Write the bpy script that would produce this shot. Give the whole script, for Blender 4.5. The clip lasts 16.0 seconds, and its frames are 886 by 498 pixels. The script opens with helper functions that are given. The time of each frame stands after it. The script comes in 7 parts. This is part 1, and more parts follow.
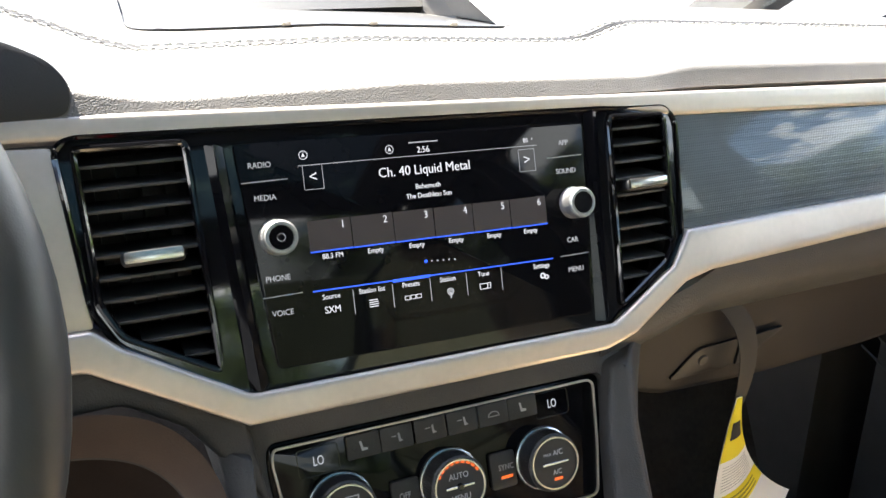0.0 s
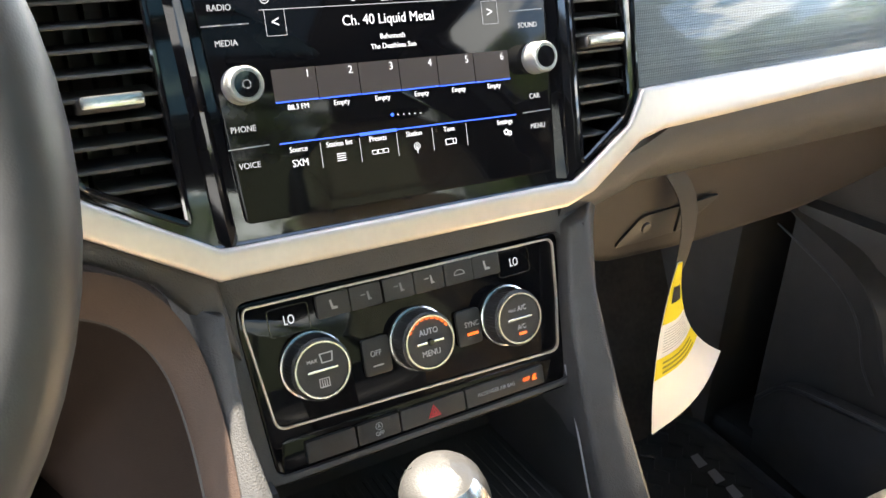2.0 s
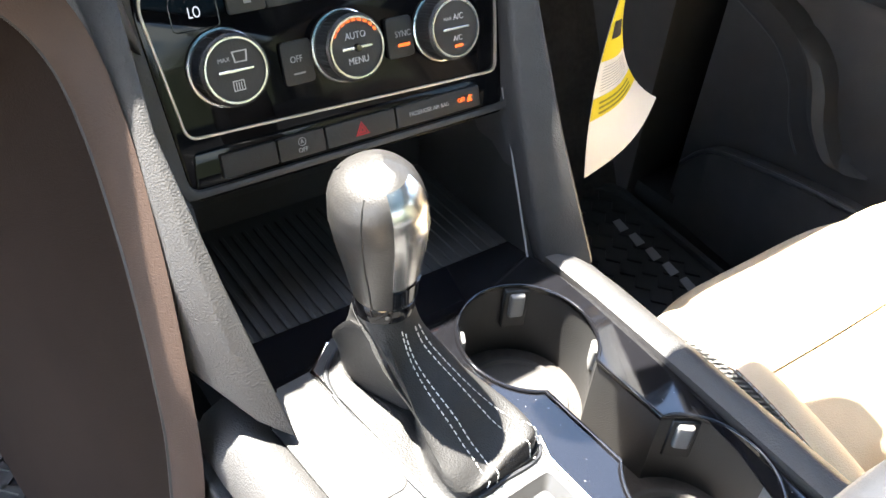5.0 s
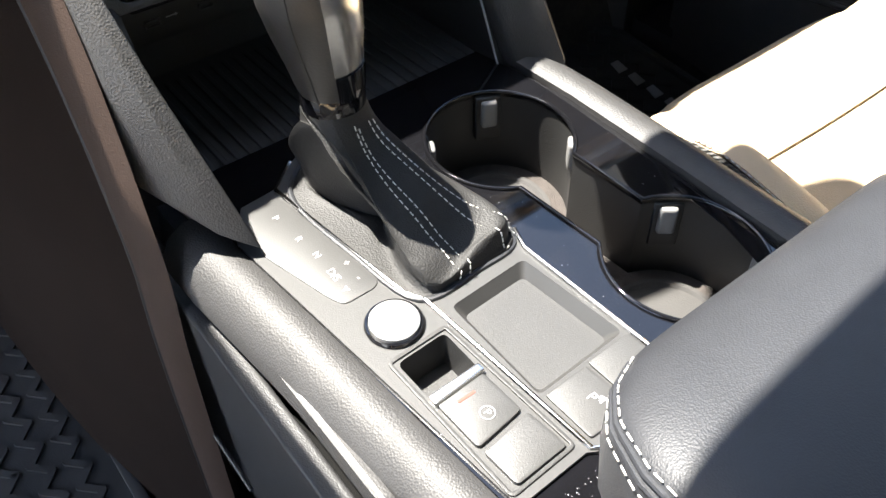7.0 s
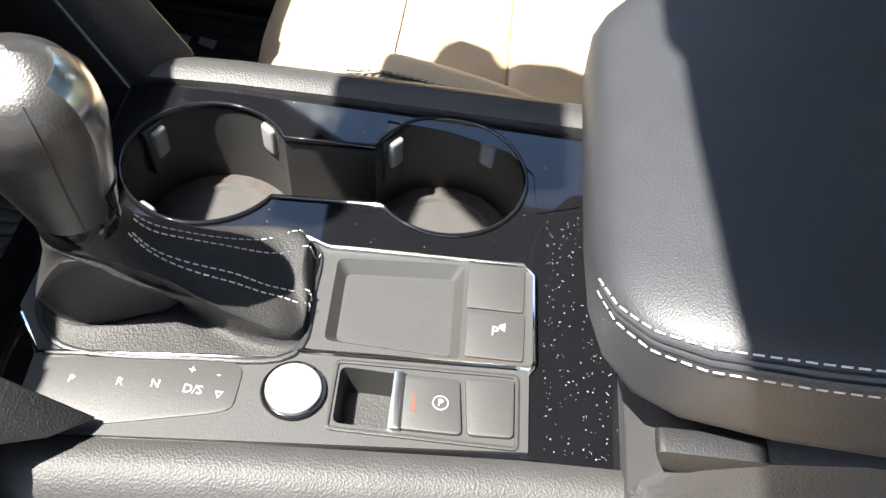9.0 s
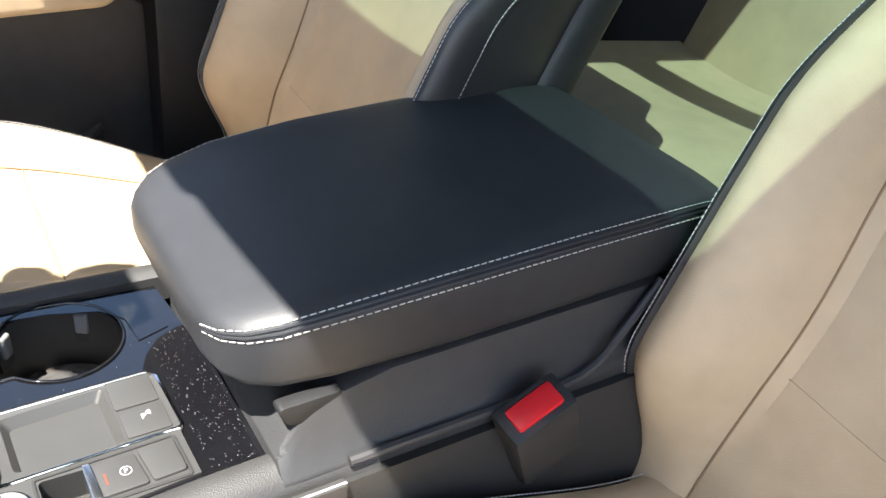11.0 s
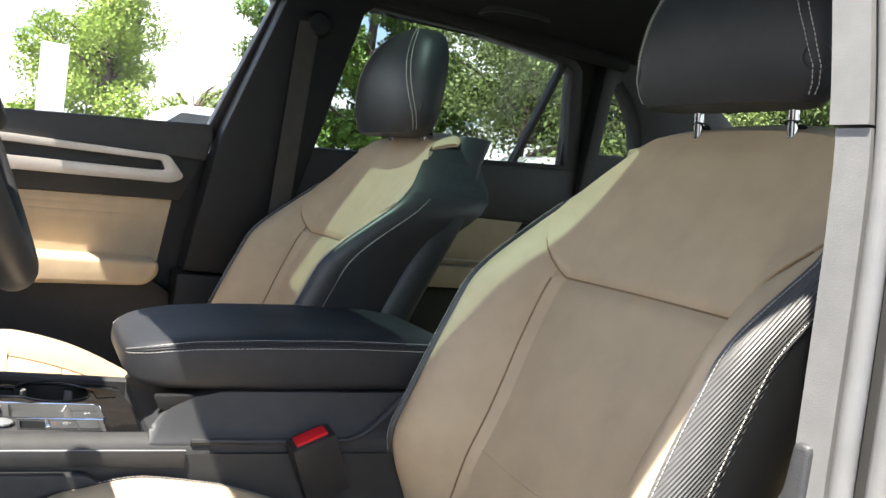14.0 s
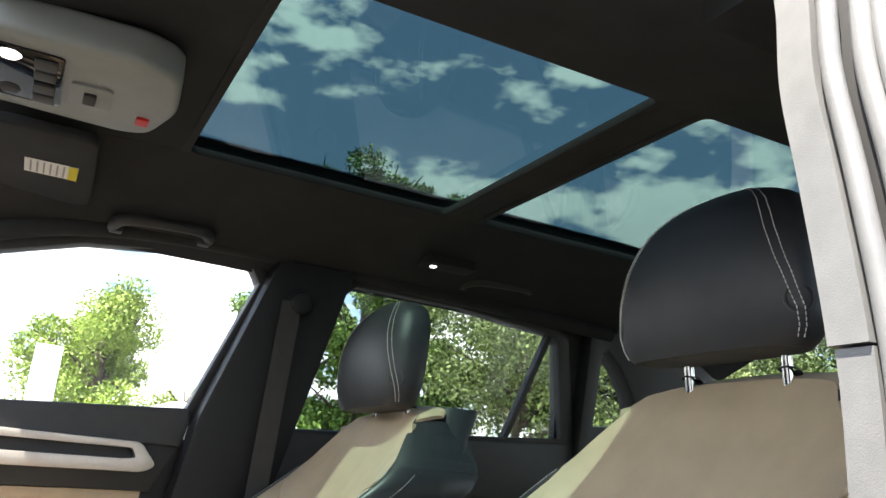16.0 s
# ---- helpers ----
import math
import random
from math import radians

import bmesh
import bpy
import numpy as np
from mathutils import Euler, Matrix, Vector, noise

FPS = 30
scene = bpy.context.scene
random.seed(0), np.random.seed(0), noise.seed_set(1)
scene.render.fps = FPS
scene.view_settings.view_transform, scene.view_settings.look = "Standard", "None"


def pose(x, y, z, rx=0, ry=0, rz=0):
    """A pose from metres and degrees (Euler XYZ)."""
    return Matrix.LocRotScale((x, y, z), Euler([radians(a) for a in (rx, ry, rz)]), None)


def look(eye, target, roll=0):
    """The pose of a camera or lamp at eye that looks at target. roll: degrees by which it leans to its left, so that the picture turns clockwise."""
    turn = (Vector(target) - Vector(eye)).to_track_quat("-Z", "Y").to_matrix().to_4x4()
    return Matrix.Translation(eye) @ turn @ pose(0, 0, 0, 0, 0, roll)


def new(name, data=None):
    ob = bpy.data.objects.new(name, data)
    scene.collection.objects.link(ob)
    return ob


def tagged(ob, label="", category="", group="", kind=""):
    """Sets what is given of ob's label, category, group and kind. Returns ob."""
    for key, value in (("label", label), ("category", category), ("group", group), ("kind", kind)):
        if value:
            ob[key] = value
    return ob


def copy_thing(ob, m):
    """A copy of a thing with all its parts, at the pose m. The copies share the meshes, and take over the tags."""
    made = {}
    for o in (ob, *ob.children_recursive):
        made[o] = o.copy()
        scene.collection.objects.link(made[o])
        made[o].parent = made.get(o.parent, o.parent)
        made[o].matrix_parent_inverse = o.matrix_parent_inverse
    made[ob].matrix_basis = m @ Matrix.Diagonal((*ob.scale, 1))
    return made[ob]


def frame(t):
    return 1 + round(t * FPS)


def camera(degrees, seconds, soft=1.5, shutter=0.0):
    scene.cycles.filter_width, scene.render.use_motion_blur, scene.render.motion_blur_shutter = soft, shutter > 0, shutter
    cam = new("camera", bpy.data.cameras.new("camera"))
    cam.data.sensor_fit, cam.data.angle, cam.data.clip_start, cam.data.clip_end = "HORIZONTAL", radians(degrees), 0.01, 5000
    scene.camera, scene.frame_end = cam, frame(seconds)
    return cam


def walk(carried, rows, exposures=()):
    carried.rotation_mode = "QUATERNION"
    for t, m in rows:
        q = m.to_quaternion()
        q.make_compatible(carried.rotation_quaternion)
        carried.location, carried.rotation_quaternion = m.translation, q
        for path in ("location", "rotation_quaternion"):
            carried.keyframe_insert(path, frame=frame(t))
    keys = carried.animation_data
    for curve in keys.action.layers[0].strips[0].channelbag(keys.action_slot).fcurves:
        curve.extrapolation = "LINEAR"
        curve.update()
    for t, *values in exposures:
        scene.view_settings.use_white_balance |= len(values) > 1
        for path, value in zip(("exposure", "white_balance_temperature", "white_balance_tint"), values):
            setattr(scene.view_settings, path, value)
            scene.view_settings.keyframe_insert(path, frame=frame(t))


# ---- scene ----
cam = camera(55.9, 16.0, soft=1.5, shutter=0.0)
PATH = [
    (0, (-0.206, -0.102, 1.381), (0.57, 1.603, 0.682), 0.3),
    (0.5, (-0.234, -0.099, 1.371), (0.652, 1.547, 0.661), 0.4),
    (1, (-0.245, -0.102, 1.363), (0.686, 1.505, 0.62), 0.4),
    (1.5, (-0.246, -0.095, 1.348), (0.697, 1.472, 0.54), 1.0),
    (2, (-0.247, -0.093, 1.339), (0.698, 1.439, 0.467), 1.7),
    (2.5, (-0.246, -0.087, 1.329), (0.707, 1.402, 0.394), 2.8),
    (3, (-0.247, -0.081, 1.321), (0.721, 1.35, 0.315), 4.0),
    (3.5, (-0.255, -0.076, 1.31), (0.748, 1.292, 0.251), 5.5),
    (4, (-0.257, -0.071, 1.298), (0.774, 1.233, 0.186), 7.1),
    (4.5, (-0.256, -0.071, 1.285), (0.776, 1.175, 0.109), 7.6),
    (5, (-0.246, -0.083, 1.263), (0.738, 1.124, 0.009), 5.8),
    (5.2, (-0.244, -0.089, 1.255), (0.716, 1.108, -0.028), 5.0),
    (7.3, (-0.229, -0.131, 1.2), (0.626, 0.942, -0.255), -2.7),
    (7.5, (-0.235, -0.114, 1.206), (0.665, 0.893, -0.27), -3.7),
    (8, (-0.249, -0.059, 1.219), (0.779, 0.668, -0.335), -3.2),
    (8.5, (-0.267, -0.004, 1.214), (0.885, 0.384, -0.374), 1.0),
    (9, (-0.275, 0.039, 1.23), (0.965, 0.083, -0.338), 4.7),
    (9.5, (-0.285, 0.084, 1.253), (1.01, -0.276, -0.228), 8.5),
    (10, (-0.341, 0.107, 1.289), (0.967, -0.643, -0.025), 10.4),
    (10.2, (-0.363, 0.092, 1.323), (0.927, -0.726, 0.032), 8.6),
    (12.3, (-0.93, 0.127, 1.249), (0.665, -0.869, 0.57), 5.2),
    (12.5, (-1.019, 0.103, 1.24), (0.62, -0.825, 0.568), 5.1),
    (13, (-1.134, 0.114, 1.201), (0.555, -0.779, 0.611), 5.7),
    (13.5, (-1.177, 0.125, 1.186), (0.569, -0.766, 0.789), 6.6),
    (14, (-1.17, 0.118, 1.196), (0.605, -0.794, 1.066), 7.5),
    (14.5, (-1.161, 0.106, 1.19), (0.612, -0.814, 1.29), 8.3),
    (15, (-1.151, 0.094, 1.183), (0.614, -0.801, 1.471), 7.5),
    (15.5, (-1.139, 0.077, 1.176), (0.614, -0.774, 1.623), 6.2),
    (16, (-1.131, 0.075, 1.171), (0.607, -0.752, 1.716), 5.4),
]
walk(cam, [(t, look(eye, target, roll)) for t, eye, target, roll in PATH], exposures=[
    (0.0, 3.3, 6600, 10), (1.0, 3.55, 6800, 10), (1.5, 4.02, 7000, 10), (2.5, 4.07, 7000, 10), (3.5, 4.38, 6900, 10), (4.5, 4.33, 6600, 10), (5.0, 4.05, 6500, 10), (7.5, 2.65, 6450, 10), (9.5, 2.55, 6400, 10),
    (10.2, 2.55, 6400, 10), (12.3, 2.75, 6350, 10), (12.6, 2.55, 6350, 10), (13.1, 2.0, 6450, 10), (14.5, 1.93, 6500, 10), (16.0, 2.1, 6500, 10)])

# ---- light ----
SUN_DIR = Vector((-0.20, 0.38, 1.0)).normalized()      # towards the sun
world = bpy.data.worlds.new("sky")
scene.world = world
world.use_nodes = True
wn = world.node_tree
wn.nodes.clear()
w_out = wn.nodes.new("ShaderNodeOutputWorld")
w_bg = wn.nodes.new("ShaderNodeBackground")
w_bg.inputs["Strength"].default_value = 0.11
w_sky = wn.nodes.new("ShaderNodeTexSky")
w_sky.sky_type = "NISHITA"
w_sky.sun_disc = False
w_sky.sun_elevation = math.asin(SUN_DIR.z)
w_sky.sun_rotation = math.atan2(SUN_DIR.x, SUN_DIR.y)
# scattered cumulus over the whole dome
w_tc = wn.nodes.new("ShaderNodeTexCoord")
w_map = wn.nodes.new("ShaderNodeMapping")
w_map.inputs["Scale"].default_value = (1.0, 1.0, 2.2)
w_map.inputs["Location"].default_value = (0.35, 0.1, 0.0)
w_noise = wn.nodes.new("ShaderNodeTexNoise")
w_noise.inputs["Scale"].default_value = 6.2
w_noise.inputs["Detail"].default_value = 10.0
w_noise.inputs["Roughness"].default_value = 0.56
w_ramp = wn.nodes.new("ShaderNodeValToRGB")
w_ramp.color_ramp.elements[0].position = 0.555
w_ramp.color_ramp.elements[1].position = 0.625
w_mix = wn.nodes.new("ShaderNodeMix")
w_mix.data_type = "RGBA"
w_mix.inputs["B"].default_value = (8.5, 8.6, 8.8, 1)
wn.links.new(w_tc.outputs["Generated"], w_map.inputs["Vector"])
wn.links.new(w_map.outputs["Vector"], w_noise.inputs["Vector"])
w_sep = wn.nodes.new("ShaderNodeSeparateXYZ")
w_low = wn.nodes.new("ShaderNodeMath")
w_low.operation = "MULTIPLY_ADD"
w_low.inputs[1].default_value = -0.42
w_sum = wn.nodes.new("ShaderNodeMath")
w_sum.operation = "ADD"
w_sum.inputs[1].default_value = 0.19
wn.links.new(w_tc.outputs["Generated"], w_sep.inputs[0])
wn.links.new(w_sep.outputs["Z"], w_low.inputs[0])
wn.links.new(w_noise.outputs["Fac"], w_low.inputs[2])
wn.links.new(w_low.outputs[0], w_sum.inputs[0])
wn.links.new(w_sum.outputs[0], w_ramp.inputs["Fac"])
wn.links.new(w_ramp.outputs["Color"], w_mix.inputs["Factor"])
wn.links.new(w_sky.outputs["Color"], w_mix.inputs["A"])
wn.links.new(w_mix.outputs["Result"], w_bg.inputs["Color"])
wn.links.new(w_bg.outputs["Background"], w_out.inputs["Surface"])

sun_data = bpy.data.lights.new("sun", "SUN")
sun_data.energy = 5.0
sun_data.angle = radians(0.53)
sun_data.color = (1.0, 0.95, 0.86)
sun = new("sun", sun_data)
sun.matrix_world = look(SUN_DIR * 30, (0, 0, 0))

# ---- materials ----
MATS = {}


def material(name, base, rough=0.5, metal=0.0, var=0.12, scale=40.0, bump=0.0, bump_scale=400.0, spec=0.5,
             stain=0.0, coat=0.0, kind="noise", tint=None, sheen=0.0):
    """Principled surface with grain, a second larger variation and fine relief."""
    m = bpy.data.materials.new(name)
    m.use_nodes = True
    nt = m.node_tree
    b = nt.nodes["Principled BSDF"]
    b.inputs["Roughness"].default_value = rough
    b.inputs["Metallic"].default_value = metal
    b.inputs["Specular IOR Level"].default_value = spec
    b.inputs["Coat Weight"].default_value = coat
    b.inputs["Coat Roughness"].default_value = 0.03
    b.inputs["Sheen Weight"].default_value = sheen
    tc = nt.nodes.new("ShaderNodeTexCoord")
    n1 = nt.nodes.new("ShaderNodeTexNoise")
    n1.inputs["Scale"].default_value = scale
    n1.inputs["Detail"].default_value = 5.0
    n2 = nt.nodes.new("ShaderNodeTexNoise")
    n2.inputs["Scale"].default_value = scale * 0.12
    n2.inputs["Detail"].default_value = 3.0
    nt.links.new(tc.outputs["Object"], n1.inputs["Vector"])
    nt.links.new(tc.outputs["Object"], n2.inputs["Vector"])
    add = nt.nodes.new("ShaderNodeMath")
    add.operation = "ADD"
    nt.links.new(n1.outputs["Fac"], add.inputs[0])
    nt.links.new(n2.outputs["Fac"], add.inputs[1])
    ramp = nt.nodes.new("ShaderNodeMapRange")
    ramp.inputs["From Min"].default_value = 0.6
    ramp.inputs["From Max"].default_value = 1.4
    nt.links.new(add.outputs[0], ramp.inputs["Value"])
    mix = nt.nodes.new("ShaderNodeMix")
    mix.data_type = "RGBA"
    c = Vector(base)
    other = Vector(tint) if tint else c * (1 - 2 * var)
    mix.inputs["A"].default_value = (*[max(0, v) for v in (c * (1 + var))], 1)
    mix.inputs["B"].default_value = (*[max(0, v) for v in other], 1)
    nt.links.new(ramp.outputs["Result"], mix.inputs["Factor"])
    nt.links.new(mix.outputs["Result"], b.inputs["Base Color"])
    rr = nt.nodes.new("ShaderNodeMapRange")
    rr.inputs["To Min"].default_value = max(0.0, rough * 0.82)
    rr.inputs["To Max"].default_value = min(1.0, rough * 1.2)
    nt.links.new(n2.outputs["Fac"], rr.inputs["Value"])
    nt.links.new(rr.outputs["Result"], b.inputs["Roughness"])
    if bump:
        if kind == "leather":
            t = nt.nodes.new("ShaderNodeTexVoronoi")
            t.feature = "SMOOTH_F1"
            t.inputs["Scale"].default_value = bump_scale
            t.inputs["Smoothness"].default_value = 0.35
            src = t.outputs["Distance"]
        elif kind == "weave":
            t = nt.nodes.new("ShaderNodeTexWave")
            t.inputs["Scale"].default_value = bump_scale
            t.bands_direction = "DIAGONAL"
            src = t.outputs["Fac"]
        elif kind == "check":
            t = nt.nodes.new("ShaderNodeTexVoronoi")
            t.inputs["Scale"].default_value = bump_scale
            t.inputs["Randomness"].default_value = 0.0
            src = t.outputs["Distance"]
        else:
            t = nt.nodes.new("ShaderNodeTexNoise")
            t.inputs["Scale"].default_value = bump_scale
            t.inputs["Detail"].default_value = 3.0
            src = t.outputs["Fac"]
        nt.links.new(tc.outputs["Object"], t.inputs["Vector"])
        bp = nt.nodes.new("ShaderNodeBump")
        bp.inputs["Strength"].default_value = bump
        bp.inputs["Distance"].default_value = 0.001
        nt.links.new(src, bp.inputs["Height"])
        nt.links.new(bp.outputs["Normal"], b.inputs["Normal"])
    MATS[name] = m
    return m


def glass(name, tint, gloss=1.0, rough=0.0):
    m = bpy.data.materials.new(name)
    m.use_nodes = True
    nt = m.node_tree
    nt.nodes.clear()
    out = nt.nodes.new("ShaderNodeOutputMaterial")
    tr = nt.nodes.new("ShaderNodeBsdfTransparent")
    tr.inputs["Color"].default_value = (*tint, 1)
    gl = nt.nodes.new("ShaderNodeBsdfGlossy")
    gl.inputs["Roughness"].default_value = rough
    gl.inputs["Color"].default_value = (gloss, gloss, gloss, 1)
    lw = nt.nodes.new("ShaderNodeLayerWeight")
    lw.inputs["Blend"].default_value = 0.5
    pw = nt.nodes.new("ShaderNodeMath")
    pw.operation = "POWER"
    pw.inputs[1].default_value = 5.0
    nt.links.new(lw.outputs["Facing"], pw.inputs[0])
    fr = nt.nodes.new("ShaderNodeMath")
    fr.operation = "MULTIPLY_ADD"
    fr.inputs[1].default_value = 0.9
    fr.inputs[2].default_value = 0.035
    nt.links.new(pw.outputs[0], fr.inputs[0])
    mx = nt.nodes.new("ShaderNodeMixShader")
    nt.links.new(fr.outputs[0], mx.inputs["Fac"])
    nt.links.new(tr.outputs[0], mx.inputs[1])
    nt.links.new(gl.outputs[0], mx.inputs[2])
    nt.links.new(mx.outputs[0], out.inputs["Surface"])
    return m


def glow(name, color, strength):
    m = bpy.data.materials.new(name)
    m.use_nodes = True
    b = m.node_tree.nodes["Principled BSDF"]
    b.inputs["Base Color"].default_value = (0.02, 0.02, 0.02, 1)
    b.inputs["Emission Color"].default_value = (*color, 1)
    b.inputs["Emission Strength"].default_value = strength
    return m


LEATHER_BLACK = material("black_leatherette", (0.020, 0.021, 0.024), 0.50, bump=0.16, bump_scale=1250, kind="leather", scale=60)
LEATHER_BEIGE = material("beige_leatherette", (0.50, 0.385, 0.25), 0.55, bump=0.22, bump_scale=800, kind="leather", scale=22, var=0.085)
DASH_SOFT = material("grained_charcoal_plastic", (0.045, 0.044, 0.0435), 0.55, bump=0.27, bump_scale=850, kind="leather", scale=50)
# paler than DASH_SOFT: sunlight on the dash top is put into the colour
DASH_TOP = material("grained_dash_skin_sunlit", (0.13, 0.122, 0.112), 0.5, bump=0.34, bump_scale=950, kind="leather", scale=50)
PLASTIC_DARK = material("dark_moulded_plastic", (0.022, 0.0217, 0.0213), 0.5, bump=0.3, bump_scale=900, scale=45)
PLASTIC_GREY = material("grey_moulded_plastic", (0.039, 0.0385, 0.0375), 0.45, bump=0.15, bump_scale=1200, scale=40, var=0.05)
CONSOLE_BODY = material("dark_console_plastic", (0.033, 0.033, 0.034), 0.48, bump=0.2, bump_scale=900, kind="leather", scale=45)
SEAT_SIDE = material("smooth_black_seat_side", (0.030, 0.030, 0.031), 0.36, bump=0.06, bump_scale=1400, kind="leather", scale=40)
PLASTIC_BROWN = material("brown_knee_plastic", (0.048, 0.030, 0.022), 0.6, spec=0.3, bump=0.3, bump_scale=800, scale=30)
PIANO = material("gloss_black", (0.005, 0.005, 0.006), 0.04, spec=0.6, var=0.1)
SCREEN = material("display_glass", (0.004, 0.004, 0.005), 0.05, spec=0.16, var=0.05)
# base tinted warm to paint in the reflection of the beige seats
SILVER = material("satin_silver_trim", (0.62, 0.555, 0.485), 0.47, metal=0.85, var=0.04, scale=200, bump=0.05, bump_scale=1500)
CHROME = material("chrome", (0.78, 0.78, 0.78), 0.10, metal=1.0, var=0.02)
CHROME_SATIN = material("satin_chrome", (0.66, 0.66, 0.65), 0.25, metal=1.0, var=0.03)
DECOR = material("dotted_decor_foil", (0.105, 0.125, 0.135), 0.24, metal=0.35, bump=0.45, bump_scale=520, kind="check", scale=20, coat=0.7)
RUBBER = material("matt_rubber", (0.038, 0.036, 0.034), 0.7, bump=0.2, bump_scale=700)
CARPET = material("black_carpet", (0.050, 0.042, 0.037), 0.95, bump=0.9, bump_scale=900, scale=120, var=0.25)
HEADLINER = material("charcoal_headliner_cloth", (0.0165, 0.0165, 0.017), 0.95, bump=0.5, bump_scale=1400, scale=90, var=0.1)
STITCH = material("pale_grey_thread", (0.58, 0.56, 0.52), 0.7, var=0.1, scale=300)
CARBON = material("carbon_look_leatherette", (0.105, 0.103, 0.100), 0.38, bump=0.75, bump_scale=112, kind="weave", scale=60)
PAINT_BLUE = material("dark_blue_car_paint", (0.015, 0.020, 0.045), 0.25, metal=0.3, coat=1.0, var=0.1)
PILLAR_GREY = material("grained_pillar_plastic", (0.052, 0.052, 0.053), 0.45, bump=0.3, bump_scale=900, kind="leather", scale=40)
CONSOLE_GREY = material("pale_grey_overhead_plastic", (0.25, 0.262, 0.25), 0.4, bump=0.12, bump_scale=1200, scale=40, var=0.05)
FRAME_GREY = material("grey_door_seal", (0.20, 0.196, 0.19), 0.42, bump=0.2, bump_scale=900, var=0.1)
RED = material("red_plastic", (0.62, 0.012, 0.018), 0.35, var=0.04)
RED_TRI = material("red_hazard_symbol", (0.42, 0.02, 0.03), 0.5, var=0.03)
WHITE_PRINT = material("white_print", (0.38, 0.38, 0.39), 0.6, var=0.03)
GREY_PRINT = material("grey_print", (0.30, 0.30, 0.31), 0.6, var=0.03)
PAPER = material("white_card", (0.78, 0.77, 0.74), 0.7, var=0.03, scale=25)
YELLOW = material("yellow_card_print", (0.75, 0.60, 0.02), 0.65, var=0.03)
BLACK_PRINT = material("black_print", (0.02, 0.02, 0.02), 0.6, var=0.05)
KNOB_SILVER = material("satin_knob_metal", (0.40, 0.40, 0.39), 0.32, metal=0.6, var=0.03, scale=400)
RAIL_SKIN = material("grained_rail_skin", (0.036, 0.035, 0.0345), 0.55, spec=0.45, bump=0.27, bump_scale=850, kind="leather", scale=50)
DOOR_LOWER = material("grained_lower_door_plastic", (0.046, 0.041, 0.037), 0.6, bump=0.3, bump_scale=800, kind="leather", scale=40)
BOOT_LEATHER = material("matt_boot_leather", (0.019, 0.0185, 0.018), 0.62, spec=0.35, bump=0.3, bump_scale=900, kind="leather", scale=60)
GLOVE = material("dark_glove_box_plastic", (0.030, 0.0255, 0.023), 0.55, spec=0.35, bump=0.3, bump_scale=800, scale=30)
PILLAR_BLACK = material("black_pillar_plastic", (0.012, 0.012, 0.013), 0.55, spec=0.35, bump=0.3, bump_scale=900, scale=45)
# the knee plastic's brown, with the footwell shade put into the colour
BROWN_SHADED = material("shaded_brown_plastic", (0.015, 0.0098, 0.0077), 0.75, spec=0.10, bump=0.3, bump_scale=800, scale=30)
WHEEL_SKIN = material("smooth_wheel_leather", (0.034, 0.034, 0.034), 0.45, bump=0.04, bump_scale=1200, kind="leather", scale=50)
GRIP = material("worn_gear_leather", (0.026, 0.025, 0.024), 0.40, bump=0.12, bump_scale=900, kind="leather", scale=60)
BEIGE_SEAM = material("beige_seam_shadow", (0.25, 0.165, 0.095), 0.8, var=0.1)
METAL_WHITE = material("brushed_start_button", (0.37, 0.37, 0.365), 0.35, metal=0.6, var=0.03, scale=400)
SCR_WHITE = glow("display_white", (0.9, 0.92, 1.0), 0.105)
SCR_DIM = glow("display_dim", (0.55, 0.57, 0.62), 0.09)
SCR_BLUE = glow("display_blue", (0.02, 0.09, 0.8), 0.22)
SCR_TILE = glow("display_tile", (0.045, 0.03, 0.03), 0.05)
ORANGE_LED = glow("orange_indicator", (1.0, 0.14, 0.015), 0.15)
WHITE_LED = glow("white_indicator", (0.85, 0.9, 1.0), 0.065)
LAMP_GLOW = glow("lamp_lens_glow", (1.0, 0.97, 0.9), 1.2)
GLASS_CLEAR = glass("clear_window_glass", (0.96, 0.975, 0.97))
GLASS_TINT = glass("privacy_window_glass", (0.72, 0.75, 0.74))
GLASS_ROOF = glass("tinted_roof_glass", (0.30, 0.38, 0.36), 0.7)

# ---- mesh helpers ----


def ease(a, b, t):
    t = min(1.0, max(0.0, (t - a) / (b - a)))
    return t * t * (3 - 2 * t)


def mesh_from(bm, name, mat, smooth=40):
    bmesh.ops.recalc_face_normals(bm, faces=bm.faces)
    me = bpy.data.meshes.new(name)
    bm.to_mesh(me)
    bm.free()
    for m in (mat if isinstance(mat, (list, tuple)) else [mat]):
        me.materials.append(m)
    if smooth:
        me.polygons.foreach_set("use_smooth", [True] * len(me.polygons))
        me.set_sharp_from_angle(angle=radians(smooth))
    return me


def part(name, bm, mat, parent=None, label="", smooth=40):
    ob = new(name, mesh_from(bm, name, mat, smooth))
    ob.parent = parent
    if label:
        ob["label"] = label
    return ob


def thing(name, label, category, group="", kind="", at=(0, 0, 0)):
    ob = new(name)
    ob.empty_display_size = 0.05
    ob.location = at
    return tagged(ob, label, category, group, kind)


def bevel(bm, w, seg=2, angle=30):
    es = [e for e in bm.edges if len(e.link_faces) == 2 and e.calc_face_angle(0) > radians(angle)]
    if es and w > 0:
        bmesh.ops.bevel(bm, geom=es, offset=w, segments=seg, profile=0.6, affect="EDGES", clamp_overlap=True)
    return bm


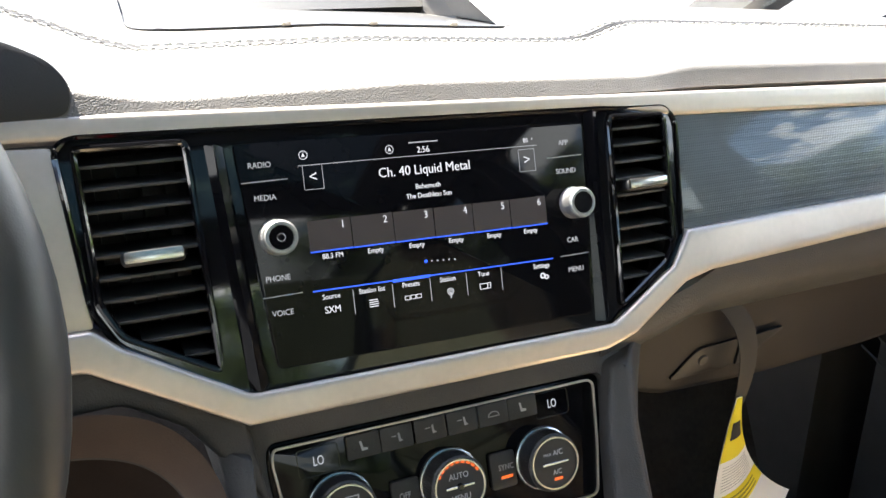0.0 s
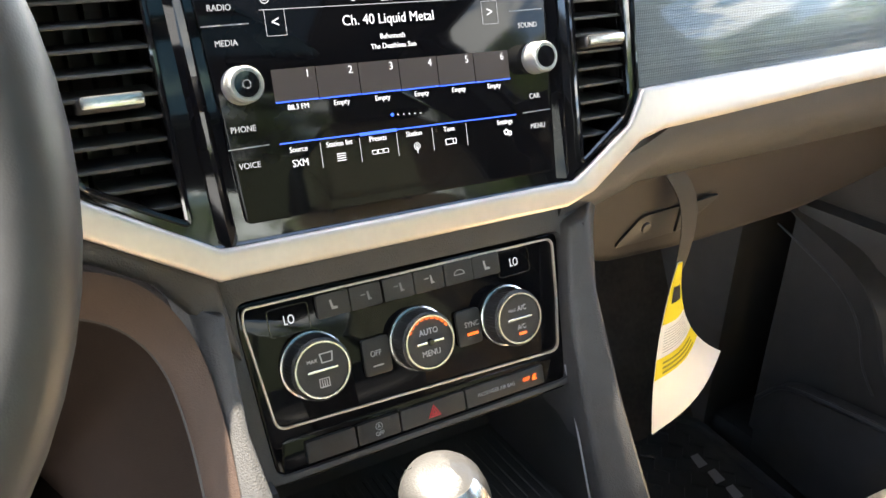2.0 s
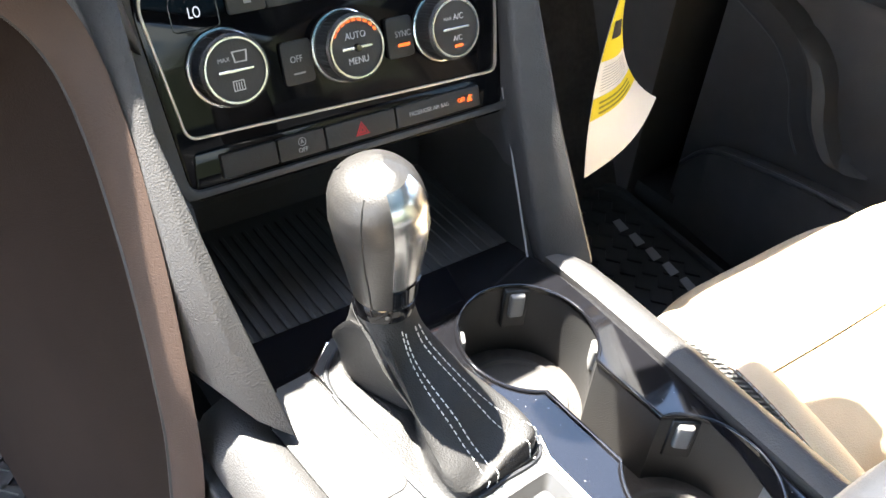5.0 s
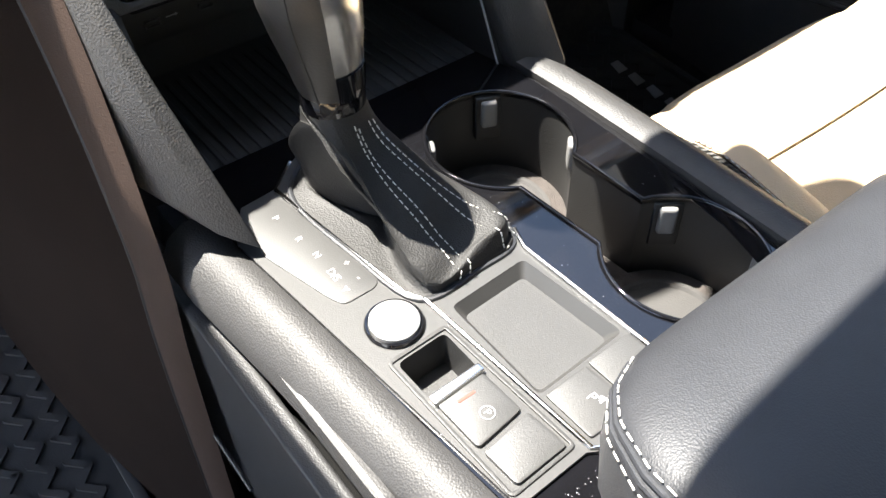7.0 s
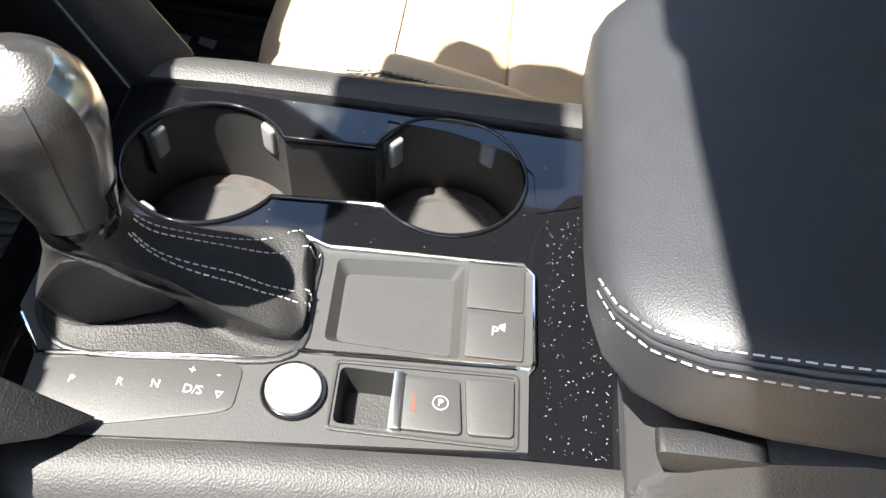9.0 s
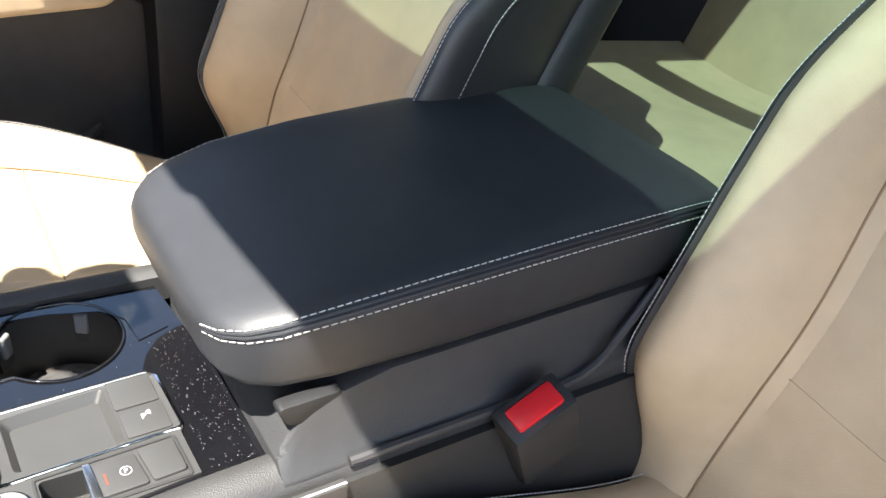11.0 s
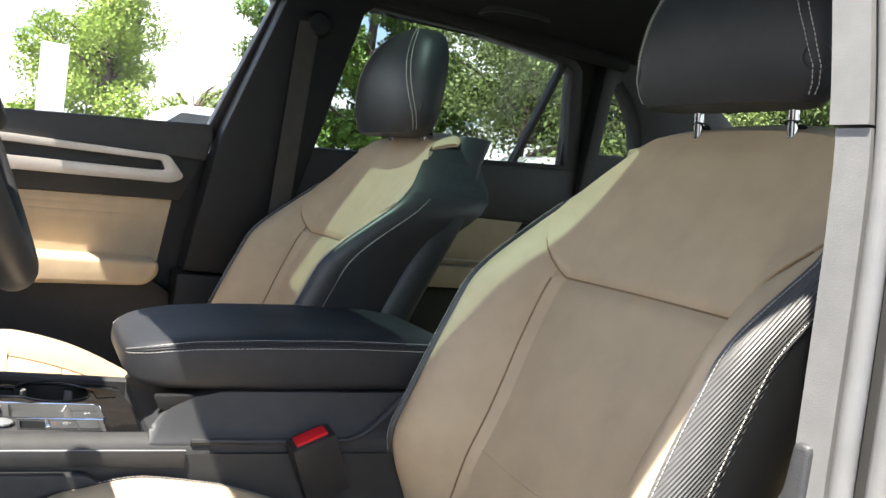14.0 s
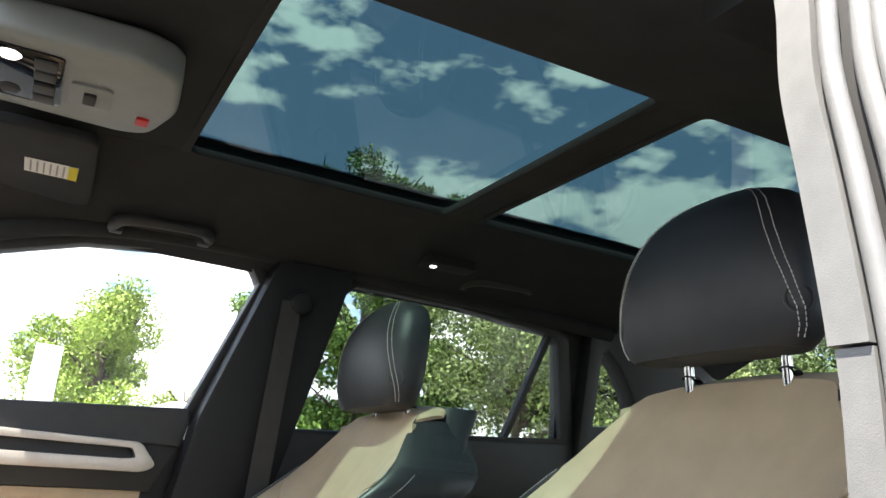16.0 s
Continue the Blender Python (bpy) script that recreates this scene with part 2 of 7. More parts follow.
def box(x0, x1, y0, y1, z0, z1, r=0.0, seg=2, m=None):
    bm = bmesh.new()
    bmesh.ops.create_cube(bm, size=1)
    for v in bm.verts:
        v.co = ((x0 + x1) / 2 + v.co.x * (x1 - x0), (y0 + y1) / 2 + v.co.y * (y1 - y0), (z0 + z1) / 2 + v.co.z * (z1 - z0))
    bevel(bm, r, seg)
    if m:
        bm.transform(m)
    return bm


def prism(pts, w0, w1, r=0.0, seg=2, m=None):
    """Polygon (u, v) drawn out from w0 to w1."""
    bm = bmesh.new()
    lo = [bm.verts.new((u, v, w0)) for u, v in pts]
    hi = [bm.verts.new((u, v, w1)) for u, v in pts]
    n = len(pts)
    bm.faces.new(lo)
    bm.faces.new(hi[::-1])
    for i in range(n):
        bm.faces.new((lo[i], hi[i], hi[(i + 1) % n], lo[(i + 1) % n]))
    bmesh.ops.recalc_face_normals(bm, faces=bm.faces)
    bevel(bm, r, seg)
    if m:
        bm.transform(m)
    return bm


def ring_prism(outer, inner, w0, w1, r=0.0, m=None):
    """A frame: outer and inner outlines with the same number of points."""
    bm = bmesh.new()
    n = len(outer)
    a = [bm.verts.new((u, v, w0)) for u, v in outer]
    b = [bm.verts.new((u, v, w1)) for u, v in outer]
    c = [bm.verts.new((u, v, w1)) for u, v in inner]
    d = [bm.verts.new((u, v, w0)) for u, v in inner]
    for i in range(n):
        j = (i + 1) % n
        for p, q in ((a, b), (b, c), (c, d), (d, a)):
            bm.faces.new((p[i], p[j], q[j], q[i]))
    bmesh.ops.recalc_face_normals(bm, faces=bm.faces)
    bevel(bm, r, 2)
    if m:
        bm.transform(m)
    return bm


def loft(rings, caps=True, closed=True, loop=False):
    bm = bmesh.new()
    vs = [[bm.verts.new(p) for p in ring] for ring in rings]
    n = len(vs[0])
    pairs = list(zip(vs[:-1], vs[1:])) + ([(vs[-1], vs[0])] if loop else [])
    for a, b in pairs:
        for i in range(n if closed else n - 1):
            j = (i + 1) % n
            bm.faces.new((a[i], a[j], b[j], b[i]))
    if caps and closed and not loop:
        bm.faces.new(vs[0][::-1])
        bm.faces.new(vs[-1])
    bmesh.ops.recalc_face_normals(bm, faces=bm.faces)
    return bm


def tube(path, r, n=10, closed=False):
    path = [Vector(p) for p in path]
    rings = []
    for i, p in enumerate(path):
        a = path[i - 1] if (i or closed) else p
        b = path[(i + 1) % len(path)] if (i + 1 < len(path) or closed) else p
        t = (b - a).normalized()
        u = t.orthogonal().normalized() if not rings else (ref - t * ref.dot(t)).normalized()
        ref = u
        w = t.cross(u)
        rr = r[i] if isinstance(r, (list, tuple)) else r
        rings.append([p + (u * math.cos(k * math.tau / n) + w * math.sin(k * math.tau / n)) * rr for k in range(n)])
    return loft(rings, loop=closed)


def lathe(profile, n=40, m=None, caps=False):
    """Profile of (radius, height) turned about z."""
    rings = [[(r * math.cos(k * math.tau / n), r * math.sin(k * math.tau / n), h) for k in range(n)] for r, h in profile]
    bm = loft(rings, caps=caps)
    bmesh.ops.remove_doubles(bm, verts=bm.verts, dist=1e-6)
    if m:
        bm.transform(m)
    return bm


def sheet(f, nu, nv, thick=0.0, out=(0, -0.3, 1)):
    """A surface f(u, v) for u, v in 0..1 that faces out, with thickness behind it."""
    bm = bmesh.new()
    vs = [[bm.verts.new(f(i / nu, j / nv)) for j in range(nv + 1)] for i in range(nu + 1)]
    for i in range(nu):
        for j in range(nv):
            bm.faces.new((vs[i][j], vs[i + 1][j], vs[i + 1][j + 1], vs[i][j + 1]))
    bm.normal_update()
    if sum((fc.normal * fc.calc_area() for fc in bm.faces), Vector()).dot(Vector(out)) < 0:
        bmesh.ops.reverse_faces(bm, faces=bm.faces[:])
        bm.normal_update()
    if thick:
        lo = [[bm.verts.new(v.co - v.normal * thick) for v in line] for line in vs]
        for i in range(nu):
            for j in range(nv):
                bm.faces.new((lo[i][j], lo[i][j + 1], lo[i + 1][j + 1], lo[i + 1][j]))
        rim = [(i, 0) for i in range(nu)] + [(nu, j) for j in range(nv)] + [(i, nv) for i in range(nu, 0, -1)] + [(0, j) for j in range(nv, 0, -1)]
        for k in range(len(rim)):
            (a, b), (c, d) = rim[k], rim[(k + 1) % len(rim)]
            bm.faces.new((vs[a][b], vs[c][d], lo[c][d], lo[a][b]))
    return bm


def join(*bms):
    out = bmesh.new()
    for b in bms:
        me = bpy.data.meshes.new("tmp")
        b.to_mesh(me)
        b.free()
        out.from_mesh(me)
        bpy.data.meshes.remove(me)
    return out


def smooth_path(pts, n=8, closed=False):
    """Catmull-Rom through the points."""
    P = [Vector(p) for p in pts]
    k = len(P)
    out = []
    for i in range(k if closed else k - 1):
        a = P[(i - 1) % k] if (closed or i) else P[0]
        b, c = P[i], P[(i + 1) % k]
        d = P[(i + 2) % k] if (closed or i + 2 < k) else P[-1]
        for s in range(n):
            t = s / n
            out.append(0.5 * ((2 * b) + (c - a) * t + (2 * a - 5 * b + 4 * c - d) * t * t + (3 * b - a - 3 * c + d) * t ** 3))
    if not closed:
        out.append(P[-1])
    return out


def stitches(path, step=0.0065, length=0.0045, r=0.0007):
    """Dashes of thread along a path."""
    bm = bmesh.new()
    P = [Vector(p) for p in path]
    carry = 0.0
    for a, b in zip(P[:-1], P[1:]):
        d = (b - a)
        L = d.length
        if L < 1e-9:
            continue
        t = d / L
        u = t.orthogonal().normalized()
        w = t.cross(u)
        s = carry
        while s < L:
            c = a + t * s
            q = [c + t * (x * length / 2) + (u * y + w * z) * r for x in (-1, 1) for y, z in ((1, 0), (0, 1), (-1, 0), (0, -1))]
            vs = [bm.verts.new(p) for p in q]
            for i in range(4):
                j = (i + 1) % 4
                bm.faces.new((vs[i], vs[j], vs[4 + j], vs[4 + i]))
            bm.faces.new(vs[:4][::-1])
            bm.faces.new(vs[4:])
            s += step
        carry = s - L
    return bm


def lettering(s, size, m, mat, parent, name="lettering", align="CENTER", depth=0.0002, squeeze=1.0, label=""):
    cu = bpy.data.curves.new("tmp_text", "FONT")
    cu.body = s
    cu.size = size
    cu.align_x = align
    cu.align_y = "CENTER"
    cu.extrude = depth
    cu.resolution_u = 3
    tmp = bpy.data.objects.new("tmp_text", cu)
    scene.collection.objects.link(tmp)
    me = bpy.data.meshes.new_from_object(tmp)
    bpy.data.objects.remove(tmp)
    bpy.data.curves.remove(cu)
    me.transform(m @ Matrix.Diagonal((squeeze, 1, 1, 1)))
    me.materials.clear()
    me.materials.append(mat)
    me.name = name
    ob = new(name, me)
    ob.parent = parent
    if label:
        ob["label"] = label
    return ob


def plane_frame(x, y, z, slope):
    """Local u to the right, v up the panel, w towards the viewer, for a panel that leans back by slope (dy/dz)."""
    v = Vector((0, slope, 1)).normalized()
    n = Vector((0, -1, slope)).normalized()
    return Matrix(((1, v.x, n.x, x), (0, v.y, n.y, y), (0, v.z, n.z, z), (0, 0, 0, 1)))


def rounded(pts, r, n=4):
    """Outline with its corners rounded."""
    out = []
    k = len(pts)
    for i in range(k):
        p = Vector(pts[i])
        a = Vector(pts[i - 1]) - p
        b = Vector(pts[(i + 1) % k]) - p
        d = min(r, a.length * 0.45, b.length * 0.45)
        s, e = p + a.normalized() * d, p + b.normalized() * d
        for j in range(n + 1):
            t = j / n
            q = s * (1 - t) ** 2 + p * (2 * t * (1 - t)) + e * t * t
            out.append((q.x, q.y))
    return out


def inset(pts, d):
    """Outline moved inwards by d; points go anticlockwise."""
    out = []
    k = len(pts)
    area = sum(pts[i][0] * pts[(i + 1) % k][1] - pts[(i + 1) % k][0] * pts[i][1] for i in range(k))
    s = 1 if area > 0 else -1
    for i in range(k):
        p, a, b = Vector(pts[i]), Vector(pts[i - 1]), Vector(pts[(i + 1) % k])
        e1, e2 = (p - a).normalized(), (b - p).normalized()
        n1, n2 = Vector((-e1.y, e1.x)) * s, Vector((-e2.y, e2.x)) * s
        n = (n1 + n2)
        n = n / max(0.3, n.length_squared / 2)
        q = p + n * d
        out.append((q.x, q.y))
    return out


def rect(u0, u1, v0, v1):
    return [(u0, v0), (u1, v0), (u1, v1), (u0, v1)]

# ---- car shell ----


def side_frame(x):
    """Local u along the car (y), v up (z), w across (x)."""
    return Matrix(((0, 0, 1, x), (1, 0, 0, 0), (0, 1, 0, 0), (0, 0, 0, 1)))


R_FR = 0.215                      # windscreen header
R_X0, R_X1 = -0.30, 0.362          # roof opening, across
R_Y0, R_Y1, R_Y2, R_Y3 = -0.108, -0.632, -0.718, -1.27


def roof_z(x, y):
    s = max(0.0, abs(x - 0.03) - 0.30) / 0.36
    f = max(0.0, y + 0.05) / 0.5
    b = max(0.0, -y - 1.2) / 0.6
    return 1.715 - 0.105 * s ** 1.4 - 0.075 * f ** 1.6 - 0.06 * b


def roof_pt(x, y, lift=0.0):
    """A point of the roof lining; towards the windscreen its front edge bows back at the sides."""
    y -= (0.10 * (min(x, 0.0) / 0.75) ** 2 + (0.05 * ((-x - 0.25) / 0.5) ** 2 if x < -0.25 else 0.0)) * max(0.0, (y - R_Y0) / (R_FR - R_Y0))
    return (x, y, roof_z(x, y) + lift)


def roof_piece(x0, x1, y0, y1, nu=8, nv=8):
    return sheet(lambda u, v: roof_pt(x0 + (x1 - x0) * u, y0 + (y1 - y0) * v), nu, nv)


pieces = [roof_piece(-0.70, R_X0, R_FR, -1.75, 8, 24), roof_piece(R_X1, 0.72, R_FR, -1.75, 8, 24),
          roof_piece(R_X0, R_X1, R_FR, R_Y0, 8, 8), roof_piece(R_X0, R_X1, R_Y1, R_Y2, 8, 2), roof_piece(R_X0, R_X1, R_Y3, -1.75, 8, 6)]
bm = join(*pieces)
bmesh.ops.remove_doubles(bm, verts=bm.verts, dist=1e-4)
tagged(part("ceiling", bm, HEADLINER), "charcoal cloth headliner round the glass roof", "ceiling", kind="structure")
# lips that turn up from the cloth to the glass
for name, (x0, x1, y0, y1) in (("front", (R_X0, R_X1, R_Y0, R_Y1)), ("rear", (R_X0, R_X1, R_Y2, R_Y3))):
    o, i = rect(x0 - 0.015, x1 + 0.015, y1 - 0.015, y0 + 0.015), rect(x0, x1, y1, y0)
    lip = part("roof_glass_surround", ring_prism(rounded(o, 0.03), rounded(i, 0.02), 1.7115, 1.727, 0.003), HEADLINER)
    tagged(lip, "black trim lip round the glass roof opening", "trim", kind="structure")
    pane = part("roof_window", box(x0 - 0.03, x1 + 0.03, y1 - 0.03, y0 + 0.03, 1.728, 1.731), GLASS_ROOF)
    pane.visible_shadow = True
    tagged(pane, "tinted glass panel of the panoramic roof", "window", kind="structure")
for n, (x0, x1, y0, y1) in enumerate(((-0.72, R_X0 - 0.02, -1.8, R_FR), (R_X1 + 0.02, 0.74, -1.8, R_FR), (R_X0 - 0.02, R_X1 + 0.02, R_Y0 + 0.02, R_FR), (R_X0 - 0.02, R_X1 + 0.02, -1.8, R_Y3 - 0.02))):
    tagged(part("roof_panel", sheet(lambda u, v: roof_pt(x0 + (x1 - x0) * u, y0 + (y1 - y0) * v, 0.05), 8, 12, 0.003), PAINT_BLUE),
           "dark blue painted steel roof skin", "roof", kind="structure")

# floor pan and sill
tagged(part("floor", box(-0.78, 0.78, -1.9, 0.95, 0.40, 0.455), CARPET), "black carpeted car floor", "floor", kind="structure")
bm = sheet(lambda u, v: (-0.76 + 1.52 * u, 0.62 + 0.22 * v, 0.455 + 0.45 * v), 4, 4, 0.01)
tagged(part("firewall", bm, CARPET), "black carpeted front bulkhead under the dashboard", "wall", kind="structure")
tagged(part("rear_wall", box(-0.75, 0.75, -1.95, -1.92, 0.45, 1.25), PLASTIC_DARK), "dark trim behind the rear seat", "wall", kind="structure")

# ---- passenger side: front door, pillars, rear door ----
MS = side_frame(0.74)
door = thing("front_door", "closed front passenger door with beige insert and silver strip", "door")
part("upper_panel", prism([(0.75, 1.20), (-0.245, 1.20), (-0.258, 1.255), (-0.25, 1.282), (0.13, 1.256), (0.75, 1.21)], 0.0, 0.08, 0.012, 3, MS), DASH_SOFT, door)
part("middle_panel", prism([(0.75, 1.08), (-0.20, 1.105), (-0.245, 1.203), (0.75, 1.203)], 0.012, 0.036, 0.003, 2, MS), PLASTIC_DARK, door)
o = rounded([(0.75, 1.115), (-0.178, 1.143), (-0.203, 1.158), (-0.165, 1.203), (0.75, 1.208)], 0.012)
i = rounded([(0.74, 1.148), (-0.135, 1.167), (-0.160, 1.170), (-0.150, 1.189), (0.74, 1.186)], 0.006)
part("silver_strip", ring_prism(o, i, -0.012, 0.02, 0.003, MS), SILVER, door, "satin silver strip in a long loop")
bm = sheet(lambda u, v: (0.775 - 0.006 * math.sin(u * math.pi) - 0.0012 * (abs(math.sin(v * 26)) if v > 0.55 else 0), 0.34 - (0.525 - 0.018 * (1 - v)) * u, 0.965 + (0.122 + 0.020 * u) * v), 30, 40, 0.012)
part("insert", bm, LEATHER_BEIGE, door, "beige leatherette insert with pleats")
part("insert_stitching", stitches(smooth_path([(0.767, 0.30, 1.035), (0.767, 0.20, 1.035), (0.767, 0.12, 1.055), (0.767, 0.05, 1.062), (0.766, -0.17, 1.066)]), 0.006, 0.004, 0.0006), LEATHER_BEIGE, door)
part("front_panel", prism([(0.75, 0.902), (0.342, 0.905), (0.342, 1.095), (0.75, 1.085)], 0.030, 0.06, 0.006, 2, MS), DOOR_LOWER, door, "grey-brown moulded front panel")
part("armrest", prism(rounded([(0.13, 0.912), (-0.135, 0.922), (-0.16, 0.945), (-0.16, 0.975), (0.13, 0.972)], 0.02), -0.075, 0.06, 0.014, 3, MS), LEATHER_BEIGE, door, "beige padded armrest")
part("armrest_front", prism(rounded([(0.30, 0.915), (0.128, 0.915), (0.128, 0.968), (0.30, 0.955)], 0.02), -0.055, 0.06, 0.014, 3, MS), PLASTIC_GREY, door, "grey plastic front of the armrest")
part("pull_handle", prism(rounded([(0.24, 0.962), (0.11, 0.966), (0.09, 0.980), (0.24, 0.978)], 0.01), -0.075, -0.03, 0.006, 2, MS), PLASTIC_DARK, door)
part("lower_panel", prism([(0.57, 0.50), (-0.20, 0.50), (-0.20, 0.90), (-0.16, 0.925), (0.57, 0.905)], 0.0, 0.08, 0.01, 2, MS), DOOR_LOWER, door)
POCKET = smooth_path([(0.705, 0.54, 0.60), (0.700, 0.50, 0.645), (0.690, 0.43, 0.668), (0.680, 0.30, 0.690), (0.680, 0.10, 0.700), (0.69, -0.05, 0.70), (0.735, -0.12, 0.72)], 6)
part("map_pocket", loft([[p, p + Vector((0.004, 0, 0.006)), p + Vector((0.03, 0.004, 0.0)), Vector((0.735, p.y, p.z - 0.02)), Vector((0.735, p.y, 0.50)), Vector((p.x + 0.015, p.y, 0.50))] for p in POCKET]), DOOR_LOWER, door)
part("pocket_lip", tube([p + Vector((-0.001, 0, 0.003)) for p in POCKET], 0.0035, 8), PLASTIC_GREY, door)
arch = smooth_path([(0.725, 0.305, 0.715), (0.700, 0.335, 0.722), (0.690, 0.365, 0.765), (0.690, 0.385, 0.815), (0.695, 0.42, 0.850), (0.705, 0.47, 0.868), (0.730, 0.56, 0.885)], 6)
part("speaker_arch", loft([[p + Vector((0.05, -0.004, 0)), p + Vector((0.008, -0.014, -0.004)), p, p + Vector((0.003, 0.012, 0.006)), p + Vector((0.05, 0.03, 0.02))] for p in arch], closed=False), DOOR_LOWER, door, "dark moulded arch round the door speaker")
part("speaker_arch_line", tube([p + Vector((0.004, 0.028, -0.02)) for p in arch[8:]], 0.0016, 6), PLASTIC_GREY, door)
# window frame of the front door and its pane
win = [(0.72, 1.225), (0.13, 1.252), (-0.243, 1.268), (-0.352, 1.572), (-0.33, 1.603), (-0.15, 1.607), (0.02, 1.588), (0.20, 1.535), (0.50, 1.36)]
out = [(0.80, 1.20), (0.13, 1.235), (-0.262, 1.25), (-0.378, 1.585), (-0.345, 1.63), (-0.15, 1.634), (0.03, 1.615), (0.22, 1.56), (0.56, 1.36)]


def lean(bm, x0=0.74, z0=1.25, k=0.16):
    """Side glass and its frame lean inwards above the belt."""
    for v in bm.verts:
        if v.co.z > z0:
            v.co.x -= math.copysign((v.co.z - z0) * k, x0)
    return bm


part("window_frame", lean(ring_prism(out, win, 0.02, 0.07, 0.004, MS)), PLASTIC_DARK, door)
w1 = part("window_1", lean(prism(win, 0.045, 0.049, 0, 2, MS)), GLASS_CLEAR)
tagged(w1, "clear front passenger side window, closed", "window", kind="structure")
w1.visible_shadow = False

bp = thing("pillar_trim_passenger", "black plastic trim on the passenger middle pillar with seat belt", "pillar", kind="structure")
part("upper_trim", lean(prism([(-0.30, 0.955), (-0.212, 0.955), (-0.262, 1.26), (-0.375, 1.62), (-0.552, 1.62), (-0.478, 1.26), (-0.40, 0.955)], -0.045, 0.04, 0.012, 2, MS)), PILLAR_BLACK, bp)
part("lower_trim", prism([(-0.19, 0.45), (-0.20, 0.952), (-0.42, 0.952), (-0.45, 0.45)], -0.055, 0.04, 0.01, 2, MS), PILLAR_BLACK, bp)
part("belt_guide", lathe([(0.0, 0.022), (0.022, 0.02), (0.03, 0.012), (0.032, 0)], 24, MS @ Matrix.Translation((-0.435, 1.53, -0.09)) @ Matrix.Rotation(math.pi, 4, "Y")), PILLAR_BLACK, bp)
part("belt", sheet(lambda u, v: (0.635 + 0.05 * v, -0.435 + 0.045 * u + 0.03 * v, 1.53 - 0.95 * v), 2, 8, 0.0015), RUBBER, bp, "black webbing of the seat belt")

rd = thing("rear_door", "closed rear passenger door, dark with beige insert", "door")
part("upper_panel", prism([(-0.44, 1.14), (-0.47, 1.265), (-1.30, 1.318), (-1.35, 1.15)], -0.01, 0.06, 0.012, 3, MS), PLASTIC_DARK, rd)
part("insert", prism(rounded([(-0.42, 1.015), (-0.44, 1.145), (-1.10, 1.165), (-1.02, 1.02)], 0.02), -0.004, 0.05, 0.006, 2, MS), LEATHER_BEIGE, rd, "beige leatherette insert")
part("bright_line", prism([(-0.44, 1.025), (-0.44, 1.030), (-1.05, 1.036), (-1.05, 1.031)], -0.008, 0.0, 0.001, 1, MS), SILVER, rd)
part("armrest", prism(rounded([(-0.42, 0.955), (-0.42, 1.012), (-1.02, 1.02), (-1.0, 0.965)], 0.015), -0.05, 0.05, 0.012, 2, MS), LEATHER_BEIGE, rd)
part("lower_panel", prism([(-0.40, 0.45), (-0.42, 0.957), (-1.05, 0.957), (-1.05, 0.45)], 0.0, 0.06, 0.01, 2, MS), PLASTIC_DARK, rd)
rwin = [(-0.478, 1.264), (-0.55, 1.575), (-0.575, 1.602), (-0.85, 1.60), (-1.125, 1.578), (-1.155, 1.56), (-1.200, 1.318)]
rout = [(-0.450, 1.245), (-0.530, 1.585), (-0.56, 1.632), (-0.85, 1.632), (-1.14, 1.606), (-1.185, 1.565), (-1.245, 1.30)]
part("window_frame", lean(ring_prism(rout, rwin, 0.0, 0.05, 0.004, MS)), PLASTIC_DARK, rd)
part("divider_bar", lean(prism([(-1.034, 1.30), (-1.048, 1.30), (-1.140, 1.578), (-1.126, 1.583)], 0.010, 0.040, 0.003, 2, MS)), RUBBER, rd)
part("rear_post", lean(prism([(-1.20, 1.15), (-1.175, 1.62), (-1.30, 1.64), (-1.30, 1.15)], 0.03, 0.055, 0.0, 2, MS)), RUBBER, rd)
w2 = part("window_2", lean(prism(rwin, 0.022, 0.026, 0, 2, MS)), GLASS_TINT)
tagged(w2, "tinted rear passenger side window", "window", kind="structure")
qwin = [(-1.285, 1.36), (-1.285, 1.545), (-1.30, 1.560), (-1.35, 1.52), (-1.40, 1.455), (-1.43, 1.37)]
qout = [(-1.24, 1.15), (-1.24, 1.60), (-1.28, 1.66), (-1.45, 1.66), (-1.75, 1.50), (-1.80, 1.15)]
cp = thing("pillar_trim_rear", "dark plastic trim round the small rear quarter window", "pillar", kind="structure")
part("quarter_trim", lean(ring_prism(qout, qwin, -0.02, 0.05, 0.008, MS)), PLASTIC_DARK, cp)
w3 = part("window_3", lean(prism(qwin, 0.022, 0.026, 0, 2, MS)), GLASS_TINT)
tagged(w3, "small tinted rear quarter window", "window", kind="structure")
tagged(part("roof_rail_trim", tube(smooth_path([(0.665, -1.3, 1.605), (0.668, -0.6, 1.632), (0.668, -0.15, 1.634), (0.675, 0.1, 1.60), (0.70, 0.3, 1.52), (0.74, 0.62, 1.32)]), 0.022, 12), HEADLINER), "charcoal cloth trim along the roof side", "trim", kind="structure")

# grab handle, coat hook lamp
gh = thing("grab_handle", "charcoal plastic grab handle above the passenger window", "handle")
part("grip", tube(smooth_path([(0.634, -0.022, 1.616), (0.604, -0.025, 1.619), (0.582, -0.043, 1.623), (0.576, -0.08, 1.626), (0.576, -0.15, 1.629), (0.583, -0.188, 1.630), (0.605, -0.207, 1.628), (0.634, -0.211, 1.626)]), 0.0125, 12), PLASTIC_DARK, gh)
for y in (-0.028, -0.203):
    part("mount", box(0.618, 0.645, y - 0.013, y + 0.013, 1.604 if y > -0.1 else 1.612, 1.64, 0.005), PLASTIC_DARK, gh)
gr = copy_thing(gh, pose(0.010, -0.80, 0.028))
gr["label"] = "charcoal plastic grab handle above the rear window"
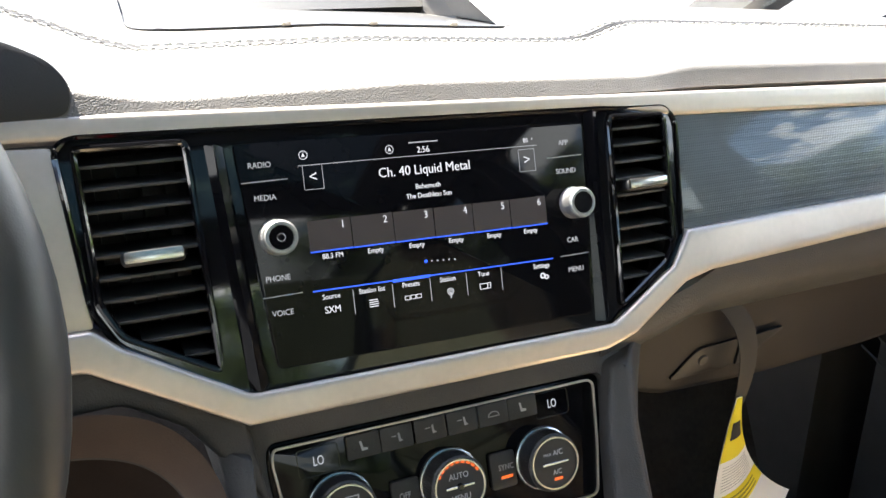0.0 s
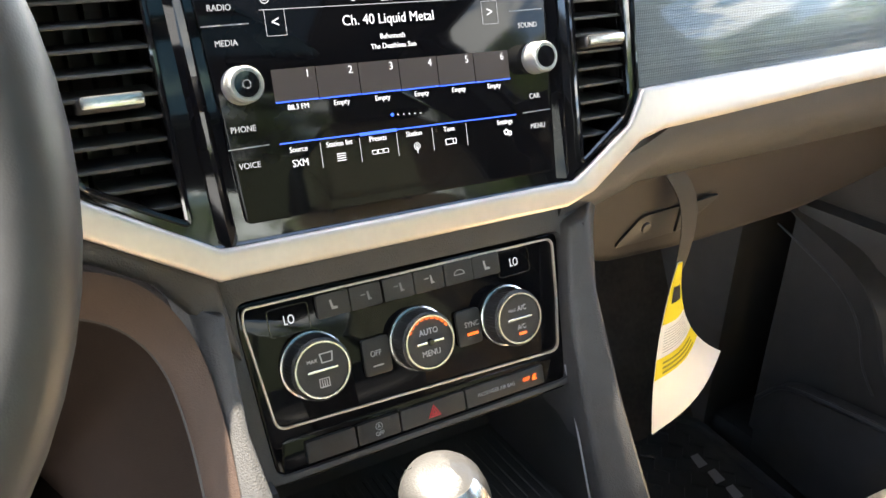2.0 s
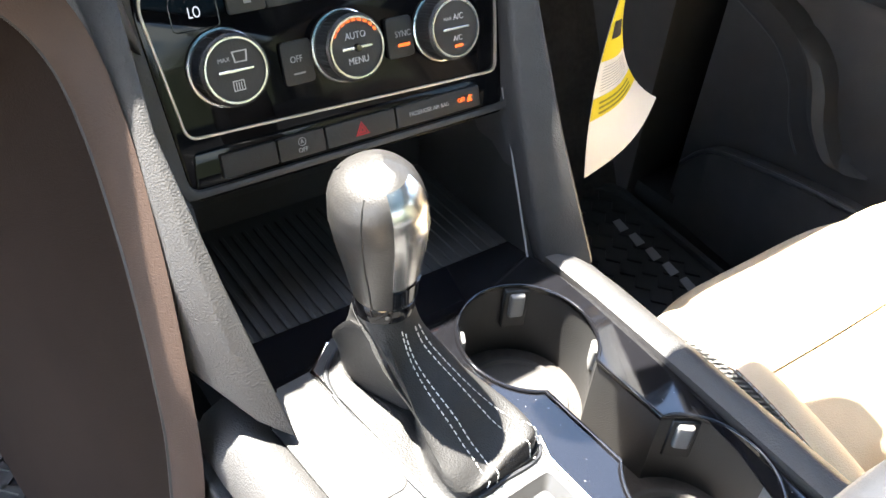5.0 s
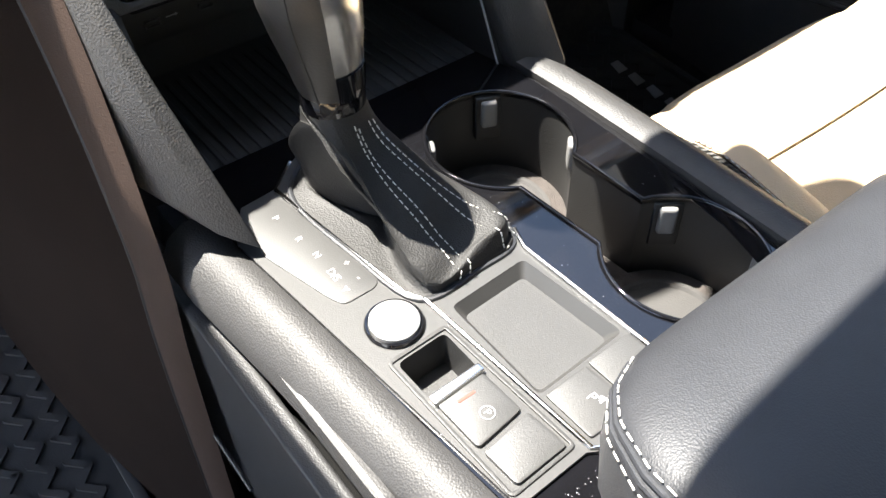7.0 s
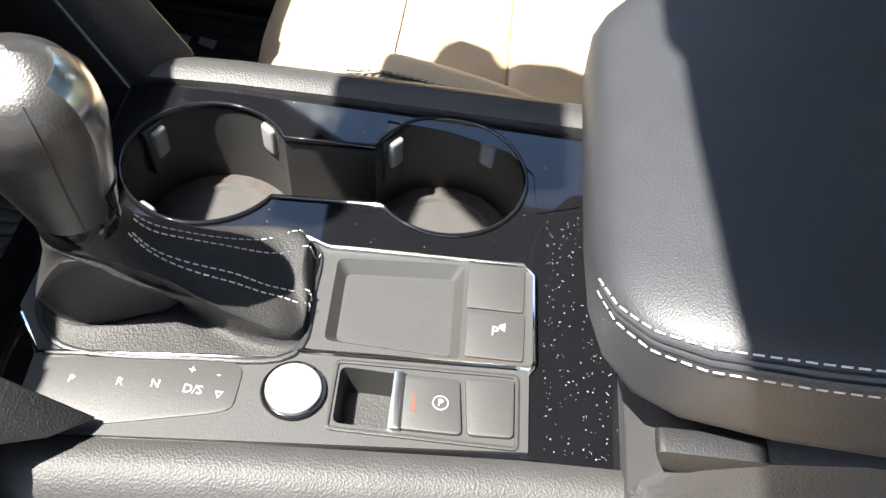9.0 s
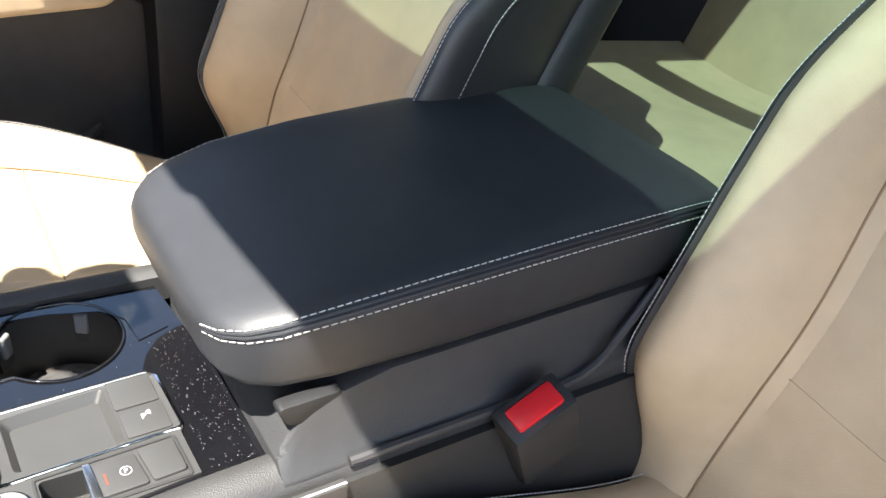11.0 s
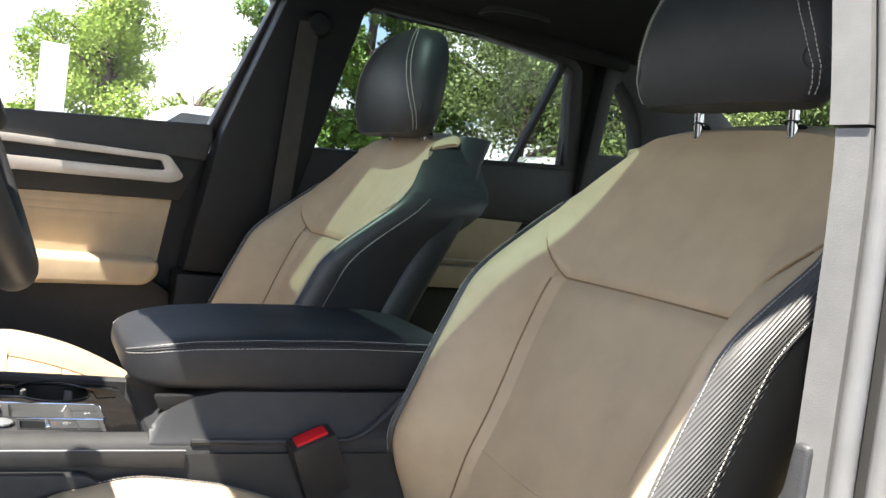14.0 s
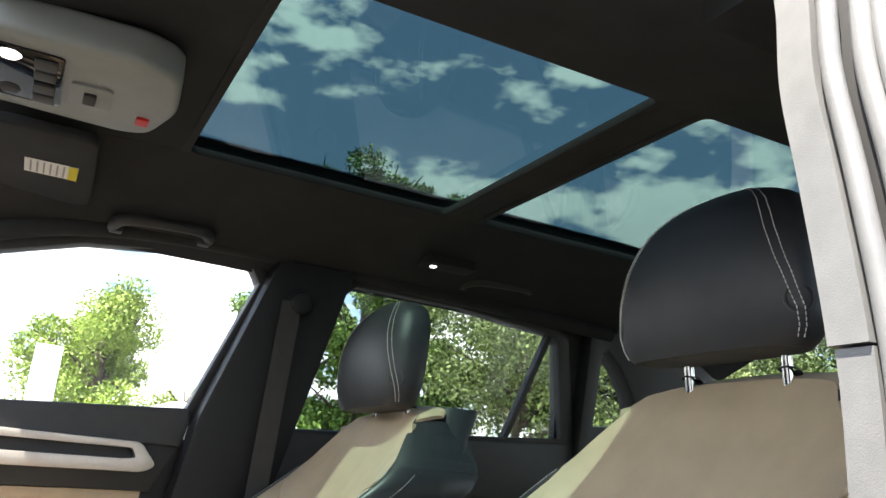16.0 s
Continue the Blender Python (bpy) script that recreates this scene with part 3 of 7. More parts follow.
lamp = thing("reading_lamp", "small round lit reading lamp on the headliner", "lamp")
part("housing", prism(rounded(rect(0.515, 0.580, -0.80, -0.675), 0.012), 1.652, 1.675, 0.004, 2), HEADLINER, lamp)
part("lens", lathe([(0.0, -0.004), (0.006, -0.003), (0.008, 0.0), (0.008, 0.006)], 20, Matrix.Translation((0.548, -0.703, 1.652))), LAMP_GLOW, lamp, "small glowing lens")

# overhead console and visor
oc = thing("overhead_console", "grey overhead console with lamp switches and red button", "console")
oz = 1.652
o = rounded([(-0.075, 0.21), (-0.085, 0.02), (-0.06, -0.03), (0.06, -0.045), (0.165, -0.02), (0.185, 0.02), (0.175, 0.21)], 0.03, 6)
part("housing", prism(o, oz, oz + 0.05, 0.010, 3), CONSOLE_GREY, oc)
part("switch_panel", prism(rounded(rect(-0.035, 0.135, 0.110, 0.198), 0.01), oz - 0.003, oz + 0.004, 0.001), PIANO, oc, "gloss black switch panel")
for x in (-0.005, 0.03, 0.075, 0.11):
    part("rocker", box(x - 0.014, x + 0.014, 0.118, 0.146, oz - 0.008, oz, 0.003), PLASTIC_GREY, oc)
for x in (-0.01, 0.105):
    part("lamp_lens", lathe([(0.0, -0.004), (0.012, -0.003), (0.015, 0.0)], 20, Matrix.Translation((x, 0.176, oz - 0.003))), LAMP_GLOW if x < 0 else PLASTIC_GREY, oc)
part("sunroof_switch", prism(rounded(rect(0.03, 0.105, 0.045, 0.10), 0.008), oz - 0.004, oz + 0.002, 0.001), CONSOLE_GREY, oc)
part("switch_key", prism(rounded(rect(0.05, 0.085, 0.065, 0.082), 0.004), oz - 0.009, oz, 0.002), PLASTIC_DARK, oc)
part("red_button", prism(rounded(rect(0.10, 0.128, -0.012, 0.006), 0.004), oz - 0.004, oz + 0.002, 0.001), RED, oc, "red emergency call button")
mir = thing("rear_view_mirror", "black rear view mirror under the windscreen header", "mirror")
part("sensor_housing", loft([[(0.035 - w, y, z), (0.035 + w, y, z), (0.035 + w * 0.8, y + 0.012, z + d), (0.035 - w * 0.8, y + 0.012, z + d)] for w, y, z, d in ((0.110, 0.280, 1.645, 0.02), (0.115, 0.30, 1.622, 0.025), (0.100, 0.335, 1.597, 0.03), (0.060, 0.365, 1.580, 0.02))]), PLASTIC_DARK, mir)
part("stalk", tube([(0.035, 0.335, 1.60), (0.032, 0.345, 1.565), (0.030, 0.348, 1.53)], 0.012, 12), PLASTIC_DARK, mir)
MMIR = Matrix.Translation((0.030, 0.335, 1.498)) @ Matrix.Rotation(radians(-12), 4, "Z") @ Matrix.Rotation(radians(80), 4, "X")
case = part("case", prism(rounded(rect(-0.132, 0.132, -0.036, 0.036), 0.02, 5), -0.03, 0.0, 0.008, 3, MMIR), PLASTIC_DARK, mir)
part("glass", prism(rounded(rect(-0.126, 0.126, -0.031, 0.031), 0.017, 5), 0.0, 0.002, 0.0005, 1, MMIR), CHROME, mir, "mirror glass")
vis = thing("sun_visor", "charcoal folded sun visor with warning label", "visor")
part("panel", prism(rounded([(0.215, 0.213), (0.215, 0.045), (0.60, 0.030), (0.63, 0.213)], 0.03, 5), 1.636, 1.654, 0.007, 3), HEADLINER, vis)
part("label_card", prism(rect(0.362, 0.438, 0.065, 0.150), 1.6345, 1.6355), PAPER, vis, "white warning label with yellow band")
part("label_band", prism(rect(0.362, 0.438, 0.065, 0.080), 1.6338, 1.6344), YELLOW, vis)
for k in range(6):
    part("label_line", prism(rect(0.369, 0.431, 0.086 + k * 0.0105, 0.089 + k * 0.0105), 1.6340, 1.6344), GREY_PRINT, vis)

# ---- driver side pillar seen from the open door ----
dp = thing("pillar_trim_driver", "middle pillar in the open driver doorway with grey seals", "pillar", kind="structure")
EDGE_LINE = smooth_path([(-0.785, -0.360, 0.50), (-0.782, -0.368, 0.95), (-0.779, -0.370, 1.05), (-0.776, -0.370, 1.19), (-0.770, -0.370, 1.28), (-0.752, -0.370, 1.39), (-0.735, -0.373, 1.47), (-0.722, -0.385, 1.545), (-0.70, -0.402, 1.60)], 8)


def strip(path, du, dw, w0, w1, u0, u1):
    """A bar along a path with a cross-section spanned by du and dw."""
    du, dw = Vector(du), Vector(dw)
    return loft([[p + du * a + dw * b for a, b in ((u0, w0), (u1, w0), (u1, w1), (u0, w1))] for p in path])


SPLIT = Vector((-0.7702, -0.370, 1.2775))
UP = [SPLIT] + [p for p in EDGE_LINE if p.z > 1.2785]
DOWN = [p for p in EDGE_LINE if p.z < 1.2745] + [SPLIT + Vector((0, 0, -0.002))]
part("upper_trim", strip(UP, (-1, 0, 0), (0, 1, 0), -0.14, 0.0, 0.0, 0.030), FRAME_GREY, dp, "pale grey upper pillar trim")
part("middle_trim", strip(DOWN, (-1, 0, 0), (0, 1, 0), -0.14, -0.003, 0.003, 0.030), FRAME_GREY, dp, "pale grey pillar trim")
part("inner_seal", tube([p + Vector((-0.0415, -0.004, 0)) for p in EDGE_LINE], 0.0075, 12), FRAME_GREY, dp, "grey rubber door seal")
part("groove", strip(EDGE_LINE, (-1, 0, 0), (0, 1, 0), -0.10, -0.016, 0.030, 0.082), RUBBER, dp)
part("flange", tube([p + Vector((-0.0600, -0.017, 0)) for p in EDGE_LINE], 0.0090, 12), FRAME_GREY, dp, "pale grey rounded flange")
part("outer_seal", tube([p + Vector((-0.0745, -0.016, 0)) for p in EDGE_LINE], 0.006, 10), FRAME_GREY, dp, "grey outer door seal")
part("outer_panel", strip(EDGE_LINE, (-1, 0, 0), (0, 1, 0), -0.20, -0.020, 0.083, 0.16), PAINT_BLUE, dp, "dark blue painted pillar skin")
part("inner_trim", strip(EDGE_LINE, (1, 0, 0), (0, 1, 0), -0.20, -0.10, -0.01, 0.01), PLASTIC_DARK, dp)
part("lower_trim", prism(rounded([(-0.698, 0.45), (-0.706, 0.93), (-0.717, 0.987), (-0.768, 1.006), (-0.779, 1.020), (-0.783, 1.06), (-0.797, 1.06), (-0.797, 0.45)], 0.010, 5), 0.3685, 0.46, 0.007, 3, plane_frame(0, 0, 0, 0)), PILLAR_GREY, dp, "grey plastic lower pillar trim")
card = part("tyre_label", box(-0.848, -0.823, -0.3772, -0.3762, 0.865, 0.994), PAPER, dp, "white label with a yellow band")
part("label_band", box(-0.8385, -0.8325, -0.3762, -0.3757, 0.872, 0.988), YELLOW, card)
for k in range(12):
    part("label_line", box(-0.8372 + 0.0006 * (k % 3), -0.8340, -0.3757, -0.3754, 0.876 + k * 0.0092, 0.8795 + k * 0.0092), BLACK_PRINT, card)
    part("label_line", box(-0.8455, -0.8435, -0.3762, -0.3759, 0.874 + k * 0.0095, 0.880 + k * 0.0095), GREY_PRINT, card)
part("striker", tube([(-0.856, -0.385, 1.085), (-0.872, -0.360, 1.085), (-0.872, -0.360, 1.055), (-0.856, -0.385, 1.055)], 0.005), CHROME_SATIN, dp)
RAIL = smooth_path([(-0.695, -0.395, 1.588), (-0.70, -0.25, 1.618), (-0.715, 0.0, 1.612), (-0.742, 0.22, 1.55), (-0.765, 0.45, 1.42), (-0.79, 0.75, 1.22)], 8)
rl = thing("roof_rail_driver", "roof side rail over the open driver doorway", "rail", kind="structure")
part("seal", tube(RAIL, 0.012, 10), FRAME_GREY, rl)
part("skin", strip(RAIL, (-1, 0, 0), (0, 0, 1), 0.0, 0.09, 0.005, 0.028), PAINT_BLUE, rl)
part("inner_trim", strip(RAIL, (1, 0, 0), (0, 0, 1), -0.01, 0.05, 0.0, 0.018), HEADLINER, rl)
part("rear_rail", strip([Vector((-0.70, -0.38, 1.60)), Vector((-0.70, -1.2, 1.60)), Vector((-0.72, -1.8, 1.50))], (1, 0, 0), (0, 0, 1), -0.03, 0.08, -0.02, 0.05), HEADLINER, rl)
sill = thing("door_sill", "dark blue painted door sill with grey scuff trim", "sill", kind="structure")
part("skin", box(-0.92, -0.80, -0.42, 0.85, 0.30, 0.45, 0.02), PAINT_BLUE, sill)
part("scuff_trim", box(-0.82, -0.70, -0.30, 0.80, 0.44, 0.475, 0.012), PLASTIC_DARK, sill)
# rear driver side: closed door with tinted window
MD = side_frame(-0.74)
rdd = thing("rear_door_driver", "closed rear door behind the driver, dark trim", "door")
part("panel", prism([(-0.50, 0.45), (-0.50, 1.27), (-1.30, 1.32), (-1.80, 1.32), (-1.80, 0.45)], -0.06, 0.0, 0.01, 2, MD), PLASTIC_DARK, rdd)
part("window_frame", lean(ring_prism(rout, rwin, -0.05, 0.0, 0.004, MD), -0.74), PLASTIC_DARK, rdd)
w4 = part("window_4", lean(prism(rwin, -0.026, -0.022, 0, 2, MD), -0.74), GLASS_TINT)
tagged(w4, "tinted rear driver side window", "window", kind="structure")
part("quarter_trim", lean(prism(qout, -0.05, 0.0, 0.0, 2, MD), -0.74), PLASTIC_DARK, rdd)
tagged(part("body_side", box(0.832, 0.84, -1.9, 1.1, 0.30, 1.22, 0.003), PAINT_BLUE), "dark blue painted passenger side of the car body", "body panel", kind="structure")
tagged(part("door_lining", box(0.822, 0.831, -1.9, 1.05, 0.32, 1.215), PLASTIC_DARK), "dark inner side of the passenger body panel", "trim", kind="structure")
tagged(part("sill_passenger", box(0.72, 0.83, -1.9, 0.95, 0.40, 0.52, 0.01), PLASTIC_DARK), "dark plastic passenger door sill trim", "sill", kind="structure")
tagged(part("body_corner", box(0.70, 0.84, 0.62, 1.0, 0.45, 1.25, 0.01), DOOR_LOWER), "dark footwell side trim ahead of the passenger door", "trim", kind="structure")
# windscreen, tailgate glass and bonnet
ws = part("windscreen", sheet(lambda u, v: (-0.72 + 1.44 * u, 0.222 + 0.868 * v - 0.10 * (2 * u - 1) ** 2, 1.70 - 0.495 * v), 10, 6, 0.005), GLASS_CLEAR)
ws.visible_shadow = False
tagged(ws, "clear laminated windscreen over the dashboard", "window", kind="structure")
tg = part("tailgate_window", sheet(lambda u, v: (-0.62 + 1.24 * u, -1.75 - 0.25 * v, 1.64 - 0.42 * v), 6, 4, 0.005), GLASS_TINT)
tagged(tg, "tinted tailgate window", "window", kind="structure")
tagged(part("bonnet", sheet(lambda u, v: (-0.85 + 1.7 * u, 1.12 + 0.95 * v, 1.17 - 0.16 * v * v - 0.10 * (2 * u - 1) ** 2), 10, 8, 0.01), PAINT_BLUE), "dark blue painted bonnet ahead of the windscreen", "bonnet", kind="structure")
tagged(part("front_body", prism([(1.13, 0.35), (2.06, 0.35), (2.08, 0.80), (2.03, 0.94), (1.60, 0.98), (1.13, 1.02)], -0.86, 0.86, 0.03, 2, side_frame(0.0)), PAINT_BLUE), "dark blue painted front end under the bonnet", "body panel", kind="structure")
tagged(part("cowl", box(-0.78, 0.78, 1.0, 1.14, 1.05, 1.17, 0.02), PLASTIC_DARK), "black plastic scuttle under the windscreen", "trim", kind="structure")
tagged(part("a_pillar", strip(smooth_path([(0.70, 0.38, 1.56), (0.75, 0.75, 1.38), (0.79, 1.08, 1.20)]), (1, 0, 0), (0, 0, 1), -0.03, 0.04, -0.05, 0.03), PLASTIC_DARK), "dark trim of the passenger front pillar", "pillar", kind="structure")
tagged(part("a_pillar", strip(smooth_path([(-0.755, 0.30, 1.56), (-0.775, 0.75, 1.36), (-0.80, 1.08, 1.20)]), (1, 0, 0), (0, 0, 1), -0.03, 0.04, -0.03, 0.015), PLASTIC_DARK), "dark trim of the driver front pillar", "pillar", kind="structure")

# ---- dashboard ----
MSCR = plane_frame(0, 0.3770, 1.195, 0.3187)     # display and vents
MHV = plane_frame(0, 0.3409, 1.035, 0.3534)      # climate panel


def sv(z):
    return (z - 1.195) / 0.9527




def suv_pts(pts):
    return [(x, sv(z)) for x, z in pts]


dash = thing("dashboard", "charcoal dashboard with silver trim bands and stitched top pad", "dashboard")


def pad_pt(x, s):
    """Profile of the soft upper pad, from its lower front edge over the stitch line to the windscreen."""
    pts = ((0.398, 1.281), (0.404, 1.292), (0.425, 1.301), (0.47, 1.308), (0.52, 1.311), (0.60, 1.312), (0.80, 1.308), (1.05, 1.285))
    k = s * (len(pts) - 1)
    i = min(int(k), len(pts) - 2)
    f = k - i
    y = pts[i][0] * (1 - f) + pts[i + 1][0] * f
    z = pts[i][1] * (1 - f) + pts[i + 1][1] * f
    rise = 0.5 + 0.5 * math.tanh((x - 0.215) / 0.025)
    z -= (0.030 + 0.02 * min(1, s * 2)) * max(0, x)
    z += 0.016 * rise * min(1, s * 2)
    d = max(0.0, -0.155 - x)
    z += 0.055 * (1 - math.exp(-80 * d * d)) * min(1, s * 2) + 0.006 * min(1, d * 20)
    y += 0.012 * rise
    return Vector((x, y, z))


part("upper_pad", sheet(lambda u, v: pad_pt(-0.75 + 1.5 * u, v), 150, 42, 0.02), DASH_TOP, dash, "grained soft pad, coloured pale for sunlight")
for s in (0.492, 0.545):
    part("pad_stitching", stitches([pad_pt(-0.35 + 1.1 * k / 120, s) + Vector((0, 0, 0.001)) for k in range(121)], 0.008, 0.0055, 0.0009), STITCH, dash)
for s in (0.511, 0.525):
    part("pad_seam", tube([pad_pt(-0.35 + 1.1 * k / 160, s) + Vector((0, 0, 0.0004)) for k in range(161)], 0.0012, 6), DASH_SOFT, dash)
up = [(-0.75, 1.268), (-0.231, 1.2735), (0.142, 1.2655), (0.206, 1.256), (0.44, 1.248), (0.78, 1.238), (0.78, 1.254), (0.44, 1.265), (0.142, 1.2745), (-0.231, 1.287), (-0.75, 1.285)]
part("upper_trim", prism([(x, sv(z)) for x, z in up], -0.02, 0.008, 0.003, 3, MSCR), SILVER, dash, "satin silver upper trim band")
dec = [(0.200, 1.165), (0.43, 1.170), (0.78, 1.178), (0.78, 1.240), (0.44, 1.250), (0.206, 1.258)]
part("decor_panel", prism([(x, sv(z)) for x, z in dec], -0.02, 0.0025, 0.001, 2, MSCR), DECOR, dash, "blue-grey dotted decor panel")
low = [(-0.75, 1.150), (-0.217, 1.150), (-0.132, 1.103), (0.124, 1.101), (0.150, 1.108), (0.200, 1.137), (0.225, 1.142), (0.43, 1.150), (0.78, 1.160),
       (0.78, 1.180), (0.43, 1.177), (0.206, 1.174), (0.190, 1.150), (0.142, 1.123), (0.132, 1.118), (-0.128, 1.121), (-0.196, 1.160), (-0.210, 1.172), (-0.75, 1.175)]
part("lower_trim", prism([(x, sv(z)) for x, z in low], -0.02, 0.012, 0.004, 3, MSCR), SILVER, dash, "satin silver lower trim band")

part("side_trim", prism(suv_pts([(-0.300, 1.168), (-0.2085, 1.172), (-0.2095, 1.183), (-0.2165, 1.270), (-0.300, 1.274)]), -0.02, 0.0075, 0.003, 2, MSCR), SILVER, dash, "satin silver trim beside the vent")
part("driver_surround", prism(suv_pts([(-0.75, 1.152), (-0.217, 1.152), (-0.132, 1.105), (-0.124, 1.050), (-0.146, 1.080), (-0.168, 1.108), (-0.200, 1.127), (-0.75, 1.120)]), -0.03, 0.003, 0.006, 3, MSCR), DASH_SOFT, dash, "grained charcoal surround")


def fascia(u, v):
    x = 0.13 + 0.65 * u
    z0 = 1.108 + (x - 0.13) * 0.30 if x < 0.225 else 1.143 + (x - 0.225) * 0.035
    return (x, 0.352 + 0.05 * v * v + 0.03 * u * (1 - v) - 0.004 * math.sin(v * math.pi), z0 - (0.062 + 0.02 * u) * v)


part("passenger_fascia", sheet(fascia, 30, 10, 0.01, (0, -1, 0)), DASH_SOFT, dash)
gl = [(0.172, 1.030), (0.185, 1.062), (0.215, 1.076), (0.50, 1.084), (0.80, 1.090), (0.80, 1.035), (0.66, 1.000), (0.54, 0.980), (0.38, 0.974), (0.255, 0.980), (0.215, 1.0)]
MG = plane_frame(0, 0.43, 1.0, -0.15)
glove = part("glove_box", prism(rounded([(x, z - 1.0) for x, z in gl], 0.02), -0.10, 0.0, 0.012, 3, MG), GLOVE, dash, "dark glove box lid with lock")
part("lock_plate", prism(rounded([(0.262, 0.000), (0.350, 0.002), (0.395, 0.035), (0.290, 0.030)], 0.008), 0.0, 0.003, 0.001, 2, MG), PLASTIC_DARK, glove)
part("lock", lathe([(0, 0.004), (0.0045, 0.004), (0.0055, 0.003), (0.0060, 0.0)], 20, MG @ Matrix.Translation((0.298, 0.017, 0.001))), PLASTIC_GREY, glove, "round dark grey lock")
part("latch_recess", prism([(0.338, 0.004), (0.385, 0.037), (0.338, 0.034)], 0.003, 0.006, 0.0005, 1, MG), BLACK_PRINT, glove)


# edge of the brown panel: along the surround, round the corner and down the stack to the floor
KNEE_EDGE = smooth_path([(-0.75, 0.349, 1.128), (-0.36, 0.349, 1.130), (-0.25, 0.349, 1.131), (-0.205, 0.347, 1.128), (-0.172, 0.341, 1.111), (-0.152, 0.327, 1.078), (-0.147, 0.300, 1.034), (-0.149, 0.270, 0.980),
                         (-0.152, 0.250, 0.935), (-0.155, 0.236, 0.895), (-0.158, 0.226, 0.85), (-0.164, 0.222, 0.78), (-0.170, 0.222, 0.62), (-0.174, 0.222, 0.46)], 6)
KNEE_FAR = smooth_path([(-0.75, 0.43, 0.90), (-0.36, 0.43, 0.90), (-0.31, 0.43, 0.90), (-0.29, 0.44, 0.90), (-0.275, 0.46, 0.895), (-0.265, 0.50, 0.89), (-0.262, 0.54, 0.88), (-0.26, 0.58, 0.865),
                        (-0.26, 0.61, 0.84), (-0.26, 0.63, 0.80), (-0.26, 0.64, 0.76), (-0.26, 0.65, 0.70), (-0.26, 0.65, 0.58), (-0.26, 0.65, 0.46)], 6)


def knee(k, d):
    """Point d metres in from the edge: a rounded rim, a crease, then the wide face."""
    a, b = KNEE_EDGE[k], KNEE_FAR[k]
    w = (b - a).length
    t = (b - a) / w
    n = Vector((-0.55, -0.80, 0.10))
    p = a + t * d
    if d < 0.034:
        return p + n * 0.010 * math.sin(math.pi * min(1.0, (d + 0.004) / 0.06))
    return p + n * (0.006 + 0.020 * math.sin(math.pi * (d - 0.034) / (w - 0.034)))


ks = range(len(KNEE_EDGE))
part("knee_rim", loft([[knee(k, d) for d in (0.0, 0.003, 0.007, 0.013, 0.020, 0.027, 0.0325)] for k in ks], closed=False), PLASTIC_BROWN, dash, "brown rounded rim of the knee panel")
# face painted darker than the rim to stand for the shade below it
part("knee_panel", loft([[knee(k, 0.034 + ((KNEE_FAR[k] - KNEE_EDGE[k]).length - 0.034) * q / 12) for q in range(13)] for k in ks], closed=False), BROWN_SHADED, dash, "smooth brown knee panel, darkened for footwell shade")
part("knee_seam", tube([knee(k, 0.0335) + Vector((0.0006, 0.0016, 0)) for k in ks], 0.0016, 6), BLACK_PRINT, dash)
part("knee_back", sheet(lambda u, v: (-0.75 + 0.52 * u, 0.43 + 0.25 * v, 0.90 - 0.02 * v), 6, 4, 0.01), BROWN_SHADED, dash)

# storage bin in the pad
bin_ = thing("dash_tray", "dark open storage tray in the dashboard top", "tray")


def tray_pt(u, v, lift=0.0016):
    x0 = -0.152 + 0.035 * max(0.0, 1 - v * 4) ** 2
    return pad_pt(x0 + (0.168 - x0) * u, 0.690 + 0.18 * v) + Vector((0, 0, lift))


part("floor", sheet(lambda u, v: tray_pt(u, v), 30, 16, 0.001), PLASTIC_DARK, bin_)
part("front_lip", sheet(lambda u, v: tray_pt(u, 0.075 * v, 0.0022), 30, 3, 0.0006), PLASTIC_GREY, bin_, "dark grey lip")
part("back_wall", sheet(lambda u, v: (-0.17 + 0.35 * u, 0.80 + 0.10 * v, 1.308 + 0.085 * v), 4, 4, 0.01), PLASTIC_DARK, bin_)
for k in range(3):
    part("lip_clip", box(-0.004, 0.004, -0.003, 0.003, 0, 0.004, 0.001, 1, Matrix.Translation(tray_pt(0.30 + 0.26 * k, 0.01))), SILVER, bin_, "small bright clip")
for sx, x in ((1, 0.168), (-1, -0.154)):
    bm = loft([[(x, 0.60, 1.305), (x + sx * 0.006, 0.60, 1.305), (x + sx * 0.055, 0.61, 1.303), (x + sx * 0.03, 0.61, 1.29)], [(x, 0.90, 1.395), (x + sx * 0.01, 0.90, 1.398), (x + sx * 0.03, 0.90, 1.302), (x, 0.90, 1.29)]])
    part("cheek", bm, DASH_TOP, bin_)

part("pad_cheek", prism(rounded([(-0.205, -0.013), (-0.201, 0.003), (-0.210, 0.018), (-0.232, 0.030), (-0.32, 0.050), (-0.32, -0.015)], 0.008), -0.025, 0.0, 0.004, 2, plane_frame(0, 0.4005, 1.30, 0.25)), PLASTIC_DARK, dash)

# instrument hood and steering wheel
hood = thing("instrument_hood", "black hood over the instrument cluster", "cluster")
bm = sheet(lambda u, v: (-0.245 - 0.345 * u, 0.228 + 0.23 * v, 1.285 + 0.075 * math.sin(math.pi * min(max(u, 0.02), 0.98)) ** 0.5 - 0.01 * v), 20, 6, 0.012)
part("hood", bm, DASH_SOFT, hood)
part("cluster_face", box(-0.53, -0.25, 0.40, 0.42, 1.18, 1.35, 0.005), PIANO, hood)
part("cheek", prism([(-0.245, sv(1.285)), (-0.245, sv(1.18)), (-0.54, sv(1.18)), (-0.54, sv(1.285))], -0.03, -0.01, 0.004, 2, MSCR), PLASTIC_DARK, hood)
wheel = thing("steering_wheel", "black leather steering wheel with spokes", "steering wheel")
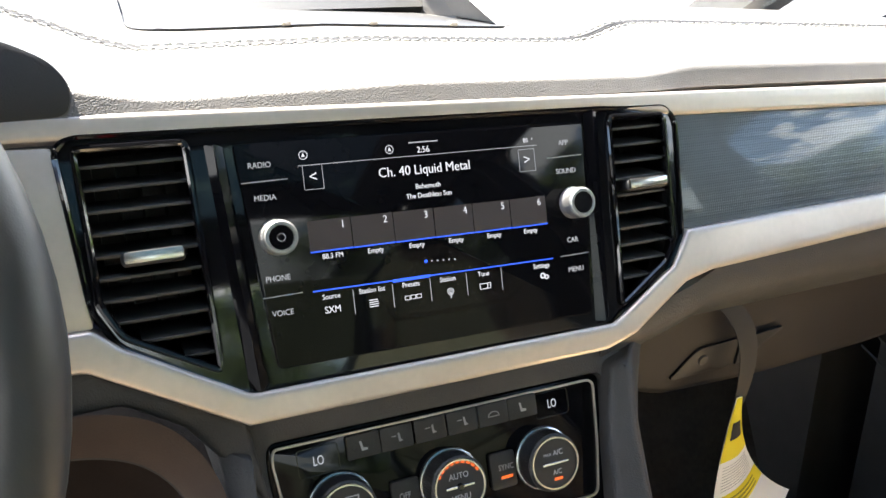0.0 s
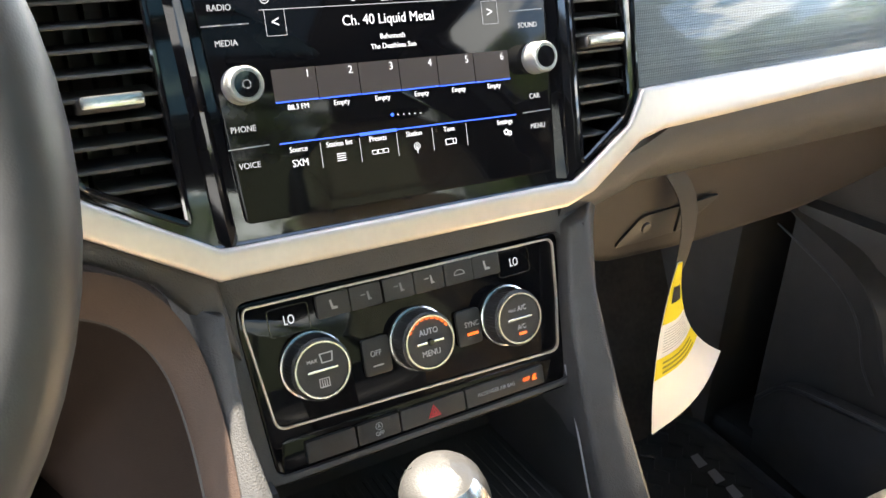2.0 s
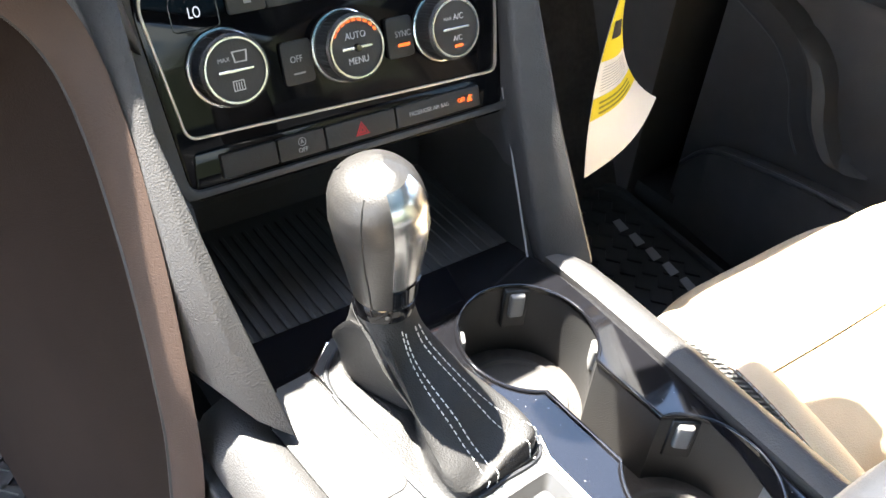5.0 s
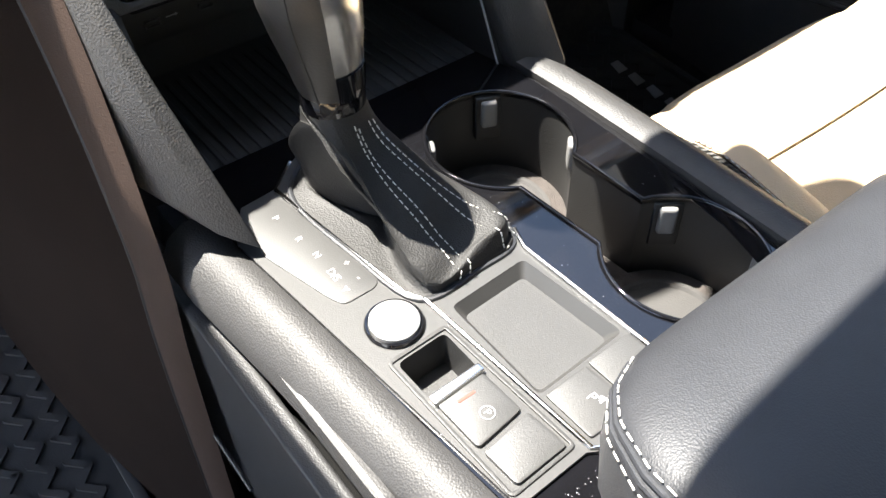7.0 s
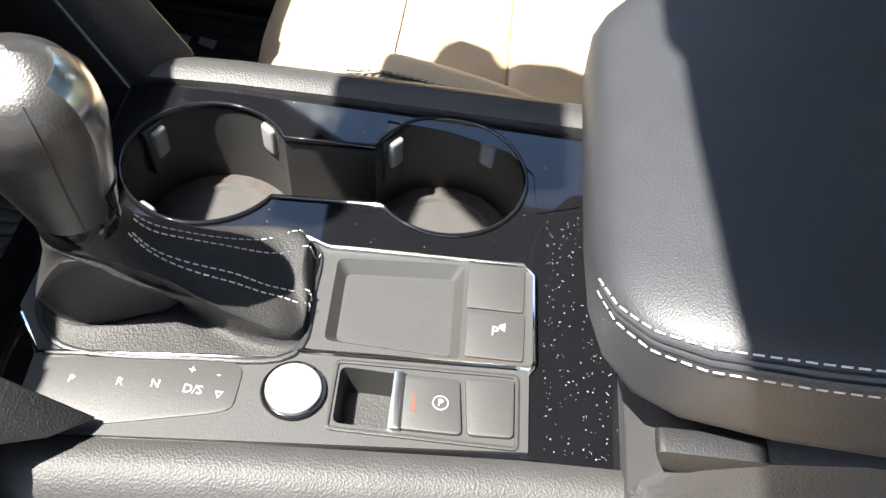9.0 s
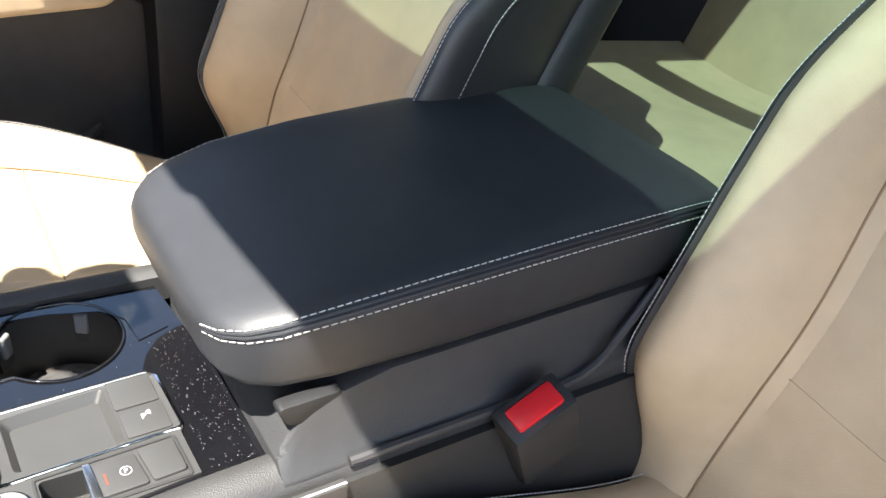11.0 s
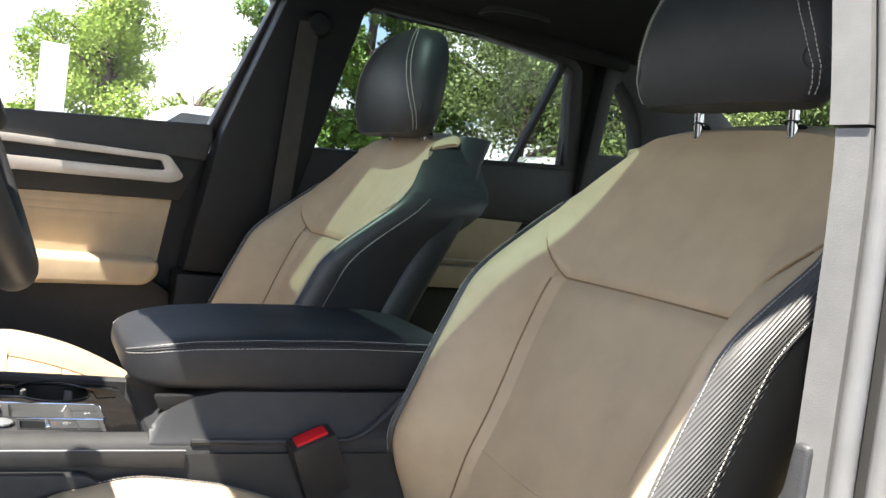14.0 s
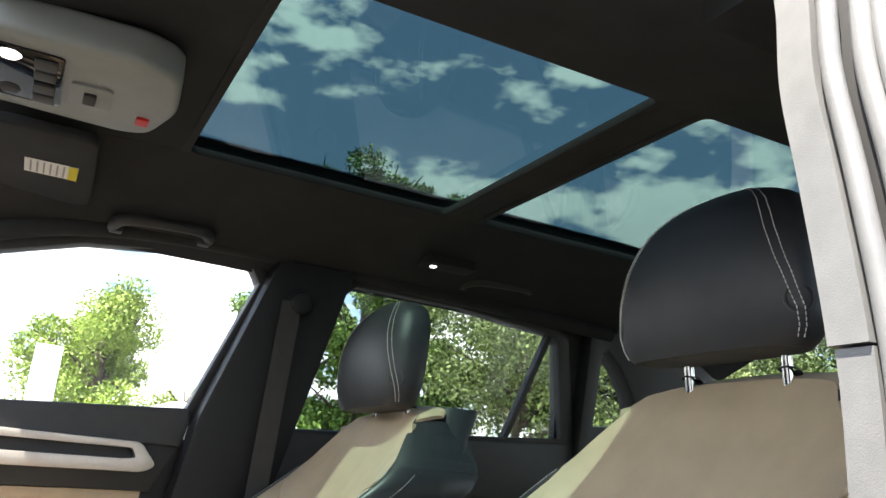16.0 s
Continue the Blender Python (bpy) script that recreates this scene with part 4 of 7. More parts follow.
MW = Matrix.Translation((-0.411, 0.182, 1.256)) @ Matrix.Rotation(radians(68), 4, "X")
rim = [MW @ Vector((0.177 * math.cos(a), 0.177 * math.sin(a), 0)) for a in (k * math.tau / 72 for k in range(72))]
part("rim", tube(rim, 0.018, 16, closed=True), WHEEL_SKIN, wheel, "grained leather rim")
hubo = rounded([(-0.085, 0.055), (0.085, 0.055), (0.092, 0.0), (0.062, -0.070), (-0.062, -0.070), (-0.092, 0.0)], 0.03, 5)
part("hub", prism(hubo, -0.045, 0.030, 0.016, 3, MW), PLASTIC_DARK, wheel)
for sg in (-1, 1):
    part("spoke", prism(rounded([(sg * 0.07, 0.040), (sg * 0.172, 0.026), (sg * 0.174, -0.026), (sg * 0.08, -0.035)], 0.01), -0.016, 0.008, 0.005, 2, MW), PLASTIC_DARK, wheel)
part("spoke", prism(rounded([(-0.045, -0.06), (0.045, -0.06), (0.030, -0.176), (-0.030, -0.176)], 0.01), -0.016, 0.006, 0.005, 2, MW), PLASTIC_DARK, wheel)
part("column", lathe([(0.035, -0.02), (0.05, -0.09), (0.055, -0.24)], 24, MW), PLASTIC_DARK, wheel)

# ---- display unit ----
unit = thing("infotainment_unit", "gloss black centre display with two chrome knobs and radio screen", "display")
bez = [(-0.216, 1.268), (-0.207, 1.275), (0.199, 1.2635), (0.207, 1.252), (0.203, 1.169), (0.184, 1.143), (0.142, 1.124), (0.133, 1.117), (-0.131, 1.121), (-0.197, 1.160), (-0.209, 1.182)]
ventL = [(-0.206, 1.268), (-0.146, 1.267), (-0.143, 1.137), (-0.194, 1.165), (-0.204, 1.184)]
ventR = [(0.148, 1.259), (0.196, 1.257), (0.194, 1.168), (0.187, 1.155), (0.143, 1.129)]


def holed(outer, holes, w0, w1, m=None):
    """A plate with openings, with walls round its edge and its openings."""
    bm = bmesh.new()
    loops = []
    for pts in (outer, *holes):
        vs = [bm.verts.new((u, v, w1)) for u, v in pts]
        es = [bm.edges.new((vs[i], vs[(i + 1) % len(vs)])) for i in range(len(vs))]
        loops.append((vs, es))
    bmesh.ops.triangle_fill(bm, use_beauty=True, use_dissolve=False, edges=[e for _, es in loops for e in es])
    for vs, es in loops:
        lo = [bm.verts.new((v.co.x, v.co.y, w0)) for v in vs]
        for i in range(len(vs)):
            j = (i + 1) % len(vs)
            bm.faces.new((vs[i], vs[j], lo[j], lo[i]))
    bmesh.ops.recalc_face_normals(bm, faces=bm.faces)
    if m:
        bm.transform(m)
    return bm


def suv(pts):
    return [(x, sv(z)) for x, z in pts]


part("bezel", holed(suv(bez), [suv(ventL), suv(ventR)], -0.03, 0.006, MSCR), PIANO, unit, "gloss black surround")
part("bezel_edge", tube([MSCR @ Vector((x, v, 0.006)) for x, v in rounded(suv(bez), 0.006)], 0.0022, 8, closed=True), PIANO, unit)
for sgn in (-1, 1):
    x0 = 0.1275 if sgn > 0 else -0.1245
    part("side_rib", loft([[MSCR @ Vector(p) for p in ((x0, sv(1.262), 0.006), (x0 + sgn * 0.006, sv(1.264), 0.0095), (x0 + sgn * 0.011, sv(1.264), 0.006))],
                           [MSCR @ Vector(p) for p in ((x0 - sgn * 0.008, sv(1.122), 0.006), (x0 - sgn * 0.002, sv(1.121), 0.0105), (x0 + sgn * 0.004, sv(1.124), 0.006))]]), SCREEN, unit)
glassp = [(-0.1195, 1.2635), (0.1245, 1.2575), (0.1165, 1.1275), (-0.1105, 1.1315)]
part("display_pane", prism(rounded(suv(glassp), 0.004), 0.004, 0.0085, 0.0008, 2, MSCR), SCREEN, unit, "black glass display")
W = 0.0087


def at_scr(u, v, w=W):
    return MSCR @ Matrix.Translation((u, v, w)) @ Matrix.Rotation(radians(-0.9), 4, "Z")


for s, u, v in (("RADIO", -0.1051, 0.0575), ("MEDIA", -0.1043, 0.0377), ("PHONE", -0.103, -0.0115), ("VOICE", -0.1028, -0.0328), ("APP", 0.1071, 0.0519), ("SOUND", 0.1069, 0.0322), ("CAR", 0.1063, -0.0163), ("MENU", 0.1065, -0.0371)):
    lettering(s, 0.0050, at_scr(u, v), SCR_DIM, unit, squeeze=0.92)
for u0, v0, u1 in ((-0.1173, 0.0478, -0.0893), (-0.1138, -0.0222, -0.0893), (0.0926, 0.0424, 0.1204), (0.0947, -0.0268, 0.1183)):
    part("key_line", prism(rect(u0, u1, v0 - 0.0003, v0 + 0.0003), W, W + 0.0003, 0, 1, MSCR), WHITE_PRINT, unit)
for u, v, name in ((-0.1005, 0.0135, "L"), (0.1098, 0.0095, "R")):
    MK = MSCR @ Matrix.Translation((u, v, W))
    kn = part("knob", lathe([(0.0112, 0.0), (0.0112, 0.002), (0.0103, 0.004), (0.0103, 0.012), (0.0094, 0.0135), (0.0074, 0.0135)], 48, MK), KNOB_SILVER, unit, "round satin silver knob")
    part("grip_ring", join(*[box(0.0099, 0.0107, -0.00025, 0.00025, 0.004, 0.012, 0, 1, MK @ Matrix.Rotation(k * math.tau / 48, 4, "Z")) for k in range(48)]), KNOB_SILVER, kn)
    part("cap", lathe([(0.0, 0.0132), (0.0076, 0.0132), (0.0080, 0.0138)], 40, MK), PIANO, kn, "gloss black cap")
    if name == "L":
        part("symbol", ring_prism([(0.0026 * math.cos(a), 0.0026 * math.sin(a)) for a in (k * math.tau / 20 for k in range(20))], [(0.0021 * math.cos(a), 0.0021 * math.sin(a)) for a in (k * math.tau / 20 for k in range(20))], 0.013, 0.0132, 0, MSCR @ Matrix.Translation((u, v, W))), SCR_DIM, kn)
# what the screen shows
for s, size, u, v, mat in (("2:56", 0.0056, 0.0016, 0.0570, SCR_WHITE), ("85", 0.0042, 0.0775, 0.056, SCR_WHITE), ("F", 0.0022, 0.0827, 0.0567, SCR_WHITE), ("Ch. 40 Liquid Metal", 0.0088, 0.0015, 0.0443, SCR_WHITE),
                          ("Behemoth", 0.0046, 0.0021, 0.0336, SCR_WHITE), ("The Deathless Sun", 0.0046, 0.0021, 0.0276, SCR_WHITE), ("<", 0.0095, -0.0732, 0.0471, SCR_WHITE), (">", 0.0095, 0.0769, 0.0427, SCR_WHITE)):
    lettering(s, size, at_scr(u, v), mat, unit, squeeze=0.93)
for u, v in ((-0.0732, 0.0471), (0.0769, 0.0427)):
    part("arrow_key", ring_prism([(-0.0063, -0.0076), (0.0063, -0.0076), (0.0063, 0.0076), (-0.0063, 0.0076)], [(-0.0060, -0.0073), (0.0060, -0.0073), (0.0060, 0.0073), (-0.0060, 0.0073)], 0, 0.0002, 0, at_scr(u, v)), SCR_DIM, unit)
for u, v in ((-0.0778, 0.061), (-0.0216, 0.0592)):
    part("status_icon", ring_prism([(0.0028 * math.cos(a), 0.0028 * math.sin(a)) for a in (k * math.tau / 20 for k in range(20))], [(0.0024 * math.cos(a), 0.0024 * math.sin(a)) for a in (k * math.tau / 20 for k in range(20))], 0, 0.0002, 0, at_scr(u, v)), SCR_WHITE, unit)
    part("status_arrow", prism([(-0.0012, -0.001), (0, 0.0015), (0.0012, -0.001)], 0, 0.0002, 0, 1, at_scr(u, v)), SCR_WHITE, unit)
part("clock_bar", prism(rect(-0.0102, 0.0102, -0.0004, 0.0004), 0, 0.0002, 0, 1, at_scr(0.0021, 0.0621)), SCR_DIM, unit)
part("status_line", prism(rect(-0.084, 0.084, -0.0002, 0.0002), 0, 0.0002, 0, 1, at_scr(0.002, 0.0535)), SCR_DIM, unit)
for k in range(6):
    u = -0.0673 + 0.0282 * k
    v = 0.0108 - 0.00062 * k
    part("preset_tile", prism(rect(-0.0138, 0.0138, -0.0095, 0.0095), 0, 0.0001, 0, 1, at_scr(u, v)), SCR_TILE, unit)
    part("tile_line", prism(rect(-0.0138, 0.0138, -0.0004, 0.0004), 0, 0.0003, 0, 1, at_scr(u, v - 0.0098)), SCR_BLUE, unit)
    lettering(str(k + 1), 0.0066, at_scr(u + 0.0088, v + 0.0054), SCR_WHITE, unit)
    lettering("88.3 FM" if k == 0 else "Empty", 0.0046, at_scr(u, v - 0.0134), SCR_WHITE, unit, squeeze=0.92)
    part("page_dot", prism([(0.0006 * math.cos(a), 0.0006 * math.sin(a)) for a in (q * math.tau / 10 for q in range(10))] if k else [(0.0012 * math.cos(a), 0.0012 * math.sin(a)) for a in (q * math.tau / 10 for q in range(10))], 0, 0.0002, 0, 1, at_scr(-0.006 + 0.0041 * k, -0.0152 - 0.0003 * k)), SCR_DIM if k else SCR_BLUE, unit)
part("menu_line", prism(rect(-0.0858, 0.0858, -0.0004, 0.0004), 0, 0.0002, 0, 1, MSCR @ Matrix.Translation((0.0029, -0.0250, W)) @ Matrix.Rotation(radians(-1.4), 4, "Z")), SCR_BLUE, unit)
part("menu_mark", prism(rect(-0.013, 0.013, -0.0010, 0.0010), 0, 0.0003, 0, 1, at_scr(-0.0175, -0.0247)), SCR_BLUE, unit)
for s, u, v in (("Source", -0.0717, -0.0276), ("SXM", -0.0717, -0.0359), ("Station list", -0.0449, -0.0279), ("Presets", -0.0183, -0.0285), ("Station", 0.0077, -0.0291), ("Tune", 0.0342, -0.0297), ("Settings", 0.0789, -0.0309)):
    lettering(s, 0.0062 if s == "SXM" else 0.0047, at_scr(u, v), SCR_WHITE, unit, squeeze=0.88)
for u in (-0.0576, -0.0312, -0.005, 0.0212, 0.0474):
    part("menu_divider", prism(rect(-0.0002, 0.0002, -0.0075, 0.0075), 0, 0.0002, 0, 1, at_scr(u, -0.0343 - u * 0.015)), SCR_DIM, unit)
for k in range(4):
    part("list_icon", prism(rect(-0.0028, 0.0032, -0.0003, 0.0003), 0, 0.0002, 0, 1, at_scr(-0.0449, -0.0342 - 0.0014 * k)), SCR_WHITE, unit)
for k in range(3):
    part("preset_icon", ring_prism(rect(-0.0018, 0.0018, -0.0014, 0.0014), rect(-0.0014, 0.0014, -0.0010, 0.0010), 0, 0.0002, 0, at_scr(-0.0218 + 0.004 * k, -0.0368)), SCR_WHITE, unit)
for r in (0.0012, 0.0024):
    part("mast_icon", ring_prism([(r * math.cos(a), r * math.sin(a)) for a in (k * math.tau / 16 for k in range(16))], [((r - 0.0004) * math.cos(a), (r - 0.0004) * math.sin(a)) for a in (k * math.tau / 16 for k in range(16))], 0, 0.0002, 0, at_scr(0.0088, -0.0374)), SCR_WHITE, unit)
part("mast_icon", prism(rect(-0.0003, 0.0003, -0.0030, 0.001), 0, 0.0002, 0, 1, at_scr(0.0088, -0.0388)), SCR_WHITE, unit)
part("tuner_icon", ring_prism(rect(-0.0042, 0.0042, -0.002, 0.002), rect(-0.0037, 0.0037, -0.0015, 0.0015), 0, 0.0002, 0, at_scr(0.0345, -0.0379)), SCR_WHITE, unit)
part("tuner_icon", prism(rect(-0.0003, 0.0003, -0.0015, 0.0015), 0, 0.0002, 0, 1, at_scr(0.0362, -0.0379)), SCR_WHITE, unit)
for du, r in ((-0.0015, 0.0019), (0.0014, 0.0016)):
    part("gear_icon", ring_prism([(r * (1 + 0.2 * (k % 2)) * math.cos(a), r * (1 + 0.2 * (k % 2)) * math.sin(a)) for k, a in ((k, k * math.tau / 16) for k in range(16))], [(r * 0.5 * math.cos(a), r * 0.5 * math.sin(a)) for a in (k * math.tau / 16 for k in range(16))], 0, 0.0002, 0, at_scr(0.0807 + du, -0.0384 - du * 0.4)), SCR_WHITE, unit)

# ---- air vents ----


def air_vent(hole, zs, label, tab_z, tab_u):
    v = thing("air_vent", label, "vent", "centre air vents")
    pts = suv(hole)
    part("frame", tube([MSCR @ Vector((a, b, 0.0075)) for a, b in rounded(pts, 0.004)], 0.0022, 8, closed=True), PIANO, v, "gloss black frame")
    part("duct", prism(pts, -0.075, -0.070, 0, 1, MSCR), BLACK_PRINT, v)
    part("duct_wall", holed([(a * 1.002, b) for a, b in inset(pts, -0.004)], [pts], -0.07, -0.001, MSCR), PLASTIC_DARK, v)
    for z in zs:
        # width of the opening at this height
        xs = []
        for i in range(len(hole)):
            (xa, za), (xb, zb) = hole[i], hole[(i + 1) % len(hole)]
            if (za - z) * (zb - z) <= 0 and za != zb:
                xs.append(xa + (xb - xa) * (z - za) / (zb - za))
        a, b = min(xs), max(xs)
        sl = box(a + 0.001, b - 0.001, -0.0011, 0.0011, -0.030, 0.0, 0.0009, 2, MSCR @ Matrix.Translation((0, sv(z), 0.0045)) @ Matrix.Rotation(radians(12), 4, "X"))
        part("slat", sl, PLASTIC_GREY, v)
    for k in range(4):
        xx = min(h[0] for h in hole) + (k + 0.7) * (max(h[0] for h in hole) - min(h[0] for h in hole)) / 4.6
        part("vane", box(xx - 0.0008, xx + 0.0008, sv(min(h[1] for h in hole) + 0.02), sv(max(h[1] for h in hole)) - 0.002, -0.06, -0.036, 0, 1, MSCR), PLASTIC_DARK, v)
    tb = part("tab", box(-0.0175, 0.0175, -0.0042, 0.0042, -0.01, 0.009, 0.003, 3, MSCR @ Matrix.Translation((tab_u, sv(tab_z), 0.004))), PLASTIC_DARK, v)
    part("tab_trim", box(-0.0165, 0.0165, -0.0025, 0.0045, 0.007, 0.0115, 0.002, 2, MSCR @ Matrix.Translation((tab_u, sv(tab_z), 0.004))), CHROME_SATIN, tb, "chrome tab")


air_vent(ventL, [1.258 - 0.0122 * k for k in range(10)], "gloss black air vent with dark slats and chrome tab", 1.2065, -0.172)
air_vent(ventR, [1.250 - 0.0115 * k for k in range(10)], "gloss black air vent with dark slats and grey tab", 1.2105, 0.172)

# ---- centre stack: leather surround, pillars and cubby ----
stack = thing("centre_stack", "charcoal grained centre stack with slanting side pillars and dark cubby", "console")
so = [(-0.165, 0.082), (0.150, 0.072), (0.146, 0.03), (0.135, -0.0745), (-0.127, -0.0745), (-0.140, 0.03)]
si = [(-0.1215, 0.0475), (0.1290, 0.0445), (0.1295, 0.03), (0.1215, -0.0695), (-0.1150, -0.0695), (-0.1225, 0.03)]
part("surround", ring_prism(rounded(so, 0.012), rounded(si, 0.008), -0.05, 0.006, 0.004, MHV), DASH_SOFT, stack, "grained charcoal surround")


def quadloft(*secs):
    rings = []
    for s in secs:
        rings.append([Vector(p) for p in s])
    bm = loft(rings)
    bmesh.ops.subdivide_edges(bm, edges=bm.edges[:], cuts=1, use_grid_fill=True)
    bevel(bm, 0.006, 3, 25)
    return bm


part("pillar", quadloft([(-0.110, 0.199, 0.866), (-0.128, 0.212, 0.878), (-0.153, 0.246, 0.905), (-0.150, 0.35, 0.90), (-0.106, 0.35, 0.866)],
                        [(-0.128, 0.243, 0.960), (-0.138, 0.248, 0.967), (-0.149, 0.264, 0.980), (-0.150, 0.35, 0.985), (-0.122, 0.35, 0.96)],
                        [(-0.137, 0.292, 1.030), (-0.141, 0.296, 1.036), (-0.148, 0.309, 1.046), (-0.152, 0.36, 1.06), (-0.128, 0.36, 1.03)],
                        [(-0.133, 0.333, 1.085), (-0.139, 0.336, 1.088), (-0.152, 0.346, 1.092), (-0.160, 0.38, 1.10), (-0.128, 0.38, 1.085)]), DASH_SOFT, stack, "grained charcoal side pillar")
part("pillar", quadloft([(0.129, 0.252, 0.855), (0.160, 0.228, 0.860), (0.178, 0.36, 0.85), (0.126, 0.36, 0.85)],
                        [(0.118, 0.285, 0.955), (0.142, 0.272, 0.965), (0.182, 0.37, 0.955), (0.122, 0.37, 0.95)],
                        [(0.122, 0.322, 1.035), (0.142, 0.315, 1.040), (0.185, 0.38, 1.04), (0.128, 0.38, 1.03)],
                        [(0.131, 0.338, 1.085), (0.150, 0.345, 1.095), (0.20, 0.39, 1.10), (0.13, 0.38, 1.085)]), DASH_SOFT, stack, "grained charcoal side pillar")


def ridge(z, pts):
    for (za, a), (zb, b) in zip(pts[:-1], pts[1:]):
        if z <= zb:
            return a + (b - a) * max(0, (z - za)) / (zb - za)
    return pts[-1][1]


RIGHT_Y = ((0.46, 0.245), (0.86, 0.245), (0.965, 0.290), (1.04, 0.332), (1.095, 0.360))
part("passenger_side", sheet(lambda u, v: (0.164 - 0.014 * v + 0.03 * u, ridge(0.46 + 0.61 * v, RIGHT_Y) + 0.4 * u, 0.46 + 0.61 * v), 8, 24, 0.008, (1, 0, 0)), PLASTIC_DARK, stack)
part("cubby_back", box(-0.13, 0.13, 0.415, 0.43, 0.84, 1.0), PLASTIC_DARK, stack)
part("cubby_roof", box(-0.125, 0.13, 0.325, 0.43, 0.962, 0.970), PLASTIC_DARK, stack)
part("cubby_side", prism([(0.240, 0.852), (0.262, 0.90), (0.300, 0.972), (0.43, 0.972), (0.43, 0.852)], 0.0, 0.008, 0, 1, side_frame(-0.128)), PLASTIC_DARK, stack)
part("cubby_side", prism([(0.262, 0.852), (0.318, 0.972), (0.43, 0.972), (0.43, 0.852)], 0.0, 0.008, 0, 1, side_frame(0.1215)), PLASTIC_DARK, stack)
part("lining_edge", tube([(0.1205, 0.262, 0.858), (0.1205, 0.318, 0.980)], 0.0009, 6), GREY_PRINT, stack)
part("cubby_floor", box(-0.125, 0.125, 0.283, 0.43, 0.852, 0.858), RUBBER, stack)
for k in range(26):
    x = -0.115 + 0.0092 * k
    part("mat_rib", box(-0.0018, 0.0018, 0.288, 0.40, 0.858, 0.8600, 0.0006, 1, Matrix.Translation((x, 0, 0))), RUBBER, stack)
part("cubby_ledge", box(-0.12, 0.06, 0.40, 0.416, 0.892, 0.921, 0.003), PLASTIC_DARK, stack)
for x in (-0.075, -0.035):
    part("usb_port", ring_prism(rounded(rect(-0.006, 0.006, -0.0028, 0.0028), 0.002), rounded(rect(-0.0045, 0.0045, -0.0014, 0.0014), 0.001), 0, 0.002, 0.0003, plane_frame(x, 0.400, 0.907, 0)), PLASTIC_GREY, stack)
    part("usb_mark", prism([(-0.004, -0.0004), (0.003, -0.0004), (0.003, -0.0012), (0.005, 0), (0.003, 0.0012), (0.003, 0.0004), (-0.004, 0.0004)], 0, 0.0004, 0, 1, plane_frame(x + 0.014, 0.400, 0.908, 0)), GREY_PRINT, stack)

# ---- climate panel ----
clim = thing("climate_panel", "gloss black climate panel with silver outline and three knobs", "control panel")
po = [(-0.1205, 0.0460), (0.1285, 0.0430), (0.1275, 0.03), (0.1195, -0.0700), (-0.1140, -0.0700), (-0.1220, 0.03)]
part("fascia", prism(rounded(po, 0.006), -0.02, 0.002, 0.001, 2, MHV), SCREEN, clim, "gloss black fascia")
ro = rounded([(-0.1175, 0.0435), (0.1240, 0.0408), (0.1215, -0.005), (0.1165, -0.0470), (-0.1100, -0.0400), (-0.1195, 0.034)], 0.008, 5)
part("silver_outline", ring_prism(ro, inset(ro, 0.0017), 0.001, 0.0038, 0.0006, MHV), SILVER, clim, "thin silver outline")
for u, s in ((-0.0889, "LO"), (0.0865, "LO")):
    ww = rounded(rect(u - 0.014, u + 0.014, 0.0195, 0.0385), 0.003)
    part("readout_window", ring_prism(ww, inset(ww, 0.0006), 0.002, 0.0026, 0.0001, MHV), PIANO, clim)
    lettering(s, 0.0088, MHV @ Matrix.Translation((u, 0.0290, 0.0027)), WHITE_LED, clim, squeeze=0.66)
for k, u in enumerate((-0.0585, -0.0348, -0.0102, 0.0137, 0.0378, 0.0610)):
    key = part("key", prism(rounded(rect(u - 0.0117, u + 0.0117, 0.0245, 0.0405), 0.002), 0.002, 0.0055, 0.0012, 2, MHV), PLASTIC_DARK, clim, "dark grey push key")
    M2 = MHV @ Matrix.Translation((u, 0.0325, 0.0057))
    if k in (0, 5):
        part("seat_symbol", prism([(-0.0028, 0.0035), (-0.0012, 0.0035), (-0.0004, -0.001), (0.0026, -0.0015), (0.0026, -0.003), (-0.0016, -0.003)], 0, 0.0002, 0, 1, M2), WHITE_PRINT, key)
    elif k == 4:
        part("car_symbol", ring_prism([(-0.0045, -0.0018), (0.0045, -0.0018), (0.004, 0.0005), (0.0018, 0.002), (-0.0018, 0.002), (-0.004, 0.0005)], [(-0.0038, -0.0012), (0.0038, -0.0012), (0.0034, 0.0002), (0.0015, 0.0014), (-0.0015, 0.0014), (-0.0034, 0.0002)], 0, 0.0002, 0, M2), GREY_PRINT, key)
    else:
        part("air_symbol", prism([(0.0005, 0.0030), (0.0018, 0.0030), (0.0024, -0.001), (0.0042, -0.0025), (0.001, -0.003), (0.0008, -0.001)], 0, 0.0002, 0, 1, M2), GREY_PRINT, key)
        part("air_symbol", prism([(-0.004, 0.001), (-0.0005, 0.001), (-0.0005, 0.0016), (-0.004, 0.0016)], 0, 0.0002, 0, 1, M2), GREY_PRINT, key)
